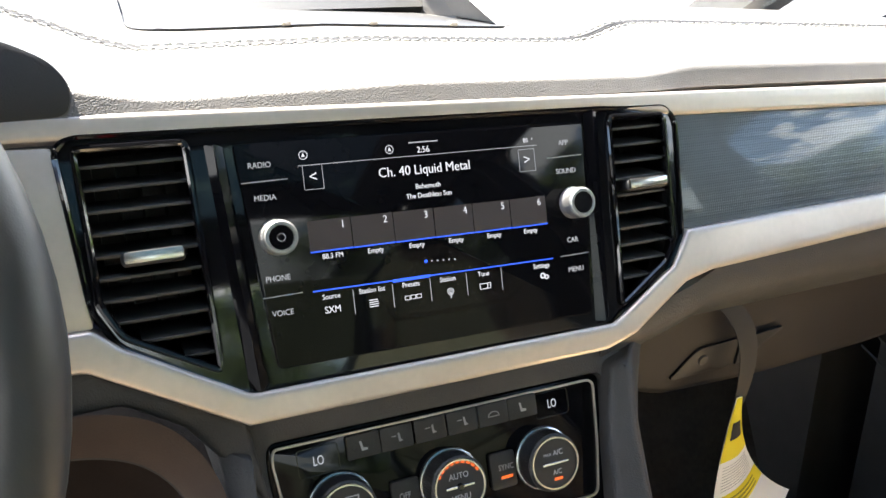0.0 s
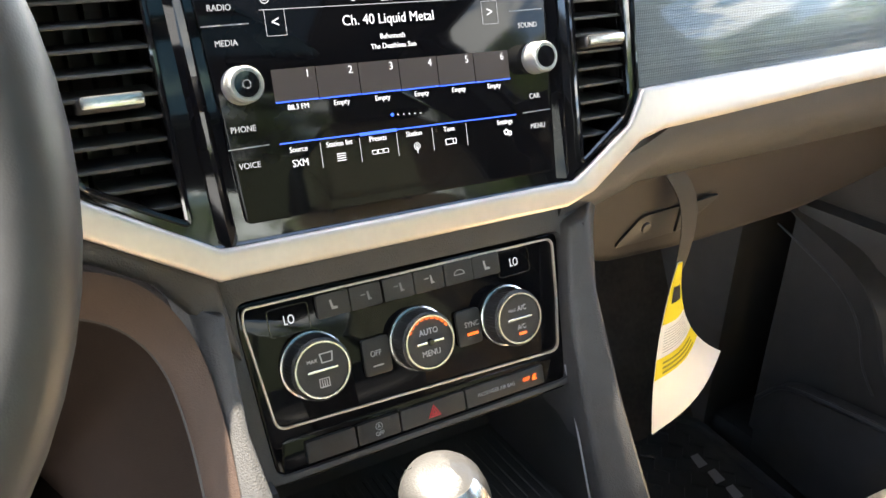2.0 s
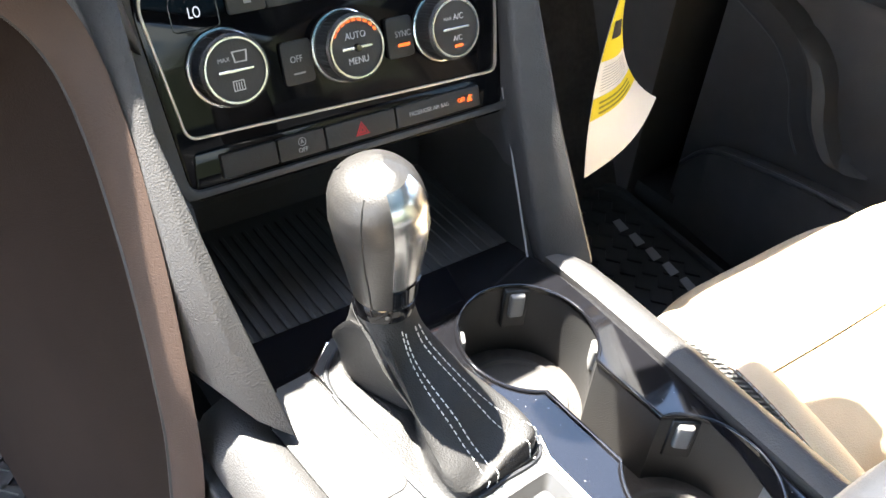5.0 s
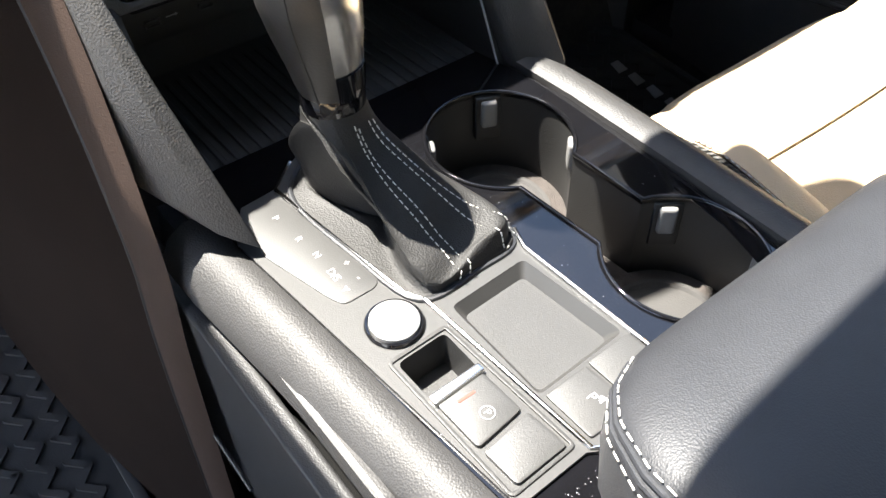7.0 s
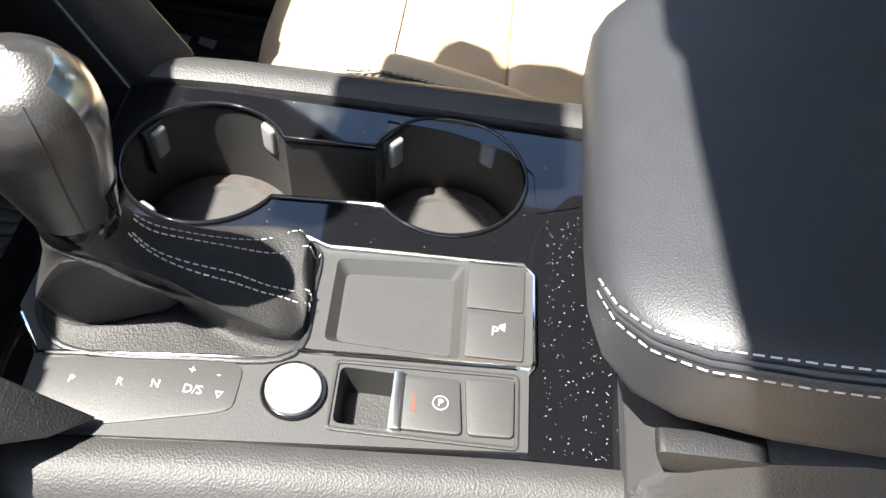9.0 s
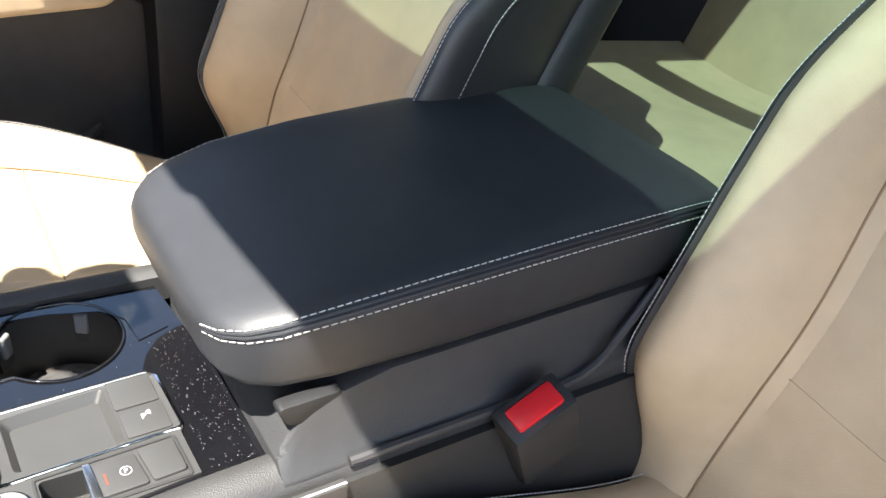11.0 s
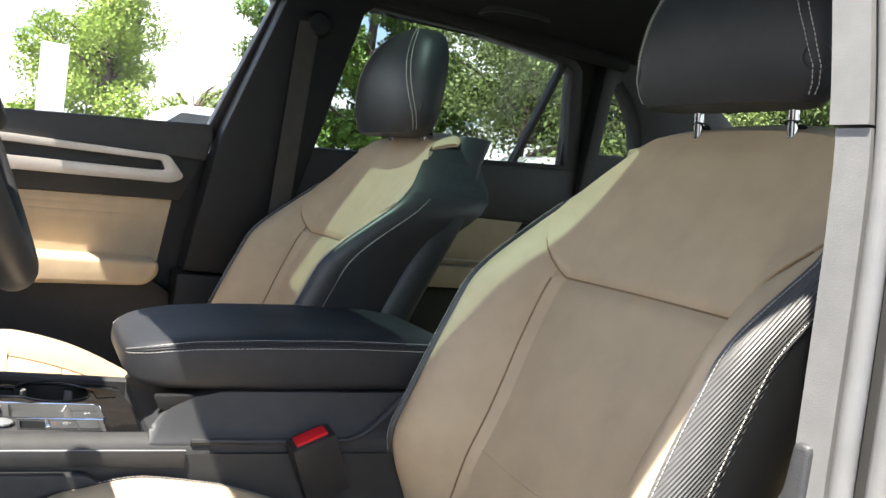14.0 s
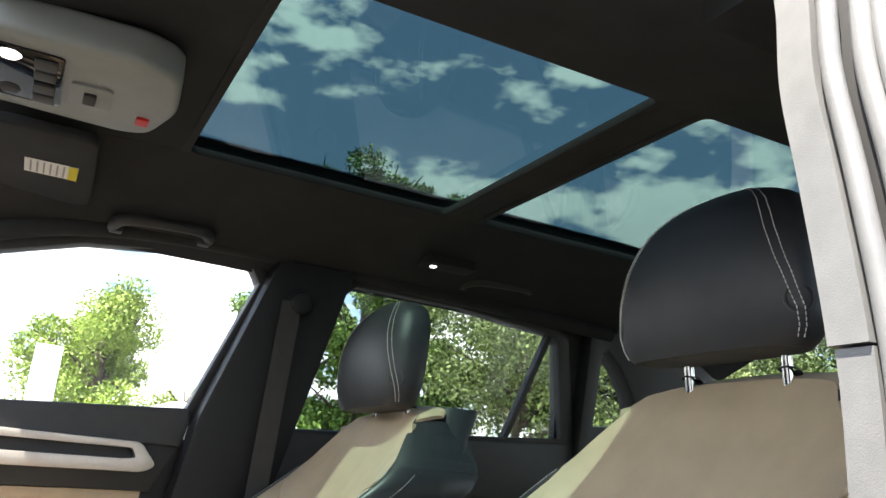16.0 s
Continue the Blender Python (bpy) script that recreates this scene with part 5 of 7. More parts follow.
for u0, u1, v0, v1, s in ((-0.0440, -0.0235, -0.0225, 0.0035, "OFF"), (0.0300, 0.0500, -0.0215, 0.0045, "SYNC")):
    key = part("key", prism(rounded(rect(u0, u1, v0, v1), 0.003), 0.002, 0.0055, 0.0012, 2, MHV), PLASTIC_DARK, clim, "dark grey push key")
    lettering(s, 0.0056, MHV @ Matrix.Translation(((u0 + u1) / 2 - (0.001 if s == "OFF" else -0.002), (v0 + v1) / 2 + 0.002, 0.0057)), WHITE_PRINT, key, squeeze=0.85)
    if s == "SYNC":
        part("indicator", prism(rect(0.0375, 0.0465, -0.0145, -0.0125), 0.0055, 0.0058, 0, 1, MHV), ORANGE_LED, key)
    else:
        part("indicator", prism(rect(-0.038, -0.030, -0.0165, -0.0155), 0.0055, 0.0058, 0, 1, MHV), GREY_PRINT, key)
for u, v, words in ((-0.0785, -0.0035, "L"), (-0.0005, -0.0060, "M"), (0.0735, -0.0080, "R")):
    M3 = MHV @ Matrix.Translation((u, v, 0.002))
    r = 0.0202
    kn = part("knob", lathe([(r + 0.0025, 0), (r + 0.0025, 0.002), (r, 0.003), (r, 0.017), (r - 0.0015, 0.0185), (r - 0.0028, 0.0185)], 56, M3), PLASTIC_DARK, clim, "black ribbed knob")
    part("knurl", join(*[box(r - 0.0003, r + 0.0006, -0.0004, 0.0004, 0.004, 0.016, 0, 1, M3 @ Matrix.Rotation(k * math.tau / 60, 4, "Z")) for k in range(60)]), PLASTIC_DARK, kn)
    part("bright_ring", lathe([(r - 0.0028, 0.0183), (r - 0.0027, 0.0193), (r - 0.0016, 0.0193), (r - 0.0012, 0.0182)], 56, M3), CHROME_SATIN, kn, "chrome ring")
    part("foot_ring", lathe([(r + 0.0026, 0.0018), (r + 0.0024, 0.0026), (r + 0.0012, 0.0030)], 56, M3), CHROME_SATIN, kn, "thin chrome foot ring")
    part("cap", lathe([(0, 0.0182), (r - 0.0030, 0.0182), (r - 0.0028, 0.0190)], 48, M3), PLASTIC_DARK, kn)
    M4 = M3 @ Matrix.Translation((0, 0, 0.0184))
    part("bar", prism(rect(-0.0105, 0.0105, -0.0009, 0.0009), 0, 0.0012, 0.0003, 1, M4), CHROME_SATIN, kn, "silver bar")
    if words == "M":
        lettering("AUTO", 0.0058, M4 @ Matrix.Translation((0, 0.0072, 0)), WHITE_PRINT, kn, squeeze=0.9)
        lettering("MENU", 0.0058, M4 @ Matrix.Translation((0, -0.0078, 0)), WHITE_PRINT, kn, squeeze=0.9)
        part("pin", lathe([(0, 0.003), (0.0018, 0.003), (0.0024, 0.002), (0.0024, 0)], 16, M4), PIANO, kn)
        for k in range(9):
            a0 = radians(150 - 14 * k)
            a1 = radians(150 - 14 * k - 9)
            part("arc_light", prism([(0.0158 * math.cos(a0), 0.0158 * math.sin(a0)), (0.0178 * math.cos(a0), 0.0178 * math.sin(a0)), (0.0178 * math.cos(a1), 0.0178 * math.sin(a1)), (0.0158 * math.cos(a1), 0.0158 * math.sin(a1))], 0, 0.0002, 0, 1, M4), ORANGE_LED, kn)
    elif words == "R":
        lettering("MAX", 0.0030, M4 @ Matrix.Translation((-0.0055, 0.0066, 0)), GREY_PRINT, kn)
        lettering("A/C", 0.0056, M4 @ Matrix.Translation((0.003, 0.0070, 0)), WHITE_PRINT, kn, squeeze=0.85)
        lettering("A/C", 0.0050, M4 @ Matrix.Translation((0.001, -0.0065, 0)), WHITE_PRINT, kn, squeeze=0.85)
        part("indicator", prism(rect(-0.002, 0.0045, -0.0122, -0.0104), 0, 0.0003, 0, 1, M4), ORANGE_LED, kn)
    else:
        lettering("MAX", 0.0034, M4 @ Matrix.Translation((-0.006, 0.0066, 0)), GREY_PRINT, kn)
        part("screen_symbol", ring_prism([(0.000, 0.0040), (0.0075, 0.0040), (0.0085, 0.0105), (-0.001, 0.0105)], [(0.0008, 0.0047), (0.0067, 0.0047), (0.0075, 0.0098), (0.0, 0.0098)], 0, 0.0002, 0, M4), WHITE_PRINT, kn)
        part("rear_symbol", ring_prism(rect(-0.0035, 0.0035, -0.0115, -0.0055), rect(-0.0029, 0.0029, -0.0109, -0.0061), 0, 0.0002, 0, M4), WHITE_PRINT, kn)
        for q in (-0.0015, 0, 0.0015):
            part("rear_symbol", prism(rect(q - 0.0003, q + 0.0003, -0.0108, -0.0066), 0, 0.0002, 0, 1, M4), WHITE_PRINT, kn)
# row of switches under it
row = thing("switch_row", "row of dark switches with red hazard triangle and airbag light", "switches")
part("carrier", prism(rounded([(-0.112, -0.0735), (0.119, -0.0735), (0.117, -0.0450), (-0.108, -0.0440)], 0.004), -0.004, 0.0025, 0.001, 2, MHV @ Matrix.Translation((0, -0.003, 0))), SCREEN, row)
for u0, u1, tag in ((-0.094, -0.0585, ""), (-0.0575, -0.0255, "stop"), (-0.0245, 0.0272, "hazard"), (0.0282, 0.0975, "airbag")):
    key = part("switch", prism(rounded(rect(u0, u1, -0.0665, -0.0520), 0.0015), 0.001, 0.0065, 0.0012, 2, MHV), PLASTIC_DARK, row, "dark grey switch")
    M5 = MHV @ Matrix.Translation(((u0 + u1) / 2, -0.0592, 0.0067))
    if tag == "hazard":
        t3 = [(-0.0052, -0.0042), (0.0052, -0.0042), (0.0, 0.0050)]
        part("hazard_triangle", ring_prism(t3, [(a * 0.72, b * 0.72 - 0.0003) for a, b in t3], 0, 0.0003, 0, M5), RED_TRI, key)
        part("hazard_triangle", ring_prism([(a * 0.55, b * 0.55 - 0.0005) for a, b in t3], [(a * 0.22, b * 0.22 - 0.0007) for a, b in t3], 0, 0.0003, 0, M5), RED_TRI, key)
    elif tag == "stop":
        lettering("OFF", 0.0042, M5 @ Matrix.Translation((0, -0.0028, 0)), WHITE_PRINT, key, squeeze=0.9)
        lettering("A", 0.0036, M5 @ Matrix.Translation((0, 0.0024, 0)), WHITE_PRINT, key)
        part("ring_symbol", ring_prism([(0.0027 * math.cos(a), 0.0024 + 0.0027 * math.sin(a)) for a in (k * math.tau / 16 for k in range(16))], [(0.0023 * math.cos(a), 0.0024 + 0.0023 * math.sin(a)) for a in (k * math.tau / 16 for k in range(16))], 0, 0.0002, 0, M5), WHITE_PRINT, key)
    elif tag == "airbag":
        lettering("PASSENGER AIR BAG", 0.0040, M5 @ Matrix.Translation((-0.0085, 0, 0)), GREY_PRINT, key, squeeze=0.88)
        lettering("OFF", 0.0044, M5 @ Matrix.Translation((0.0185, 0, 0)), ORANGE_LED, key, squeeze=0.85)
        part("airbag_light", prism([(0.0232, -0.0022), (0.0275, -0.0022), (0.0262, 0.0004), (0.0278, 0.0020), (0.0248, 0.0024), (0.0238, 0.0005)], 0, 0.0003, 0, 1, M5), ORANGE_LED, key)

# tag that hangs from the glove box
tg = thing("hang_tag", "yellow and white card warning tag on a black strap", "tag")
part("strap", sheet(lambda u, v: Vector((0.285 + 0.025 * u, 0.407, 1.082)) * (1 - v) ** 2 + Vector((0.330 + 0.024 * u, 0.398, 1.050)) * 2 * v * (1 - v) + Vector((0.318 + 0.013 * u, 0.400, 0.975)) * v * v, 3, 14, 0.0008), BLACK_PRINT, tg)


def tag_pt(u, v):
    """Card that widens downwards and curls towards the driver."""
    top, bl, br = Vector((0.320, 0.398, 0.985)), Vector((0.270, 0.351, 0.832)), Vector((0.403, 0.393, 0.863))
    l = top * (1 - v) ** 2 + Vector((0.268, 0.368, 0.920)) * 2 * v * (1 - v) + bl * v * v
    q = (top + Vector((0.006, 0, 0))) * (1 - v) ** 2 + Vector((0.328, 0.396, 0.905)) * 2 * v * (1 - v) + br * v * v
    p = l * (1 - u) + q * u
    p.y -= 0.012 * math.sin(u * math.pi) * v
    return p


part("card", sheet(tag_pt, 10, 24, 0.0006), PAPER, tg, "white card")
for v0, v1 in ((0.0, 0.36), (0.56, 0.68)):
    part("yellow_band", sheet(lambda u, v: tag_pt(u, v0 + (v1 - v0) * v) + Vector((-0.0006, -0.0012, 0)), 10, 8, 0.0002), YELLOW, tg)
part("warning_sign", sheet(lambda u, v: tag_pt(0.2 + 0.6 * u, 0.14 + 0.10 * v) + Vector((-0.0010, -0.0020, 0)), 4, 4, 0.0002), BLACK_PRINT, tg)
for k in range(9):
    v0 = 0.39 + 0.017 * k
    part("print_line", sheet(lambda u, v: tag_pt(0.10 + 0.78 * u, v0 + 0.0035 * v) + Vector((-0.0008, -0.0016, 0)), 8, 1, 0.0002), WHITE_PRINT, tg)
for k in range(3):
    v0 = 0.585 + 0.03 * k
    part("print_line", sheet(lambda u, v: tag_pt(0.12 + 0.72 * u, v0 + 0.012 * v) + Vector((-0.0010, -0.0022, 0)), 8, 1, 0.0002), material("olive_print", (0.30, 0.25, 0.02), 0.7) if k == 0 else MATS["olive_print"], tg)

# ---- centre console ----
SL = math.tan(radians(2.5))
MC = Matrix(((1, 0, 0, 0), (0, 1, 0, 0), (0, SL, 1, 0.85), (0, 0, 0, 1)))   # u across, v ahead, w above the console top
con = thing("centre_console", "charcoal centre console with gloss black cup holder surround", "console")


def arc(cx, cy, r, a0, a1, n):
    return [(cx + r * math.cos(a0 + (a1 - a0) * k / n), cy + r * math.sin(a0 + (a1 - a0) * k / n)) for k in range(n + 1)]


C1, R1, C2, R2 = (0.067, 0.199), 0.050, (0.083, 0.053), 0.0495
j1r = math.asin((0.157 - C1[1]) / R1)
j1l = -math.pi + math.asin((C1[1] - 0.154) / R1)
j2r = math.acos((0.098 - C2[0]) / R2)
j2l = math.acos((0.050 - C2[0]) / R2)
CUP = arc(*C1, R1, j1r, 2 * math.pi + j1l, 44) + arc(*C2, R2, j2l, 2 * math.pi + j2r, 44)
PANEL = [(-0.118, 0.217), (-0.096, -0.004), (-0.053, -0.003), (-0.048, -0.006), (0.011, -0.004), (0.0185, 0.003), (0.0125, 0.112), (0.0175, 0.128), (0.004, 0.19), (-0.02, 0.262), (-0.052, 0.262), (-0.0785, 0.244), (-0.102, 0.242)]
plate = [(-0.100, -0.063), (0.070, -0.042), (0.131, -0.036), (0.134, 0.20), (0.126, 0.246), (0.118, 0.285), (-0.110, 0.285), (-0.119, 0.217), (-0.0985, -0.006)]
part("surround", holed(plate, [CUP, inset(PANEL, 0.003)], -0.004, 0.0, MC), PIANO, con, "gloss black surround with dust")
part("cup_rim", tube([MC @ Vector((u, v, 0.0004)) for u, v in CUP], 0.0016, 10, closed=True), PIANO, con, "thin rounded gloss rim")
well = loft([[MC @ Vector((u, v, w)) for u, v in CUP] for w in (-0.002, -0.022, -0.0225, -0.066)], caps=False)
part("cup_well", well, PLASTIC_DARK, con, "dark cup holder well")
part("cup_floor", prism(CUP, -0.070, -0.066, 0, 1, MC), CARPET, con)
for c, r in ((C1, R1), (C2, R2)):
    part("cup_mat", lathe([(0, 0.001), (0.034, 0.001), (0.036, 0.003), (0.039, 0.003), (0.040, 0.0)], 40, MC @ Matrix.Translation((c[0], c[1], -0.066))), RUBBER, con)
for x, y, z, a in ((0.091, 0.2385, -0.014, 68), (0.108, 0.170, -0.014, -40), (0.113, 0.090, -0.016, 52), (0.126, 0.028, -0.018, -28), (0.028, 0.225, -0.014, 150)):
    clip = part("cup_clip", box(-0.004, 0.006, -0.006, 0.006, -0.012, 0.010, 0.003, 3, MC @ Matrix.Translation((x, y, z)) @ Matrix.Rotation(radians(a), 4, "Z")), FRAME_GREY, con, "grey sprung clip")
    part("clip_slot", box(-0.0005, 0.0065, -0.0095, 0.0095, -0.024, 0.012, 0.001, 1, MC @ Matrix.Translation((x, y, z)) @ Matrix.Rotation(radians(a), 4, "Z")), BLACK_PRINT, clip)
part("inlay", prism([(0.070, -0.030), (0.126, -0.028), (0.128, 0.088), (0.122, 0.096), (0.1195, 0.055), (0.109, 0.015), (0.092, -0.001), (0.060, -0.004)], 0.0004, 0.0010, 0, 1, MC), PIANO, con)

# shift panel
TRAY = [(-0.049, 0.034), (0.0125, 0.036), (0.0055, 0.107), (-0.0485, 0.105)]
POCK = [(-0.0935, 0.0625), (-0.0625, 0.0625), (-0.0625, 0.0935), (-0.0940, 0.0925)]
gp = part("shift_panel", holed(PANEL, [rounded(TRAY, 0.004), rounded(POCK, 0.004)], -0.004, 0.0022, MC), PLASTIC_GREY, con, "mid grey matt shift panel")
part("tray_floor", join(prism(rounded(inset(TRAY, 0.005), 0.004), -0.0060, -0.0055, 0, 1, MC), loft([[MC @ Vector((u, v, 0.0020)) for u, v in rounded(TRAY, 0.004)], [MC @ Vector((u, v, -0.0055)) for u, v in rounded(inset(TRAY, 0.005), 0.004)]], caps=False)), PLASTIC_GREY, gp)
part("pocket", join(prism(inset(rounded(POCK, 0.004), 0.002), -0.020, -0.0195, 0, 1, MC), loft([[MC @ Vector((u, v, 0.0020)) for u, v in rounded(POCK, 0.004)], [MC @ Vector((u, v, -0.0195)) for u, v in inset(rounded(POCK, 0.004), 0.002)]], caps=False)), PLASTIC_DARK, gp)
EDGE = [(-0.057, 0.259), (-0.0775, 0.2425), (-0.0635, 0.128), (-0.0570, 0.116), (-0.0495, -0.003), (-0.046, -0.0055), (0.0105, -0.0035), (0.0178, 0.003), (0.0120, 0.113), (0.0172, 0.128)]
part("bright_edge", tube([MC @ Vector((u, v, 0.0028)) for u, v in EDGE], 0.0014, 8), CHROME, gp, "chrome outline")
part("indent", prism(rounded([(-0.111, 0.200), (-0.098, 0.150), (-0.094, 0.141), (-0.072, 0.141), (-0.0665, 0.150), (-0.0795, 0.236), (-0.101, 0.236)], 0.004), 0.0018, 0.0030, 0.0008, 2, MC), PLASTIC_GREY, gp)
for u0, u1, v0, v1 in ((-0.0462, -0.0165, 0.0005, 0.0320), (-0.0155, 0.0160, 0.0015, 0.0335)):
    part("pad", prism(rounded([(u0, v0), (u1, v0), (u1 - 0.002, v1), (u0 - 0.001, v1)], 0.002), 0.0015, 0.0036, 0.0008, 2, MC), PLASTIC_GREY, gp)
rot = Matrix.Rotation(radians(-90), 4, "Z")


def at_con(u, v, w=0.0031, a=0):
    return MC @ Matrix.Translation((u, v, w)) @ Matrix.Rotation(radians(-90 + a), 4, "Z")


for s, u, v, size in (("P", -0.090, 0.221, 0.0058), ("R", -0.088, 0.198, 0.0058), ("N", -0.0865, 0.181, 0.0060), ("D/S", -0.0870, 0.1625, 0.0066), ("+", -0.0765, 0.1655, 0.0066), ("-", -0.0768, 0.152, 0.0066)):
    lettering(s, size, at_con(u, v), WHITE_PRINT, gp)
part("arrow_mark", ring_prism([(-0.002, 0.002), (0.002, 0.002), (0, -0.002)], [(-0.0012, 0.0015), (0.0012, 0.0015), (0, -0.001)], 0, 0.0002, 0, at_con(-0.0880, 0.1495)), WHITE_PRINT, gp)
lettering("P", 0.0080, at_con(-0.0300, 0.0165, 0.0038), WHITE_PRINT, gp)
for k in range(3):
    part("park_mark", prism(rect(-0.0004, 0.0004, -0.0012 - 0.0006 * k, 0.0012 + 0.0006 * k), 0, 0.0002, 0, 1, at_con(-0.0300 + 0.0032, 0.0140 - 0.0012 * k, 0.0038)), WHITE_PRINT, gp)
btn = part("start_button", lathe([(0.0, 0.0048), (0.0125, 0.0052), (0.0138, 0.0045), (0.0142, 0.0020)], 44, MC @ Matrix.Translation((-0.0800, 0.1140, 0.0015))), METAL_WHITE, con, "round brushed silver start button")
part("ring", lathe([(0.0145, 0.0), (0.0145, 0.0028), (0.0158, 0.0030), (0.0166, 0.0015)], 44, MC @ Matrix.Translation((-0.0800, 0.1140, 0.0015))), PIANO, btn)
for k, s in enumerate(("START", "ENGINE", "STOP")):
    lettering(s, 0.0042, at_con(-0.0745 - 0.0052 * k, 0.1140, 0.0066), GREY_PRINT, btn, squeeze=0.85)
pk = part("parking_brake", prism(rounded([(-0.0925, 0.0290), (-0.0620, 0.0325), (-0.0635, 0.0615), (-0.0935, 0.0605)], 0.003), -0.010, 0.0046, 0.0012, 2, MC), PLASTIC_GREY, con, "grey parking brake switch with chrome lip")
part("lip", prism(rounded([(-0.0945, 0.0590), (-0.0620, 0.0605), (-0.0620, 0.0660), (-0.0945, 0.0655)], 0.002), 0.0005, 0.0062, 0.001, 2, MC), CHROME_SATIN, pk, "chrome lip")
part("indicator", prism(rect(-0.0845, -0.0740, 0.0535, 0.0550), 0.0046, 0.0049, 0, 1, MC), ORANGE_LED, pk)
lettering("P", 0.0055, at_con(-0.0770, 0.0410, 0.0048), WHITE_PRINT, pk)
part("ring_mark", ring_prism([(0.0040 * math.cos(a), 0.0040 * math.sin(a)) for a in (k * math.tau / 20 for k in range(20))], [(0.0035 * math.cos(a), 0.0035 * math.sin(a)) for a in (k * math.tau / 20 for k in range(20))], 0, 0.0002, 0, at_con(-0.0770, 0.0410, 0.0048)), WHITE_PRINT, pk)
part("hold_switch", prism(rounded([(-0.0905, 0.0035), (-0.0580, 0.0045), (-0.0605, 0.0300), (-0.0920, 0.0265)], 0.003), -0.006, 0.0046, 0.0012, 2, MC), PLASTIC_GREY, con, "blank grey switch")
o = rounded([(-0.0965, 0.0005), (-0.0540, 0.0020), (-0.0590, 0.0970), (-0.0985, 0.0960)], 0.004)
part("switch_frame", ring_prism(o, inset(o, 0.0022), 0.0018, 0.0034, 0.0005, MC), PLASTIC_DARK, con)

# soft rails, left and right
def rail(sgn, pts):
    rings = []
    for x, y, w in pts:
        top = 0.85 + SL * y + w
        rings.append([(x, y, top - 0.012), (x, y, top + 0.001), (x + sgn * 0.006, y, top + 0.0045), (x + sgn * 0.016, y, top + 0.0045), (x + sgn * 0.027, y, top - 0.002), (x + sgn * 0.033, y, top - 0.013), (x + sgn * 0.034, y, top - 0.024), (x, y, top - 0.024)])
    return loft(rings)


part("left_rail", rail(-1, [(-0.1200, 0.250, 0), (-0.1185, 0.215, 0), (-0.1110, 0.14, 0), (-0.1000, 0.0, 0), (-0.0985, -0.065, 0.002), (-0.0985, -0.125, 0.004)]), RAIL_SKIN, con, "grained soft rail")
part("right_rail", rail(1, [(0.1290, 0.265, 0.002), (0.1330, 0.2, 0.003), (0.1345, 0.10, 0.004), (0.1345, -0.04, 0.005), (0.130, -0.12, 0.006)]), RAIL_SKIN, con, "grained soft rail")
part("left_side", sheet(lambda u, v: (-0.136 - 0.004 * v - 0.012 * math.sin(min(1, v * 2) * math.pi / 2), 0.30 - 0.92 * u, 0.843 - 0.02 * u - 0.38 * v), 20, 12, 0.01, (-1, 0, 0)), PLASTIC_DARK, con)
part("right_side", sheet(lambda u, v: (0.163 + 0.004 * v, 0.30 - 0.92 * u, 0.845 - 0.02 * u - 0.38 * v), 12, 8, 0.01, (1, 0, 0)), PLASTIC_DARK, con)
part("rail_strip", prism([(0.25, 0.848), (-0.093, 0.8405), (-0.093, 0.818), (0.0, 0.823), (0.25, 0.831)], -0.004, 0.004, 0.0015, 2, side_frame(-0.1385)), RAIL_SKIN, con, "grained strip under the rail")
part("rail_piping", tube([(-0.1395, 0.25, 0.8475), (-0.1395, 0.10, 0.8445), (-0.1395, -0.093, 0.840)], 0.0011, 6), GREY_PRINT, con)
part("side_panel", prism(rounded([(0.30, 0.829), (0.018, 0.8195), (-0.004, 0.802), (-0.006, 0.60), (0.30, 0.62)], 0.008), -0.010, 0.004, 0.0035, 3, side_frame(-0.148)), CONSOLE_BODY, con, "grey lower side panel")
part("side_line", tube(smooth_path([(-0.166, 0.55, 0.78), (-0.167, 0.38, 0.72), (-0.168, 0.17, 0.70)]), 0.0016, 6), PLASTIC_GREY, con)
# body under the armrest
bodyc = [[(-0.122, y, 0.60), (-0.128, y, 0.845), (-0.116, y, 0.862), (-0.112, y, zt), (0.150, y, zt), (0.160, y, 0.86), (0.160, y, 0.60)] for y, zt in ((-0.050, 0.858), (-0.056, 0.868), (-0.064, 0.880), (-0.076, 0.890), (-0.095, 0.899), (-0.14, 0.908), (-0.46, 0.908), (-0.60, 0.90))]
bm = loft(bodyc)
bevel(bm, 0.004, 2, 35)
part("rear_body", bm, CONSOLE_BODY, con, "charcoal body under the armrest")
part("side_crease", tube(smooth_path([(-0.129, -0.10, 0.848), (-0.130, -0.28, 0.846), (-0.130, -0.325, 0.852), (-0.124, -0.36, 0.875), (-0.118, -0.40, 0.915)]), 0.004, 8), CONSOLE_BODY, con)

# dust specks on the gloss surround
rnd = random.Random(7)
bm = bmesh.new()
for k in range(420):
    u, v = (rnd.uniform(-0.094, 0.065), rnd.uniform(-0.056, -0.010)) if rnd.random() < 0.75 else (rnd.uniform(0.02, 0.128), rnd.uniform(-0.03, 0.19))
    if (u - C2[0]) ** 2 + (v - C2[1]) ** 2 < 0.053 ** 2 or (u - C1[0]) ** 2 + (v - C1[1]) ** 2 < 0.053 ** 2 or (0.04 < u < 0.1 and 0.08 < v < 0.18):
        continue
    s = rnd.uniform(0.0001, 0.00032)
    q = [bm.verts.new(MC @ Vector((u + a * s, v + b * s, 0.0012 if v > -0.03 and u > 0.06 else 0.0003))) for a, b in ((-1, -1), (1, -0.6), (1, 1), (-0.6, 1))]
    bm.faces.new(q)
tagged(part("dust", bm, GREY_PRINT), "pale dust specks on the gloss black surround", "dust", kind="stuff")

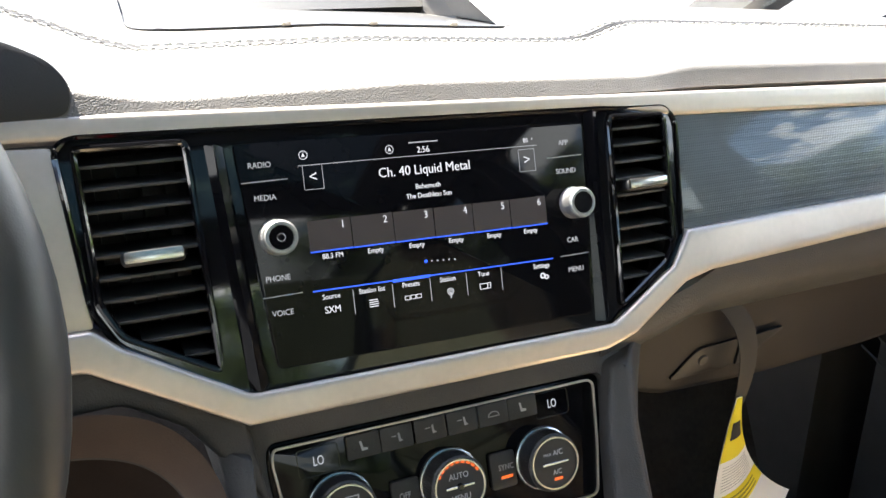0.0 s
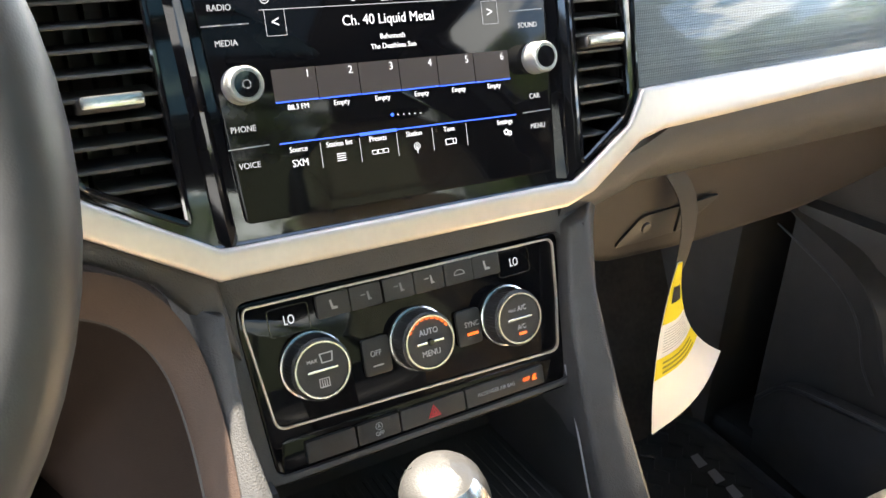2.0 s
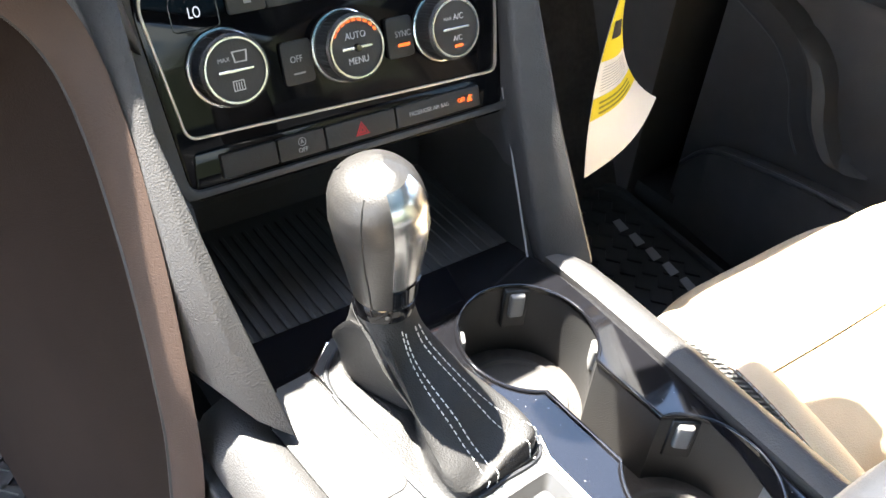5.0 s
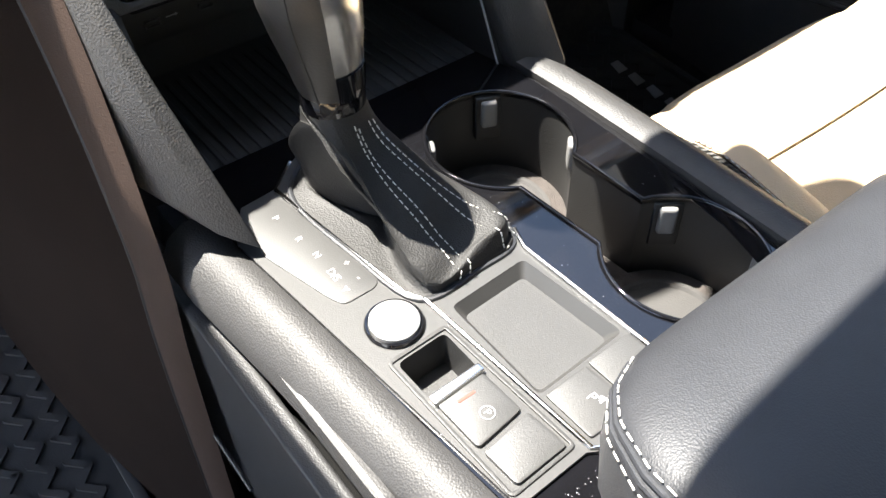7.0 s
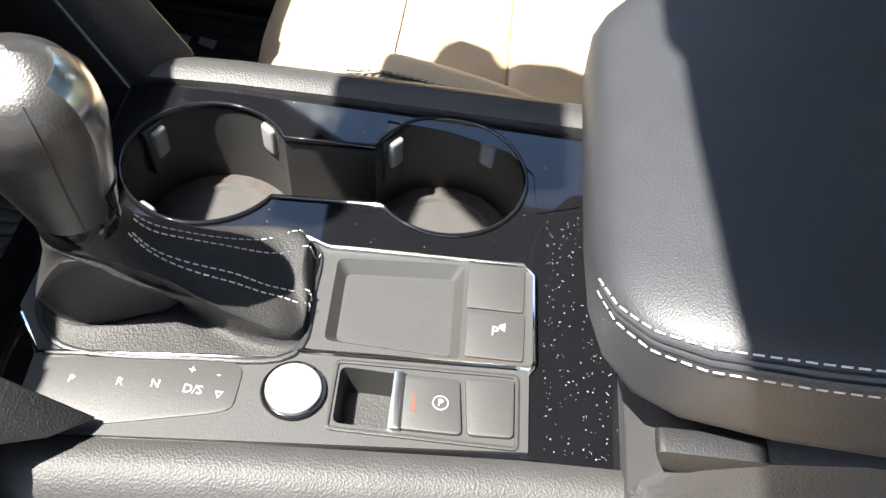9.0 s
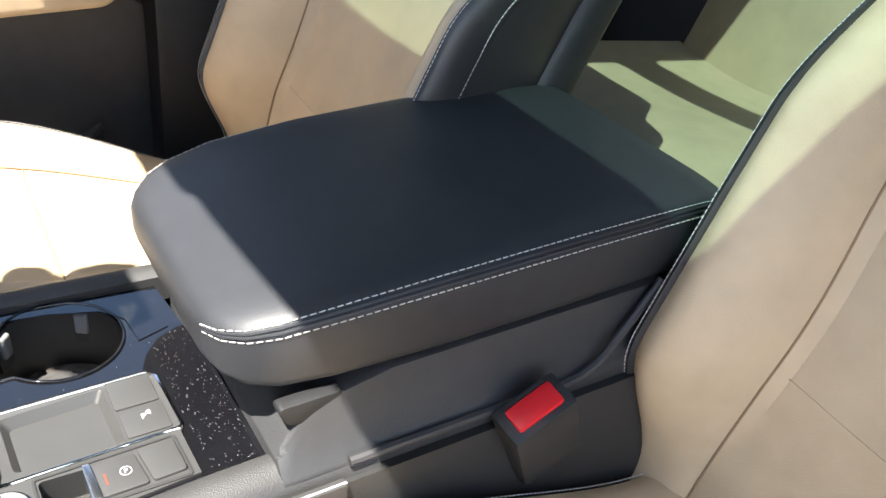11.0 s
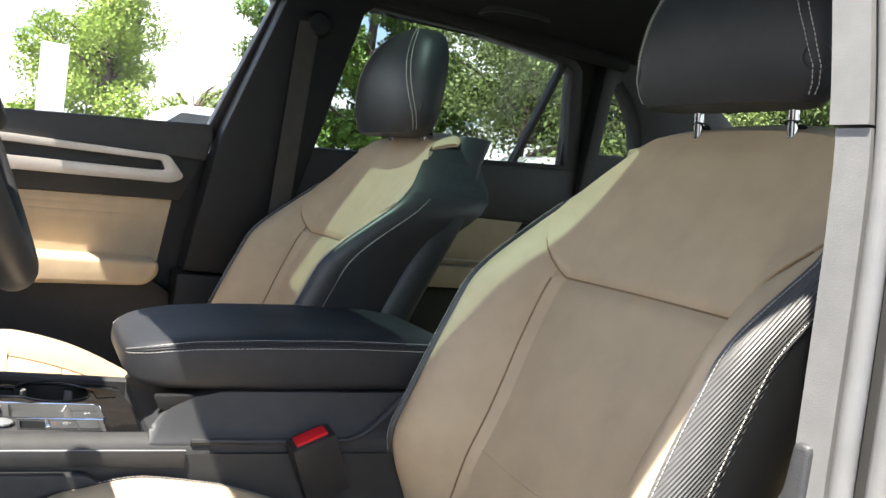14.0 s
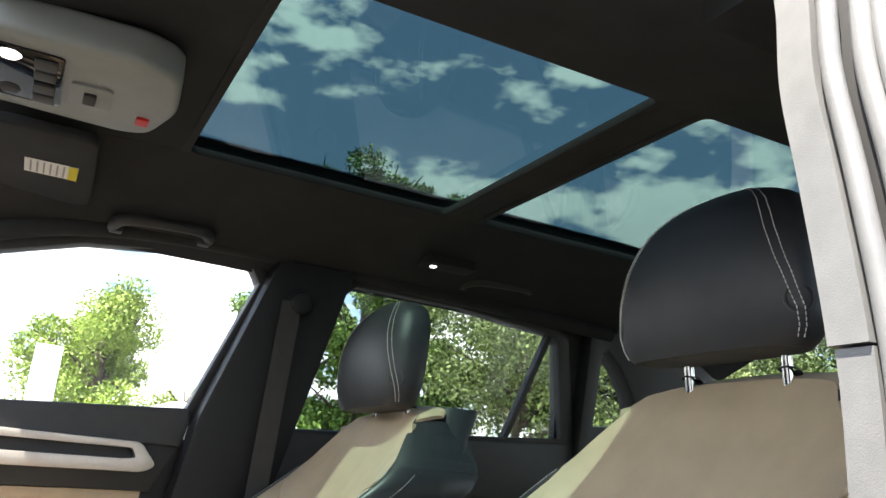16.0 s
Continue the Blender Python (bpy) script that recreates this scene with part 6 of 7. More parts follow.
# gear selector
gear = thing("gear_selector", "black leather gear knob with chrome inlay and stitched boot", "gear selector")
NECK, TOP = Vector((-0.045, 0.213, 0.938)), Vector((-0.057, 0.213, 1.034))


def knob_ring(s):
    c = NECK.lerp(TOP, s)
    prof = ((0.0, 0.0165, 0.0165), (0.08, 0.0185, 0.019), (0.25, 0.0205, 0.022), (0.45, 0.0235, 0.026), (0.65, 0.0255, 0.0295), (0.80, 0.0245, 0.029), (0.90, 0.0205, 0.0245), (0.96, 0.014, 0.017), (1.0, 0.004, 0.005))
    for (s0, a0, b0), (s1, a1, b1) in zip(prof[:-1], prof[1:]):
        if s0 <= s <= s1:
            f = (s - s0) / (s1 - s0)
            a, b = a0 + (a1 - a0) * f, b0 + (b1 - b0) * f
            break
    n = 40
    return [c + Vector((a * math.cos(k * math.tau / n), b * math.sin(k * math.tau / n) - 0.004 * s, 0.004 * math.cos(k * math.tau / n) * s)) for k in range(n)]


part("grip", loft([knob_ring(k / 28) for k in range(29)]), GRIP, gear, "smooth black leather grip")


def inlay(k0, k1, s0, s1, off):
    rings = []
    for q in range(17):
        s = s0 + (s1 - s0) * q / 16
        ring = knob_ring(s)
        c = sum(ring, Vector()) / len(ring)
        rings.append([p + (p - c).normalized() * off for p in ring[k0:k1]])
    bm = loft(rings, closed=False)
    bmesh.ops.solidify(bm, geom=bm.faces[:], thickness=0.001)
    return bm


part("chrome_inlay", inlay(28, 36, 0.24, 0.95, 0.0008), CHROME_SATIN, gear, "satin chrome inlay")
part("inlay_foot", inlay(28, 36, 0.04, 0.235, 0.0006), PIANO, gear, "gloss black foot of the inlay")
for k in (14, 24):
    part("grip_seam", tube([knob_ring(0.03 + 0.90 * q / 20)[k] for q in range(21)], 0.0006, 6), BLACK_PRINT, gear)
part("collar", lathe([(0.0175, -0.012), (0.0185, -0.004), (0.0182, 0.004), (0.017, 0.008)], 36, Matrix.Translation(NECK)), PIANO, gear)
base = [(-0.060, 0.119), (-0.020, 0.116), (0.010, 0.120), (0.014, 0.150), (0.004, 0.195), (-0.014, 0.240), (-0.035, 0.255), (-0.060, 0.248), (-0.074, 0.225), (-0.070, 0.17)]
base = smooth_path([(u, v, 0) for u, v in base], 6, closed=True)
nb = len(base)
cb = Vector((-0.030, 0.185, 0))


def boot_keys(p):
    """Rings of the boot at one base point: foot, hollow, ridge, bend, throat and neck."""
    q = MC @ Vector((p.x, p.y, 0.002))
    a = math.atan2(p.y - cb.y, p.x - cb.x)
    deg = math.degrees(a) % 360
    d = Vector((math.cos(a), math.sin(a), 0.0))
    up = Vector((0, 0, 1))
    t = NECK + Vector((0.0180 * math.cos(a), 0.0180 * math.sin(a), -0.006))
    n = ease(105, 150, deg) * (1 - ease(226, 256, deg))        # driver's side
    y = q.y + (0.205 - q.y) * 0.25
    g = max(0.0, min(1.0, (y - 0.128) / 0.082))
    ridge_pt = Vector((-0.046 - 0.018 * g, y, q.z + 0.013 + 0.048 * g ** 1.3))
    k1 = q - d * (0.002 + 0.031 * n) + up * 0.004
    k2 = (q - d * 0.004 + up * 0.011).lerp(ridge_pt, n)
    k3 = q.lerp(t, 0.50)
    k3.z = q.z + 0.031
    k3 = k3.lerp(ridge_pt.lerp(t, 0.50) + up * 0.002, n)
    k4 = q.lerp(t, 0.86)
    k4.z = q.z + 0.053
    k4 = k4.lerp(ridge_pt.lerp(t, 0.86), n)
    return [q, q.lerp(k1, 0.75) - up * 0.001 * n, k1, k2, k2.lerp(k3, 0.25) + up * 0.002 * n, k3, k4, t]


BOOT_KEYS = [boot_keys(p) for p in base]


def boot_ring(s):
    """Ring of the boot, s = 0 at the base and 1 at the neck, with soft creases."""
    out = []
    for p, ks in zip(base, BOOT_KEYS):
        f = s * 7
        i = min(6, int(f))
        w = f - i
        k0, ka, kb, k3 = ks[max(0, i - 1)], ks[i], ks[i + 1], ks[min(7, i + 2)]
        m = ka + (kb - k0) * 0.5 * w + (k0 * 2 - ka * 5 + kb * 4 - k3) * 0.5 * w * w + ((ka - kb) * 3 + k3 - k0) * 0.5 * w ** 3
        a = math.atan2(p.y - cb.y, p.x - cb.x)
        rear = max(0.0, math.cos(a - radians(285)))
        env = math.sin(math.pi * s)
        m.z += 0.0020 * env * math.sin(19 * s + 3 * math.sin(2.3 * a)) * (0.35 + rear) - 0.0030 * rear * math.exp(-((s - 0.63) / 0.05) ** 2)
        m += Vector((math.cos(a), math.sin(a), 0)) * 0.0016 * env * math.sin(6 * a + 14 * s)
        out.append(m)
    return out


BOOT = [boot_ring(k / 42) for k in range(43)]
BOOT_A = [math.atan2(p.y - cb.y, p.x - cb.x) % math.tau for p in base]


def boot_line(deg, s0, s1, lift=0.0009):
    """A line up the boot at a bearing round its middle."""
    k = min(range(nb), key=lambda i: abs((BOOT_A[i] - radians(deg) + math.pi) % math.tau - math.pi))
    return [BOOT[i][k] + (BOOT[i][k] - NECK.lerp(cb + Vector((0, 0, 0.86)), 1 - i / 42)).normalized() * lift for i in range(int(s0 * 42), int(s1 * 42) + 1)]


part("boot", loft(BOOT, caps=False), BOOT_LEATHER, gear, "soft creased leather boot")
for deg in (264, 272, 296, 305):
    part("boot_stitching", stitches(boot_line(deg, 0.06, 0.97), 0.0044, 0.0029, 0.0004), STITCH, gear)
part("boot_hem", tube([MC @ Vector((p.x, p.y, 0.0025)) for p in base], 0.0018, 8, closed=True), LEATHER_BLACK, gear)

# armrest
arm = thing("armrest", "black leatherette padded armrest lid with pale double stitching", "armrest")
ARM = [  # y, x0, x1, z0, z1
    (-0.017, -0.035, 0.090, 0.930, 0.944), (-0.020, -0.062, 0.112, 0.922, 0.951), (-0.027, -0.080, 0.126, 0.914, 0.957), (-0.040, -0.094, 0.140, 0.908, 0.963), (-0.06, -0.103, 0.150, 0.905, 0.969), (-0.10, -0.109, 0.160, 0.904, 0.976),
    (-0.18, -0.113, 0.168, 0.904, 0.982), (-0.30, -0.115, 0.172, 0.906, 0.986), (-0.42, -0.114, 0.172, 0.908, 0.985), (-0.475, -0.108, 0.166, 0.910, 0.978), (-0.492, -0.090, 0.150, 0.914, 0.965), (-0.498, -0.06, 0.12, 0.92, 0.95)]


def arm_ring(y, x0, x1, z0, z1):
    n = 48
    out = []
    cx, cz, hx, hz = (x0 + x1) / 2, (z0 + z1) / 2, (x1 - x0) / 2, (z1 - z0) / 2
    for k in range(n):
        a = k * math.tau / n
        c, s = math.cos(a), math.sin(a)
        out.append((cx + hx * math.copysign(abs(c) ** 0.22, c), y, cz + hz * math.copysign(abs(s) ** (0.42 if s > 0 else 0.3), s)))
    return out


def arm_sec(y):
    for a, b in zip(ARM[:-1], ARM[1:]):
        if b[0] <= y <= a[0]:
            f = (y - a[0]) / (b[0] - a[0])
            return [y] + [p + (q - p) * f for p, q in zip(a[1:], b[1:])]


ys = [-0.017, -0.020, -0.027, -0.033, -0.040, -0.050, -0.06, -0.08, -0.10, -0.14, -0.18, -0.24, -0.30, -0.36, -0.42, -0.45, -0.475, -0.485, -0.492, -0.498]
part("pad", loft([arm_ring(*arm_sec(y)) for y in ys]), LEATHER_BLACK, arm, "black padded lid")


def arm_line(k, lift=0.0012, y1=-0.47, y0=-0.021):
    out = []
    for q in range(60):
        y = y0 + (y1 - y0) * (q / 59) ** 1.3
        ring = arm_ring(*arm_sec(y))
        cx = sum(p[0] for p in ring) / len(ring)
        cz = sum(p[2] for p in ring) / len(ring)
        p = Vector(ring[k])
        out.append(p + Vector((p.x - cx, 0, (p.z - cz) * 2)).normalized() * lift)
    return out


for k in (19, 22):
    part("stitching", stitches(arm_line(k), 0.0062, 0.0042, 0.00042), STITCH, arm)
for k in (20, 21):
    part("seam", tube(arm_line(k, 0.0004), 0.0012, 6), LEATHER_BLACK, arm)
part("stitching", stitches(arm_line(4), 0.0062, 0.0044, 0.0005), STITCH, arm)
part("latch", prism(rounded([(-0.052, 0.902), (-0.060, 0.884), (-0.078, 0.882), (-0.105, 0.902)], 0.006), -0.006, 0.006, 0.002, 2, side_frame(-0.106)), PILLAR_BLACK, arm, "black textured lid latch")

# belt buckle of the driver
bk = thing("belt_buckle", "black seat belt buckle with red release button", "seat belt")
MB = Matrix.Translation((-0.151, -0.25, 0.854)) @ Matrix.Rotation(radians(-24), 4, "X") @ Matrix.Rotation(radians(-10), 4, "Y")
part("body", box(-0.018, 0.018, -0.031, 0.031, -0.085, 0.006, 0.006, 2, MB), PLASTIC_DARK, bk)
part("release", box(-0.011, 0.0105, -0.022, 0.022, 0.000, 0.010, 0.003, 2, MB), RED, bk, "red release button")
part("slot", box(0.0112, 0.0150, -0.020, 0.020, 0.002, 0.0072, 0.0005, 1, MB), BLACK_PRINT, bk)
part("stalk", box(-0.006, 0.006, -0.018, 0.018, -0.20, -0.05, 0.003, 2, MB), RUBBER, bk)

# floor mats and pedal
def floor_mat(x0, x1, y0, y1, z, tilt, label):
    m = thing("floor_mat", label, "floor mat", "rubber floor mats")
    M = Matrix.Translation(((x0 + x1) / 2, (y0 + y1) / 2, z)) @ Matrix.Rotation(radians(tilt), 4, "X")
    w, l = (x1 - x0) / 2, (y1 - y0) / 2
    part("base", prism(rounded(rect(-w, w, -l, l), 0.05), 0, 0.006, 0.002, 2, M), RUBBER, m)
    o = rounded(rect(-w, w, -l, l), 0.05)
    part("lip", ring_prism(o, inset(o, 0.012), 0.005, 0.016, 0.003, M), RUBBER, m)
    ribs = []
    n = 0
    for i in range(int(2 * w / 0.030) - 1):
        for j in range(int(2 * l / 0.016) - 2):
            u, v = -w + 0.03 + i * 0.030, -l + 0.028 + j * 0.016
            ribs.append(box(-0.0135, 0.0135, -0.0035, 0.0035, 0.006, 0.0095, 0, 1, M @ Matrix.Translation((u, v, 0)) @ Matrix.Rotation(radians(45 if (i + j) % 2 else -45), 4, "Z")))
    part("tread", join(*ribs), RUBBER, m, "raised herringbone tread")["kind"] = "stuff"
    return m, M


pm, MPM = floor_mat(0.24, 0.70, 0.10, 0.66, 0.470, 5, "black rubber floor mat with herringbone tread and grey mark")
for k in range(5):
    part("mark", prism([(-0.010, -0.012), (0.008, -0.012), (0.011, 0.012), (-0.004, 0.012)], 0.0098, 0.0108, 0, 1, MPM @ Matrix.Translation((0.160, 0.185 - 0.036 * k, 0))), GREY_PRINT, pm, "plain grey bar")
dm, MDM = floor_mat(-0.62, -0.22, 0.10, 0.66, 0.470, 5, "black rubber floor mat in the driver footwell")
pe = thing("pedal", "black ribbed brake pedal in the driver footwell", "pedal")
part("pad", box(-0.055, 0.055, -0.03, 0.03, -0.006, 0.006, 0.005, 2, Matrix.Translation((-0.36, 0.56, 0.66)) @ Matrix.Rotation(radians(60), 4, "X")), RUBBER, pe)
part("arm", tube([(-0.36, 0.58, 0.66), (-0.36, 0.66, 0.80), (-0.36, 0.66, 0.95)], 0.01), PLASTIC_DARK, pe)

# ---- seats ----


def back_y(z):
    """Front of the backrest down its middle."""
    pts = ((0.66, -0.400), (0.715, -0.420), (0.85, -0.462), (1.00, -0.523), (1.10, -0.568), (1.20, -0.616), (1.30, -0.672), (1.36, -0.71))
    for (a, ya), (b, yb) in zip(pts[:-1], pts[1:]):
        if z <= b:
            return ya + (yb - ya) * (z - a) / (b - a)
    return pts[-1][1]


def half_w(z):
    return 0.172 - 0.014 * math.sin(math.pi * ease(0.7, 1.1, z))


def bolster(x, z):
    a = abs(x)
    h = 0.090 * ease(0.70, 0.88, z) * (1 - ease(1.07, 1.24, z)) + 0.010
    w = half_w(min(z, 1.1))
    return h * math.sin(math.pi / 2 * min(1, max(0, a - w + 0.01) / 0.078))


def back_front(x, z):
    return back_y(z) + bolster(x, z) - 0.010 * math.cos(min(1, abs(x) / 0.17) * math.pi / 2) - 0.25 * max(0, z - 1.29) ** 1.0 * 0.6


EDGE_X = 0.240


def edge_x(z):
    return EDGE_X + 0.002 * ease(0.95, 1.17, z) - 0.104 * ease(1.17, 1.36, z)


def side_pt(sgn, t, z, bulge=0.026):
    """Round the side of the backrest: t = 0 at the front piping, 1 at the back."""
    e = edge_x(z)
    y = back_front(e, z)
    k = 1 - 0.75 * ease(1.19, 1.315, z)
    if t < 0.35:
        a = t / 0.35 * math.pi / 2
        return Vector((sgn * (e + bulge * k * math.sin(a)), y - 0.040 * (1 - math.cos(a)), z))
    f = (t - 0.35) / 0.65
    return Vector((sgn * (e + bulge * k - 0.02 * f * f), y - 0.040 - 0.13 * (0.4 + 0.6 * k) * f, z))


def crease(d, r=0.006, depth=0.0075):
    return -depth * math.exp(-(d / r) ** 2)


def patch(f, nu, nv, seam=(1, 1, 1, 1), size=(0.3, 0.4)):
    """A padded panel, drawn in along its seams."""
    def g(u, v):
        d = 9.0
        if seam[0]:
            d = min(d, u * size[0])
        if seam[1]:
            d = min(d, (1 - u) * size[0])
        if seam[2]:
            d = min(d, v * size[1])
        if seam[3]:
            d = min(d, (1 - v) * size[1])
        p = Vector(f(u, v))
        return p, crease(d)
    return lambda u, v: g(u, v)[0] + Vector((0, g(u, v)[1], 0))


def top_z(x):
    a = abs(x)
    return 1.328 - 0.012 * (a / 0.15) ** 2 - 0.10 * ease(0.13, 0.25, a) ** 1.5


def seam_z(x):
    a = abs(x)
    return 1.102 if a < 0.163 else 1.102 + (a - 0.163) * 1.35


def HEAD_W(f):
    pts = ((0.0, 0.135), (0.05, 0.152), (0.14, 0.161), (0.30, 0.160), (0.48, 0.153), (0.63, 0.142), (0.76, 0.124), (0.87, 0.096), (0.95, 0.062), (1.0, 0.02))
    for (a, wa), (b, wb) in zip(pts[:-1], pts[1:]):
        if f <= b:
            t = (f - a) / (b - a)
            return wa + (wb - wa) * t
    return pts[-1][1]


def build_seat(label, at, rise=0.0, taper=0.0, corner=0.035, outer=-1):
    s = thing("front_seat", label, "seat", "front seats", at=at)
    # backrest
    part("back_panel", sheet(patch(lambda u, v: ((2 * u - 1) * half_w(0.69 + 0.412 * v), back_front((2 * u - 1) * half_w(0.69 + 0.412 * v), 0.69 + 0.412 * v), 0.69 + 0.412 * v), 30, 40), 30, 44, 0.01, (0, 1, 0)), LEATHER_BEIGE, s)
    part("back_seam", tube([(-0.150 + 0.30 * k / 40, back_front(-0.150 + 0.30 * k / 40, 0.86 - 0.012 * math.sin(k / 40 * math.pi)) + 0.0002, 0.86 - 0.012 * math.sin(k / 40 * math.pi)) for k in range(41)], 0.0008, 6), LEATHER_BEIGE, s)

    def upper(u, v):
        x = (2 * u - 1) * 0.238
        z = seam_z(x) + (top_z(x) - seam_z(x)) * v
        x2 = math.copysign(min(abs(x), edge_x(z)), x)
        return (x2, back_front(x2, z), z)
    part("shoulder_panel", sheet(patch(upper, 1, 1, (1, 1, 1, 0), (0.476, 0.22)), 48, 26, 0.01, (0, 1, 0)), LEATHER_BEIGE, s)
    part("top_roll", sheet(lambda u, v: ((2 * u - 1) * 0.168 * (1 - 0.02 * v), back_front((2 * u - 1) * 0.168, top_z((2 * u - 1) * 0.168)) - 0.002 - 0.055 * math.sin(v * math.pi / 2), top_z((2 * u - 1) * 0.168) + 0.014 * math.sin(v * math.pi * 0.75)), 40, 8, 0.008), LEATHER_BEIGE, s)
    for sg in (-1, 1):
        def bol(u, v):
            zt = seam_z(half_w(1.1) + (0.238 - half_w(1.1)) * u)
            z = 0.675 + (zt - 0.675) * v
            w = half_w(min(z, 1.1))
            x = w + (edge_x(z) - w) * u
            return (sg * x, back_front(x, z), z)
        part("bolster", sheet(patch(bol, 1, 1, (1, 1, 0, 1), (0.06, 0.45)), 12, 40, 0.01, (0, 1, 0)), LEATHER_BEIGE, s)
        bulge = 0.026 if sg == outer else 0.014
        part("side_strip", sheet(lambda u, v: side_pt(sg, 0.02 + 0.40 * u, 0.66 + 0.56 * v, bulge), 8, 40, 0.006, (sg, 0, 0)), CARBON if sg == outer else SEAT_SIDE, s, "black carbon-look strip" if sg == outer else "smooth black strip")
        part("side_panel", sheet(lambda u, v: side_pt(sg, 0.42 + 0.62 * u, 0.62 + 0.66 * v, bulge), 8, 30, 0.006, (sg, 0, 0)), SEAT_SIDE, s, "smooth black side panel")
        part("side_strip_top", sheet(lambda u, v: side_pt(sg, 0.02 + (0.98 - 0.45 * v * v) * u, 1.22 + 0.085 * v, bulge), 8, 14, 0.006, (sg, 0, 0)), LEATHER_BLACK, s)
        for t in (0.05, 0.38):
            part("back_stitching", stitches([side_pt(sg, t, 0.68 + 0.53 * k / 60, bulge) + Vector((sg * 0.0012, 0.0010, 0)) for k in range(61)], 0.0052, 0.0037, 0.0005), STITCH, s)
    part("padding", sheet(lambda u, v: ((2 * u - 1) * min(0.21, edge_x(0.70 + 0.56 * v) - 0.03), back_front((2 * u - 1) * 0.20, 0.70 + 0.56 * v) - 0.013, 0.70 + 0.56 * v), 20, 30, 0.01, (0, 1, 0)), LEATHER_BEIGE, s)
    seams = [[(sg * half_w(0.70 + 0.40 * k / 30), back_front(half_w(0.70 + 0.40 * k / 30), 0.70 + 0.40 * k / 30) - 0.0062, 0.70 + 0.40 * k / 30) for k in range(31)] for sg in (-1, 1)]
    seams.append([(-0.226 + 0.452 * k / 50, back_front(-0.226 + 0.452 * k / 50, seam_z(-0.226 + 0.452 * k / 50)) - 0.0062, seam_z(-0.226 + 0.452 * k / 50)) for k in range(51)])
    for line in seams:
        part("back_seam", tube(line, 0.0013, 6), BEIGE_SEAM, s)
    rings = []
    for k in range(15):
        z = 0.60 + 0.735 * k / 14
        e = (edge_x(min(z, 1.32)) + 0.004) * (1 - 0.10 * ease(1.22, 1.335, z))
        y = back_y(z) - 0.055
        rings.append([(e * math.copysign(abs(math.cos(a)) ** 0.45, math.cos(a)), y - 0.035 + 0.05 * math.copysign(abs(math.sin(a)) ** 0.5, math.sin(a)), z) for a in (q * math.tau / 36 for q in range(36))])
    part("back_shell", loft(rings), LEATHER_BLACK, s)
    # headrest
    hr = []
    for k in range(29):
        f = k / 28
        z = 1.350 + 0.214 * (1 - (1 - f) ** 1.25)
        w = HEAD_W(f)
        d = 0.054 * (math.sin(math.pi * (0.14 + 0.82 * f)) ** 0.5)
        cy = -0.664 - 0.035 * f + 0.012 * math.sin(math.pi * f)
        hr.append([(w * math.copysign(abs(math.cos(a)) ** 0.72, math.cos(a)), cy + d * math.copysign(abs(math.sin(a)) ** 0.75, math.sin(a)), z) for a in (q * math.tau / 48 for q in range(48))])
    head = part("headrest", loft(hr), LEATHER_BLACK, s, "black leatherette headrest")
    for sg in (-1, 1):
        for da in (0.0, 0.13):
            line = []
            for k, r in enumerate(hr[1:-1]):
                a = 0.95 - 0.62 * (1 - (k + 1) / 28) ** 2.2 - da
                kk = a / math.tau * 48
                i = int(kk)
                p = Vector(r[i]).lerp(Vector(r[i + 1]), kk - i)
                line.append(Vector((sg * (p.x + 0.0010), p.y + 0.0012, p.z)))
            part("headrest_stitching", stitches(line, 0.006, 0.0042, 0.0006), STITCH, head)
        part("headrest_button", lathe([(0, 0.003), (0.011, 0.003), (0.0125, 0.0018), (0.014, 0.0032), (0.016, 0.0025), (0.017, -0.002)], 24, Matrix.Translation((sg * 0.1465, -0.6405, 1.398)) @ Vector((sg * 0.6, 0.8, -0.05)).to_track_quat("Z", "Y").to_matrix().to_4x4()), PLASTIC_DARK, head)
        part("headrest_post", tube([(sg * 0.079, -0.700, 1.315), (sg * 0.079, -0.690, 1.390)], 0.0065, 14), CHROME, s, "chrome headrest post")
        part("post_collar", lathe([(0.0068, 0.004), (0.012, 0.003), (0.014, 0)], 20, Matrix.Translation((sg * 0.079, -0.702, 1.333)) @ Matrix.Rotation(radians(12), 4, "X")), PLASTIC_DARK, s)

    # cushion
    def wide(y):
        return 1 - taper / 0.213 * ease(-0.45, -0.08, y)

    def cush_z(x, y):
        a = abs(x)
        z = 0.698 + (0.079 + rise) * ease(-0.50, 0.02, y)
        z += (0.012 + 0.040 * ease(-0.42, -0.12, y)) * math.sin(math.pi / 2 * min(1, max(0, a - 0.145) / 0.075)) * (1 - 0.35 * ease(-0.05, 0.06, y))
        z -= 0.006 * math.cos(min(1, a / 0.16) * math.pi / 2) + 0.010 * max(0.0, (a - 0.155) / 0.058) ** 4
        return z

    def on(x, y, dx=0.0, dz=0.0):
        return Vector((x * wide(y) + dx, y, cush_z(x, y) + dz))

    def cush_patch(x0, x1, y0, y1, seam, sg=1):
        """Padded panel of the cushion between two widths and two lengths, drawn in along its seams."""
        def g(u, v):
            x, y = x0 + (x1 - x0) * u, y0 + (y1 - y0) * v
            d = 9.0
            for has, dist in zip(seam, (u * (x1 - x0), (1 - u) * (x1 - x0), v * (y1 - y0), (1 - v) * (y1 - y0))):
                if has:
                    d = min(d, dist)
            return on(sg * x, y, 0, crease(d, 0.007, 0.008))
        return g
    part("seat_panel", sheet(cush_patch(-0.155, 0.155, -0.375, -0.13, (1, 1, 1, 1)), 30, 28, 0.01), LEATHER_BEIGE, s)
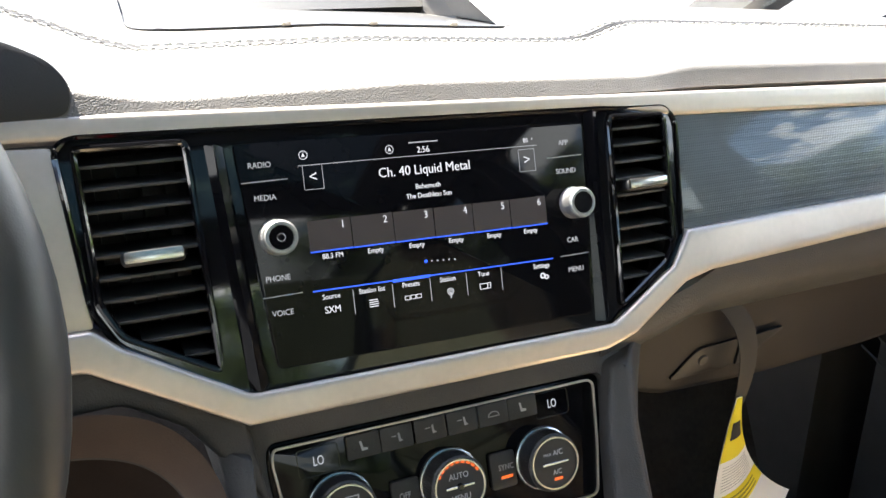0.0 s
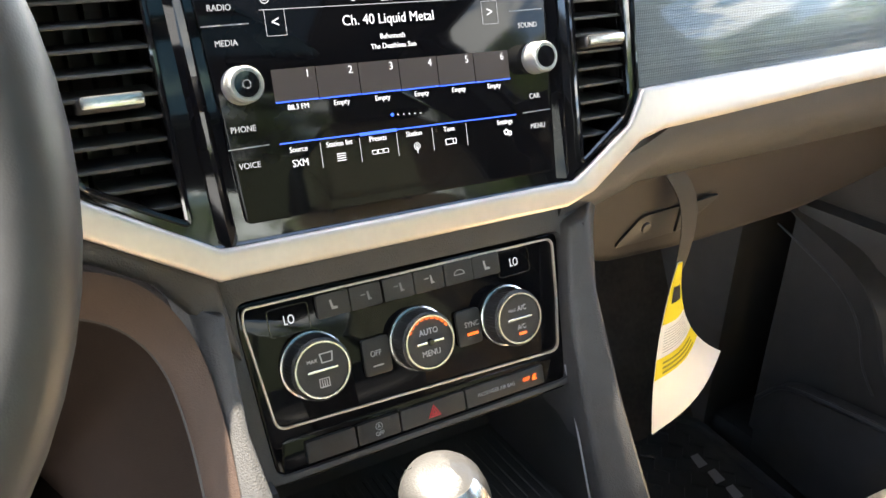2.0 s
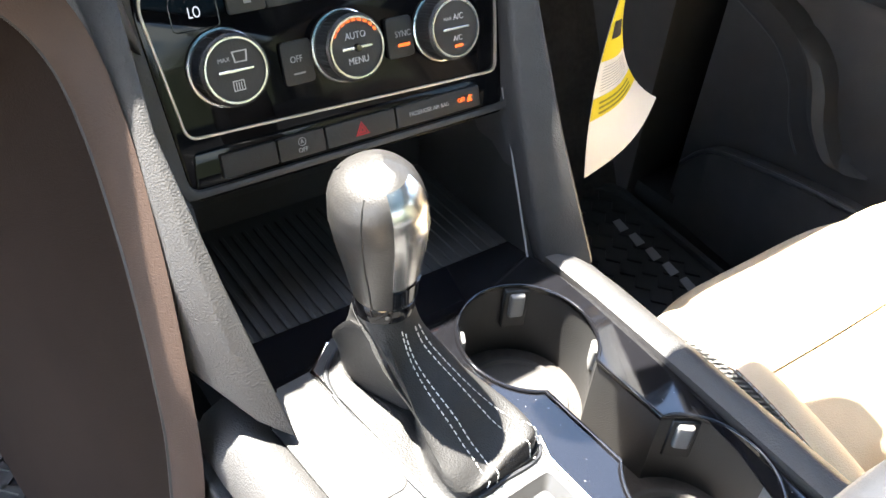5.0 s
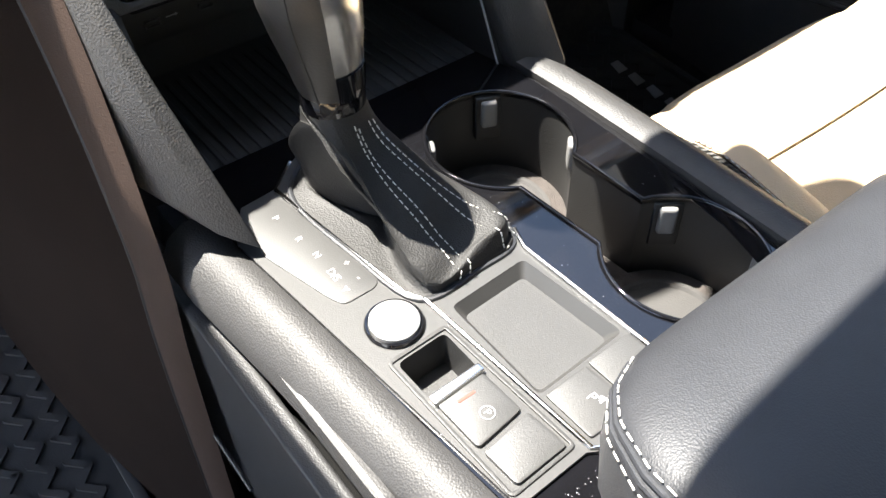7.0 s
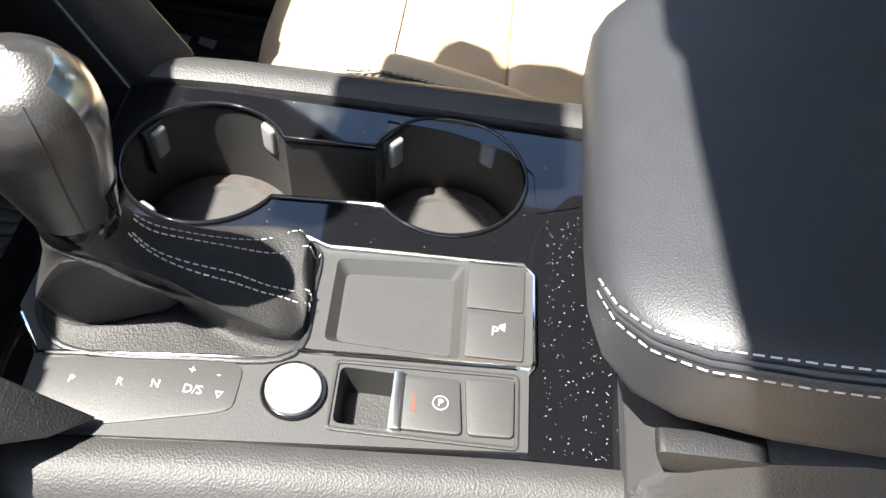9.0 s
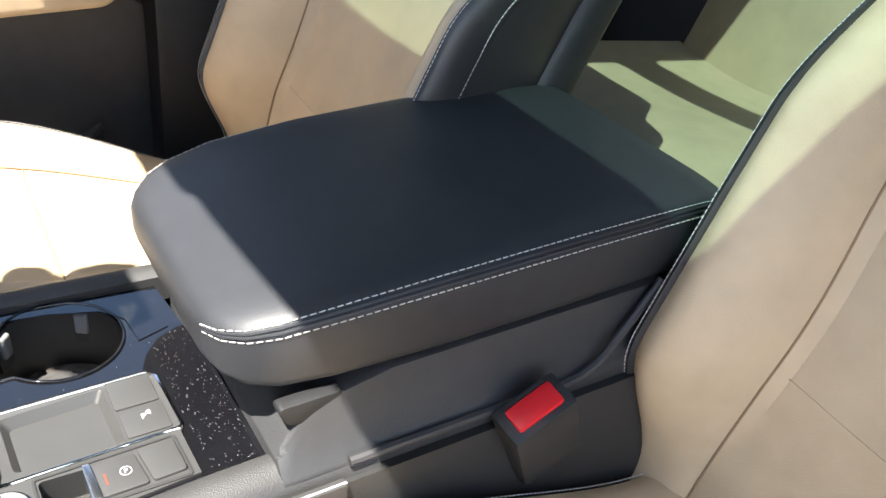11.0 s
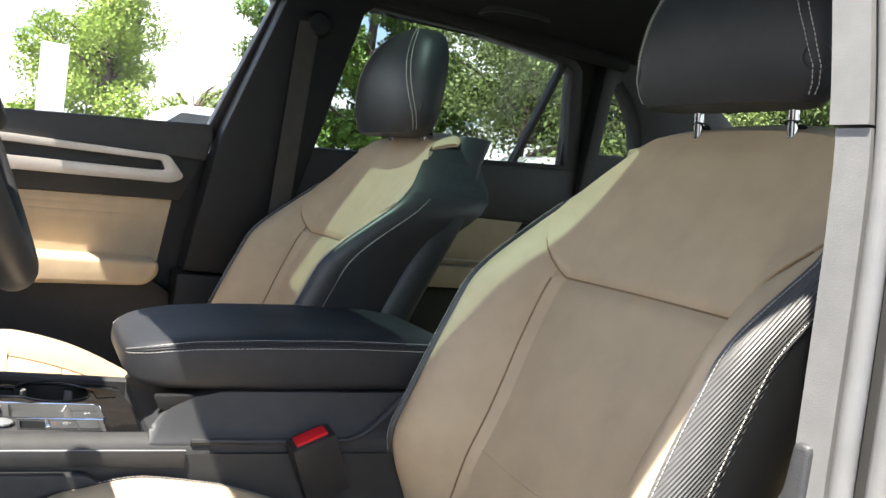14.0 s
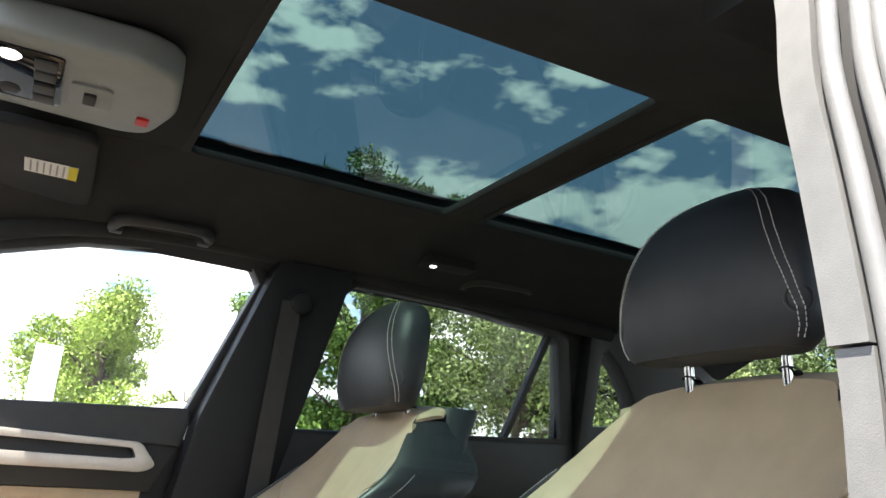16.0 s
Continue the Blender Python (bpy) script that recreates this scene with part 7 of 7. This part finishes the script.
    part("seat_thigh_panel", sheet(cush_patch(-0.155, 0.155, -0.13, -0.005, (1, 1, 1, 0)), 30, 16, 0.01), LEATHER_BEIGE, s)
    part("seat_rear_panel", sheet(cush_patch(-0.155, 0.155, -0.48, -0.375, (0, 0, 0, 1)), 20, 12, 0.01), LEATHER_BEIGE, s)

    def front(u, v):
        x = (2 * u - 1) * 0.213
        R = 0.052
        cut_back = corner * (abs(x) / 0.213) ** 4
        if v < 0.4:
            return on(x, -0.01 + (0.075 - cut_back) * v / 0.4)
        b = (v - 0.4) / 0.6 * math.radians(100)
        p = on(x, 0.065 - cut_back)
        return (p.x, p.y + R * math.sin(b), p.z - R + R * math.cos(b) - 0.06 * max(0, v - 0.93) / 0.07)
    part("seat_front_panel", sheet(front, 30, 24, 0.01, (0, 1, 1)), LEATHER_BEIGE, s)
    for sg in (-1, 1):
        part("seat_bolster", sheet(cush_patch(0.155, 0.213, -0.44, -0.01, (1, 0, 0, 0), sg), 12, 30, 0.01), LEATHER_BEIGE, s)
        part("seat_side", sheet(lambda u, v: on(sg * 0.213, -0.46 + 0.50 * u, sg * 0.022 * math.sin(min(1, v * 2.2) * math.pi / 2), -0.004 - 0.17 * v), 24, 14, 0.006, (sg, 0, 0)), CARBON, s, "black carbon-look cushion side")
        part("stitching", stitches([on(sg * 0.213, -0.44 + 0.46 * k / 50, sg * 0.0025, 0.0008) for k in range(51)], 0.0052, 0.0037, 0.0005), STITCH, s)
        part("stitching", stitches([on(sg * 0.213, -0.44 + 0.46 * k / 50, sg * 0.0160, -0.026) for k in range(51)], 0.0052, 0.0037, 0.0005), STITCH, s)
        part("seam", tube([on(sg * 0.155, -0.375 + 0.37 * k / 30, 0, -0.0068) for k in range(31)], 0.0013, 6), BEIGE_SEAM, s)
    for y in (-0.375, -0.13):
        part("seam", tube([on(-0.155 + 0.31 * k / 30, y, 0, -0.0068) for k in range(31)], 0.0013, 6), BEIGE_SEAM, s)
    part("base", box(-0.222, 0.222, -0.44, 0.045, 0.50, 0.655, 0.02, 2), PLASTIC_DARK, s)
    part("valance", box(-0.20, 0.20, 0.05, 0.10, 0.56, 0.70, 0.015, 2), LEATHER_BLACK, s)
    for sg in (-1, 1):
        part("runner", box(sg * 0.18 - 0.02, sg * 0.18 + 0.02, -0.40, 0.05, 0.452, 0.51, 0.006), PLASTIC_DARK, s)
    return s


driver = build_seat("beige leatherette driver seat with black sides and pale stitching", (-0.372, 0, 0))
passenger = build_seat("beige leatherette passenger seat with black sides and pale stitching", (0.388, 0.147, -0.024), 0.045, 0.020, 0.060, 1)
for o in passenger.children_recursive:
    if o.parent == passenger and not o.name.startswith(("seat_", "seam", "stitching", "base", "valance", "runner")):
        o.location.y -= 0.018
    if o.name.startswith(("seat_front_panel", "valance")):
        o.location.y -= 0.026
    if o.name.startswith("runner"):
        o.location.z += 0.024
    if o.name.startswith("headrest") and o.parent == passenger and "post" not in o.name:
        o.location.z -= 0.026

rear = thing("rear_bench", "beige leatherette rear bench seat with black edges", "seat")
part("cushion", sheet(lambda u, v: (-0.64 + 1.28 * u, -0.74 - 0.50 * v, 0.80 + 0.03 * math.sin(min(1, v * 4) * math.pi / 2) - 0.012 * abs(math.sin(u * math.pi * 3)) - 0.05 * v), 40, 16, 0.06), LEATHER_BEIGE, rear)
part("front_face", sheet(lambda u, v: (-0.64 + 1.28 * u, -0.735 - 0.04 * v, 0.795 - 0.28 * v), 10, 4, 0.01), LEATHER_BLACK, rear)
part("backrest", sheet(lambda u, v: (-0.62 + 1.24 * u, -1.22 - 0.22 * v + 0.02 * math.sin(u * math.pi * 3) ** 2, 0.76 + 0.50 * v), 40, 12, 0.10, (0, 1, 0)), LEATHER_BEIGE, rear)

# ---- outside ----
ASPHALT = material("asphalt", (0.055, 0.055, 0.056), 0.9, bump=0.6, bump_scale=120, scale=3.0, var=0.15)
BARK = material("bark", (0.10, 0.075, 0.055), 0.9, bump=0.6, bump_scale=30, scale=6)
WHITE_PAINT = material("white_car_paint", (0.75, 0.75, 0.75), 0.25, coat=0.6, var=0.02)
SIGN_WHITE = material("white_post_paint", (0.80, 0.80, 0.80), 0.6, var=0.03)
DARK_GLASS = material("dark_car_glass", (0.02, 0.025, 0.03), 0.06, var=0.05)
bm = bmesh.new()
bmesh.ops.create_grid(bm, x_segments=24, y_segments=24, size=900)
tagged(part("ground", bm, ASPHALT), "grey asphalt car park reaching the horizon", "ground", kind="structure")


def leaf_material(name, base):
    m = material(name, base, 0.55, var=0.35, scale=0.9)
    b = m.node_tree.nodes["Principled BSDF"]
    b.inputs["Transmission Weight"].default_value = 0.0
    return m


LEAF = leaf_material("green_leaves", (0.13, 0.23, 0.035))
LEAF_SUN = leaf_material("sunlit_young_leaves", (0.26, 0.36, 0.05))
LEAF_DARK = leaf_material("dark_green_leaves", (0.15, 0.205, 0.055))


def tree(x, y, height, spread, seed, leaf, leaves=5200, base=0.22, label="leafy green tree beyond the car park"):
    rnd = random.Random(seed)
    t = thing("tree", label, "tree", at=(x, y, 0))
    trunk = tube(smooth_path([(0, 0, 0), (0.1 * rnd.uniform(-1, 1), 0.1, height * 0.3), (0.15 * rnd.uniform(-1, 1), 0, height * 0.62), (0, 0.1, height * 0.9)], 5), [0.16 * height / 7 * (1 - k / 17) for k in range(16)], 8)
    limbs = []
    clumps = []
    for k in range(26):
        h = height * rnd.uniform(base, 0.95)
        a = rnd.uniform(0, math.tau)
        f = (h / height - base) / (1 - base)
        reach = spread * (0.45 + 0.75 * math.sin(math.pi * (0.18 + 0.72 * f))) * rnd.uniform(0.55, 1.0)
        tip = Vector((math.cos(a) * reach, math.sin(a) * reach, h + height * 0.06))
        limbs.append(tube([(0, 0, h * 0.86), tip * 0.5 + Vector((0, 0, h * 0.46)), tip], [0.05, 0.03, 0.008], 5))
        for q in (0.45, 0.75, 1.0):
            clumps.append((Vector((tip.x * q, tip.y * q, h * (0.86 + 0.14 * q))), spread * rnd.uniform(0.20, 0.36)))
    part("trunk", trunk, BARK, t)
    part("limbs", join(*limbs), BARK, t)
    rng = np.random.default_rng(seed)
    n = leaves
    pick = rng.integers(0, len(clumps), n)
    c = np.array([clumps[i][0] for i in pick])
    r = np.array([clumps[i][1] for i in pick])[:, None]
    d = rng.normal(size=(n, 3))
    d /= np.linalg.norm(d, axis=1)[:, None]
    p = c + d * r * rng.uniform(0.45, 1.05, (n, 1)) * np.array([1, 1, 0.8])
    a = rng.normal(size=(n, 3))
    a /= np.linalg.norm(a, axis=1)[:, None]
    b = np.cross(a, rng.normal(size=(n, 3)))
    b /= np.linalg.norm(b, axis=1)[:, None]
    s = rng.uniform(0.022, 0.052, (n, 1)) * (height / 6) ** 0.6
    quad = np.stack([p - a * s, p + b * s * 0.55, p + a * s, p - b * s * 0.55], 1).reshape(-1, 3)
    me = bpy.data.meshes.new("crown")
    me.from_pydata(quad.tolist(), [], [(4 * k, 4 * k + 1, 4 * k + 2, 4 * k + 3) for k in range(n)])
    me.materials.append(leaf)
    cr = new("crown", me)
    cr.parent = t
    return t


tree(12.9, -0.95, 3.75, 1.35, 3, LEAF_SUN, 60000, 0.12, "young bright green tree beside the car park")
tree(15.5, -2.75, 2.9, 0.85, 4, LEAF_SUN, 12000, 0.15, "small bright green tree across the car park")
for k, (x, y, h, sp) in enumerate(((12.4, -3.9, 6.6, 1.15), (12.1, -4.9, 7.0, 1.2), (11.7, -5.6, 6.2, 1.05), (9.4, -6.5, 4.5, 1.8), (8.6, -8.0, 4.7, 1.9), (10.6, -8.2, 4.3, 1.7), (9.6, -10.4, 4.6, 1.9), (8.0, -12.6, 4.7, 2.0), (5.4, -14.0, 4.6, 2.0), (2.4, -15.0, 4.8, 2.2), (13.0, -13.0, 5.4, 2.4))):
    tree(x, y, h, sp, 20 + k, LEAF_DARK if k > 2 else LEAF, 46000, 0.08, "dense green tree at the edge of the car park")
post = thing("sign_post", "plain white upright sign post in the car park", "post", at=(9.0, -0.10, 0))
part("board", box(-0.05, 0.05, -0.14, 0.14, 0.25, 2.27, 0.02), SIGN_WHITE, post)
part("foot", box(-0.15, 0.15, -0.2, 0.2, 0, 0.25, 0.02), SIGN_WHITE, post)
for k, (x, y) in enumerate(((10.2, -1.85), (8.3, -6.3))):
    car = thing("parked_car", "white parked car with dark windows", "car", at=(x, y, 0))
    prof = [(-2.2, 0.35), (2.2, 0.35), (2.25, 0.8), (1.9, 1.0), (1.0, 1.08), (0.35, 1.46), (-1.0, 1.50), (-1.75, 1.15), (-2.25, 1.0)]
    prof = [(u, v if v < 0.6 else 0.6 + (v - 0.6) * 1.46) for u, v in prof]
    M = Matrix(((0, 0, 1, 0), (1, 0, 0, 0), (0, 1, 0, 0), (0, 0, 0, 1)))
    part("body", prism(prof, -0.85, 0.85, 0.10, 3, M), WHITE_PAINT, car)
    part("side_window", prism([(0.85, 1.32), (0.32, 1.76), (-0.95, 1.80), (-1.5, 1.36)], -0.88, 0.88, 0.01, 1, M), DARK_GLASS, car)
    for wy in (-1.35, 1.4):
        for wx in (-0.78, 0.78):
            wh = part("wheel", lathe([(0.12, -0.10), (0.30, -0.11), (0.33, -0.06), (0.33, 0.06), (0.30, 0.11), (0.12, 0.10)], 28, Matrix.Translation((wx, wy, 0.33)) @ Matrix.Rotation(math.pi / 2, 4, "Y")), RUBBER, car)
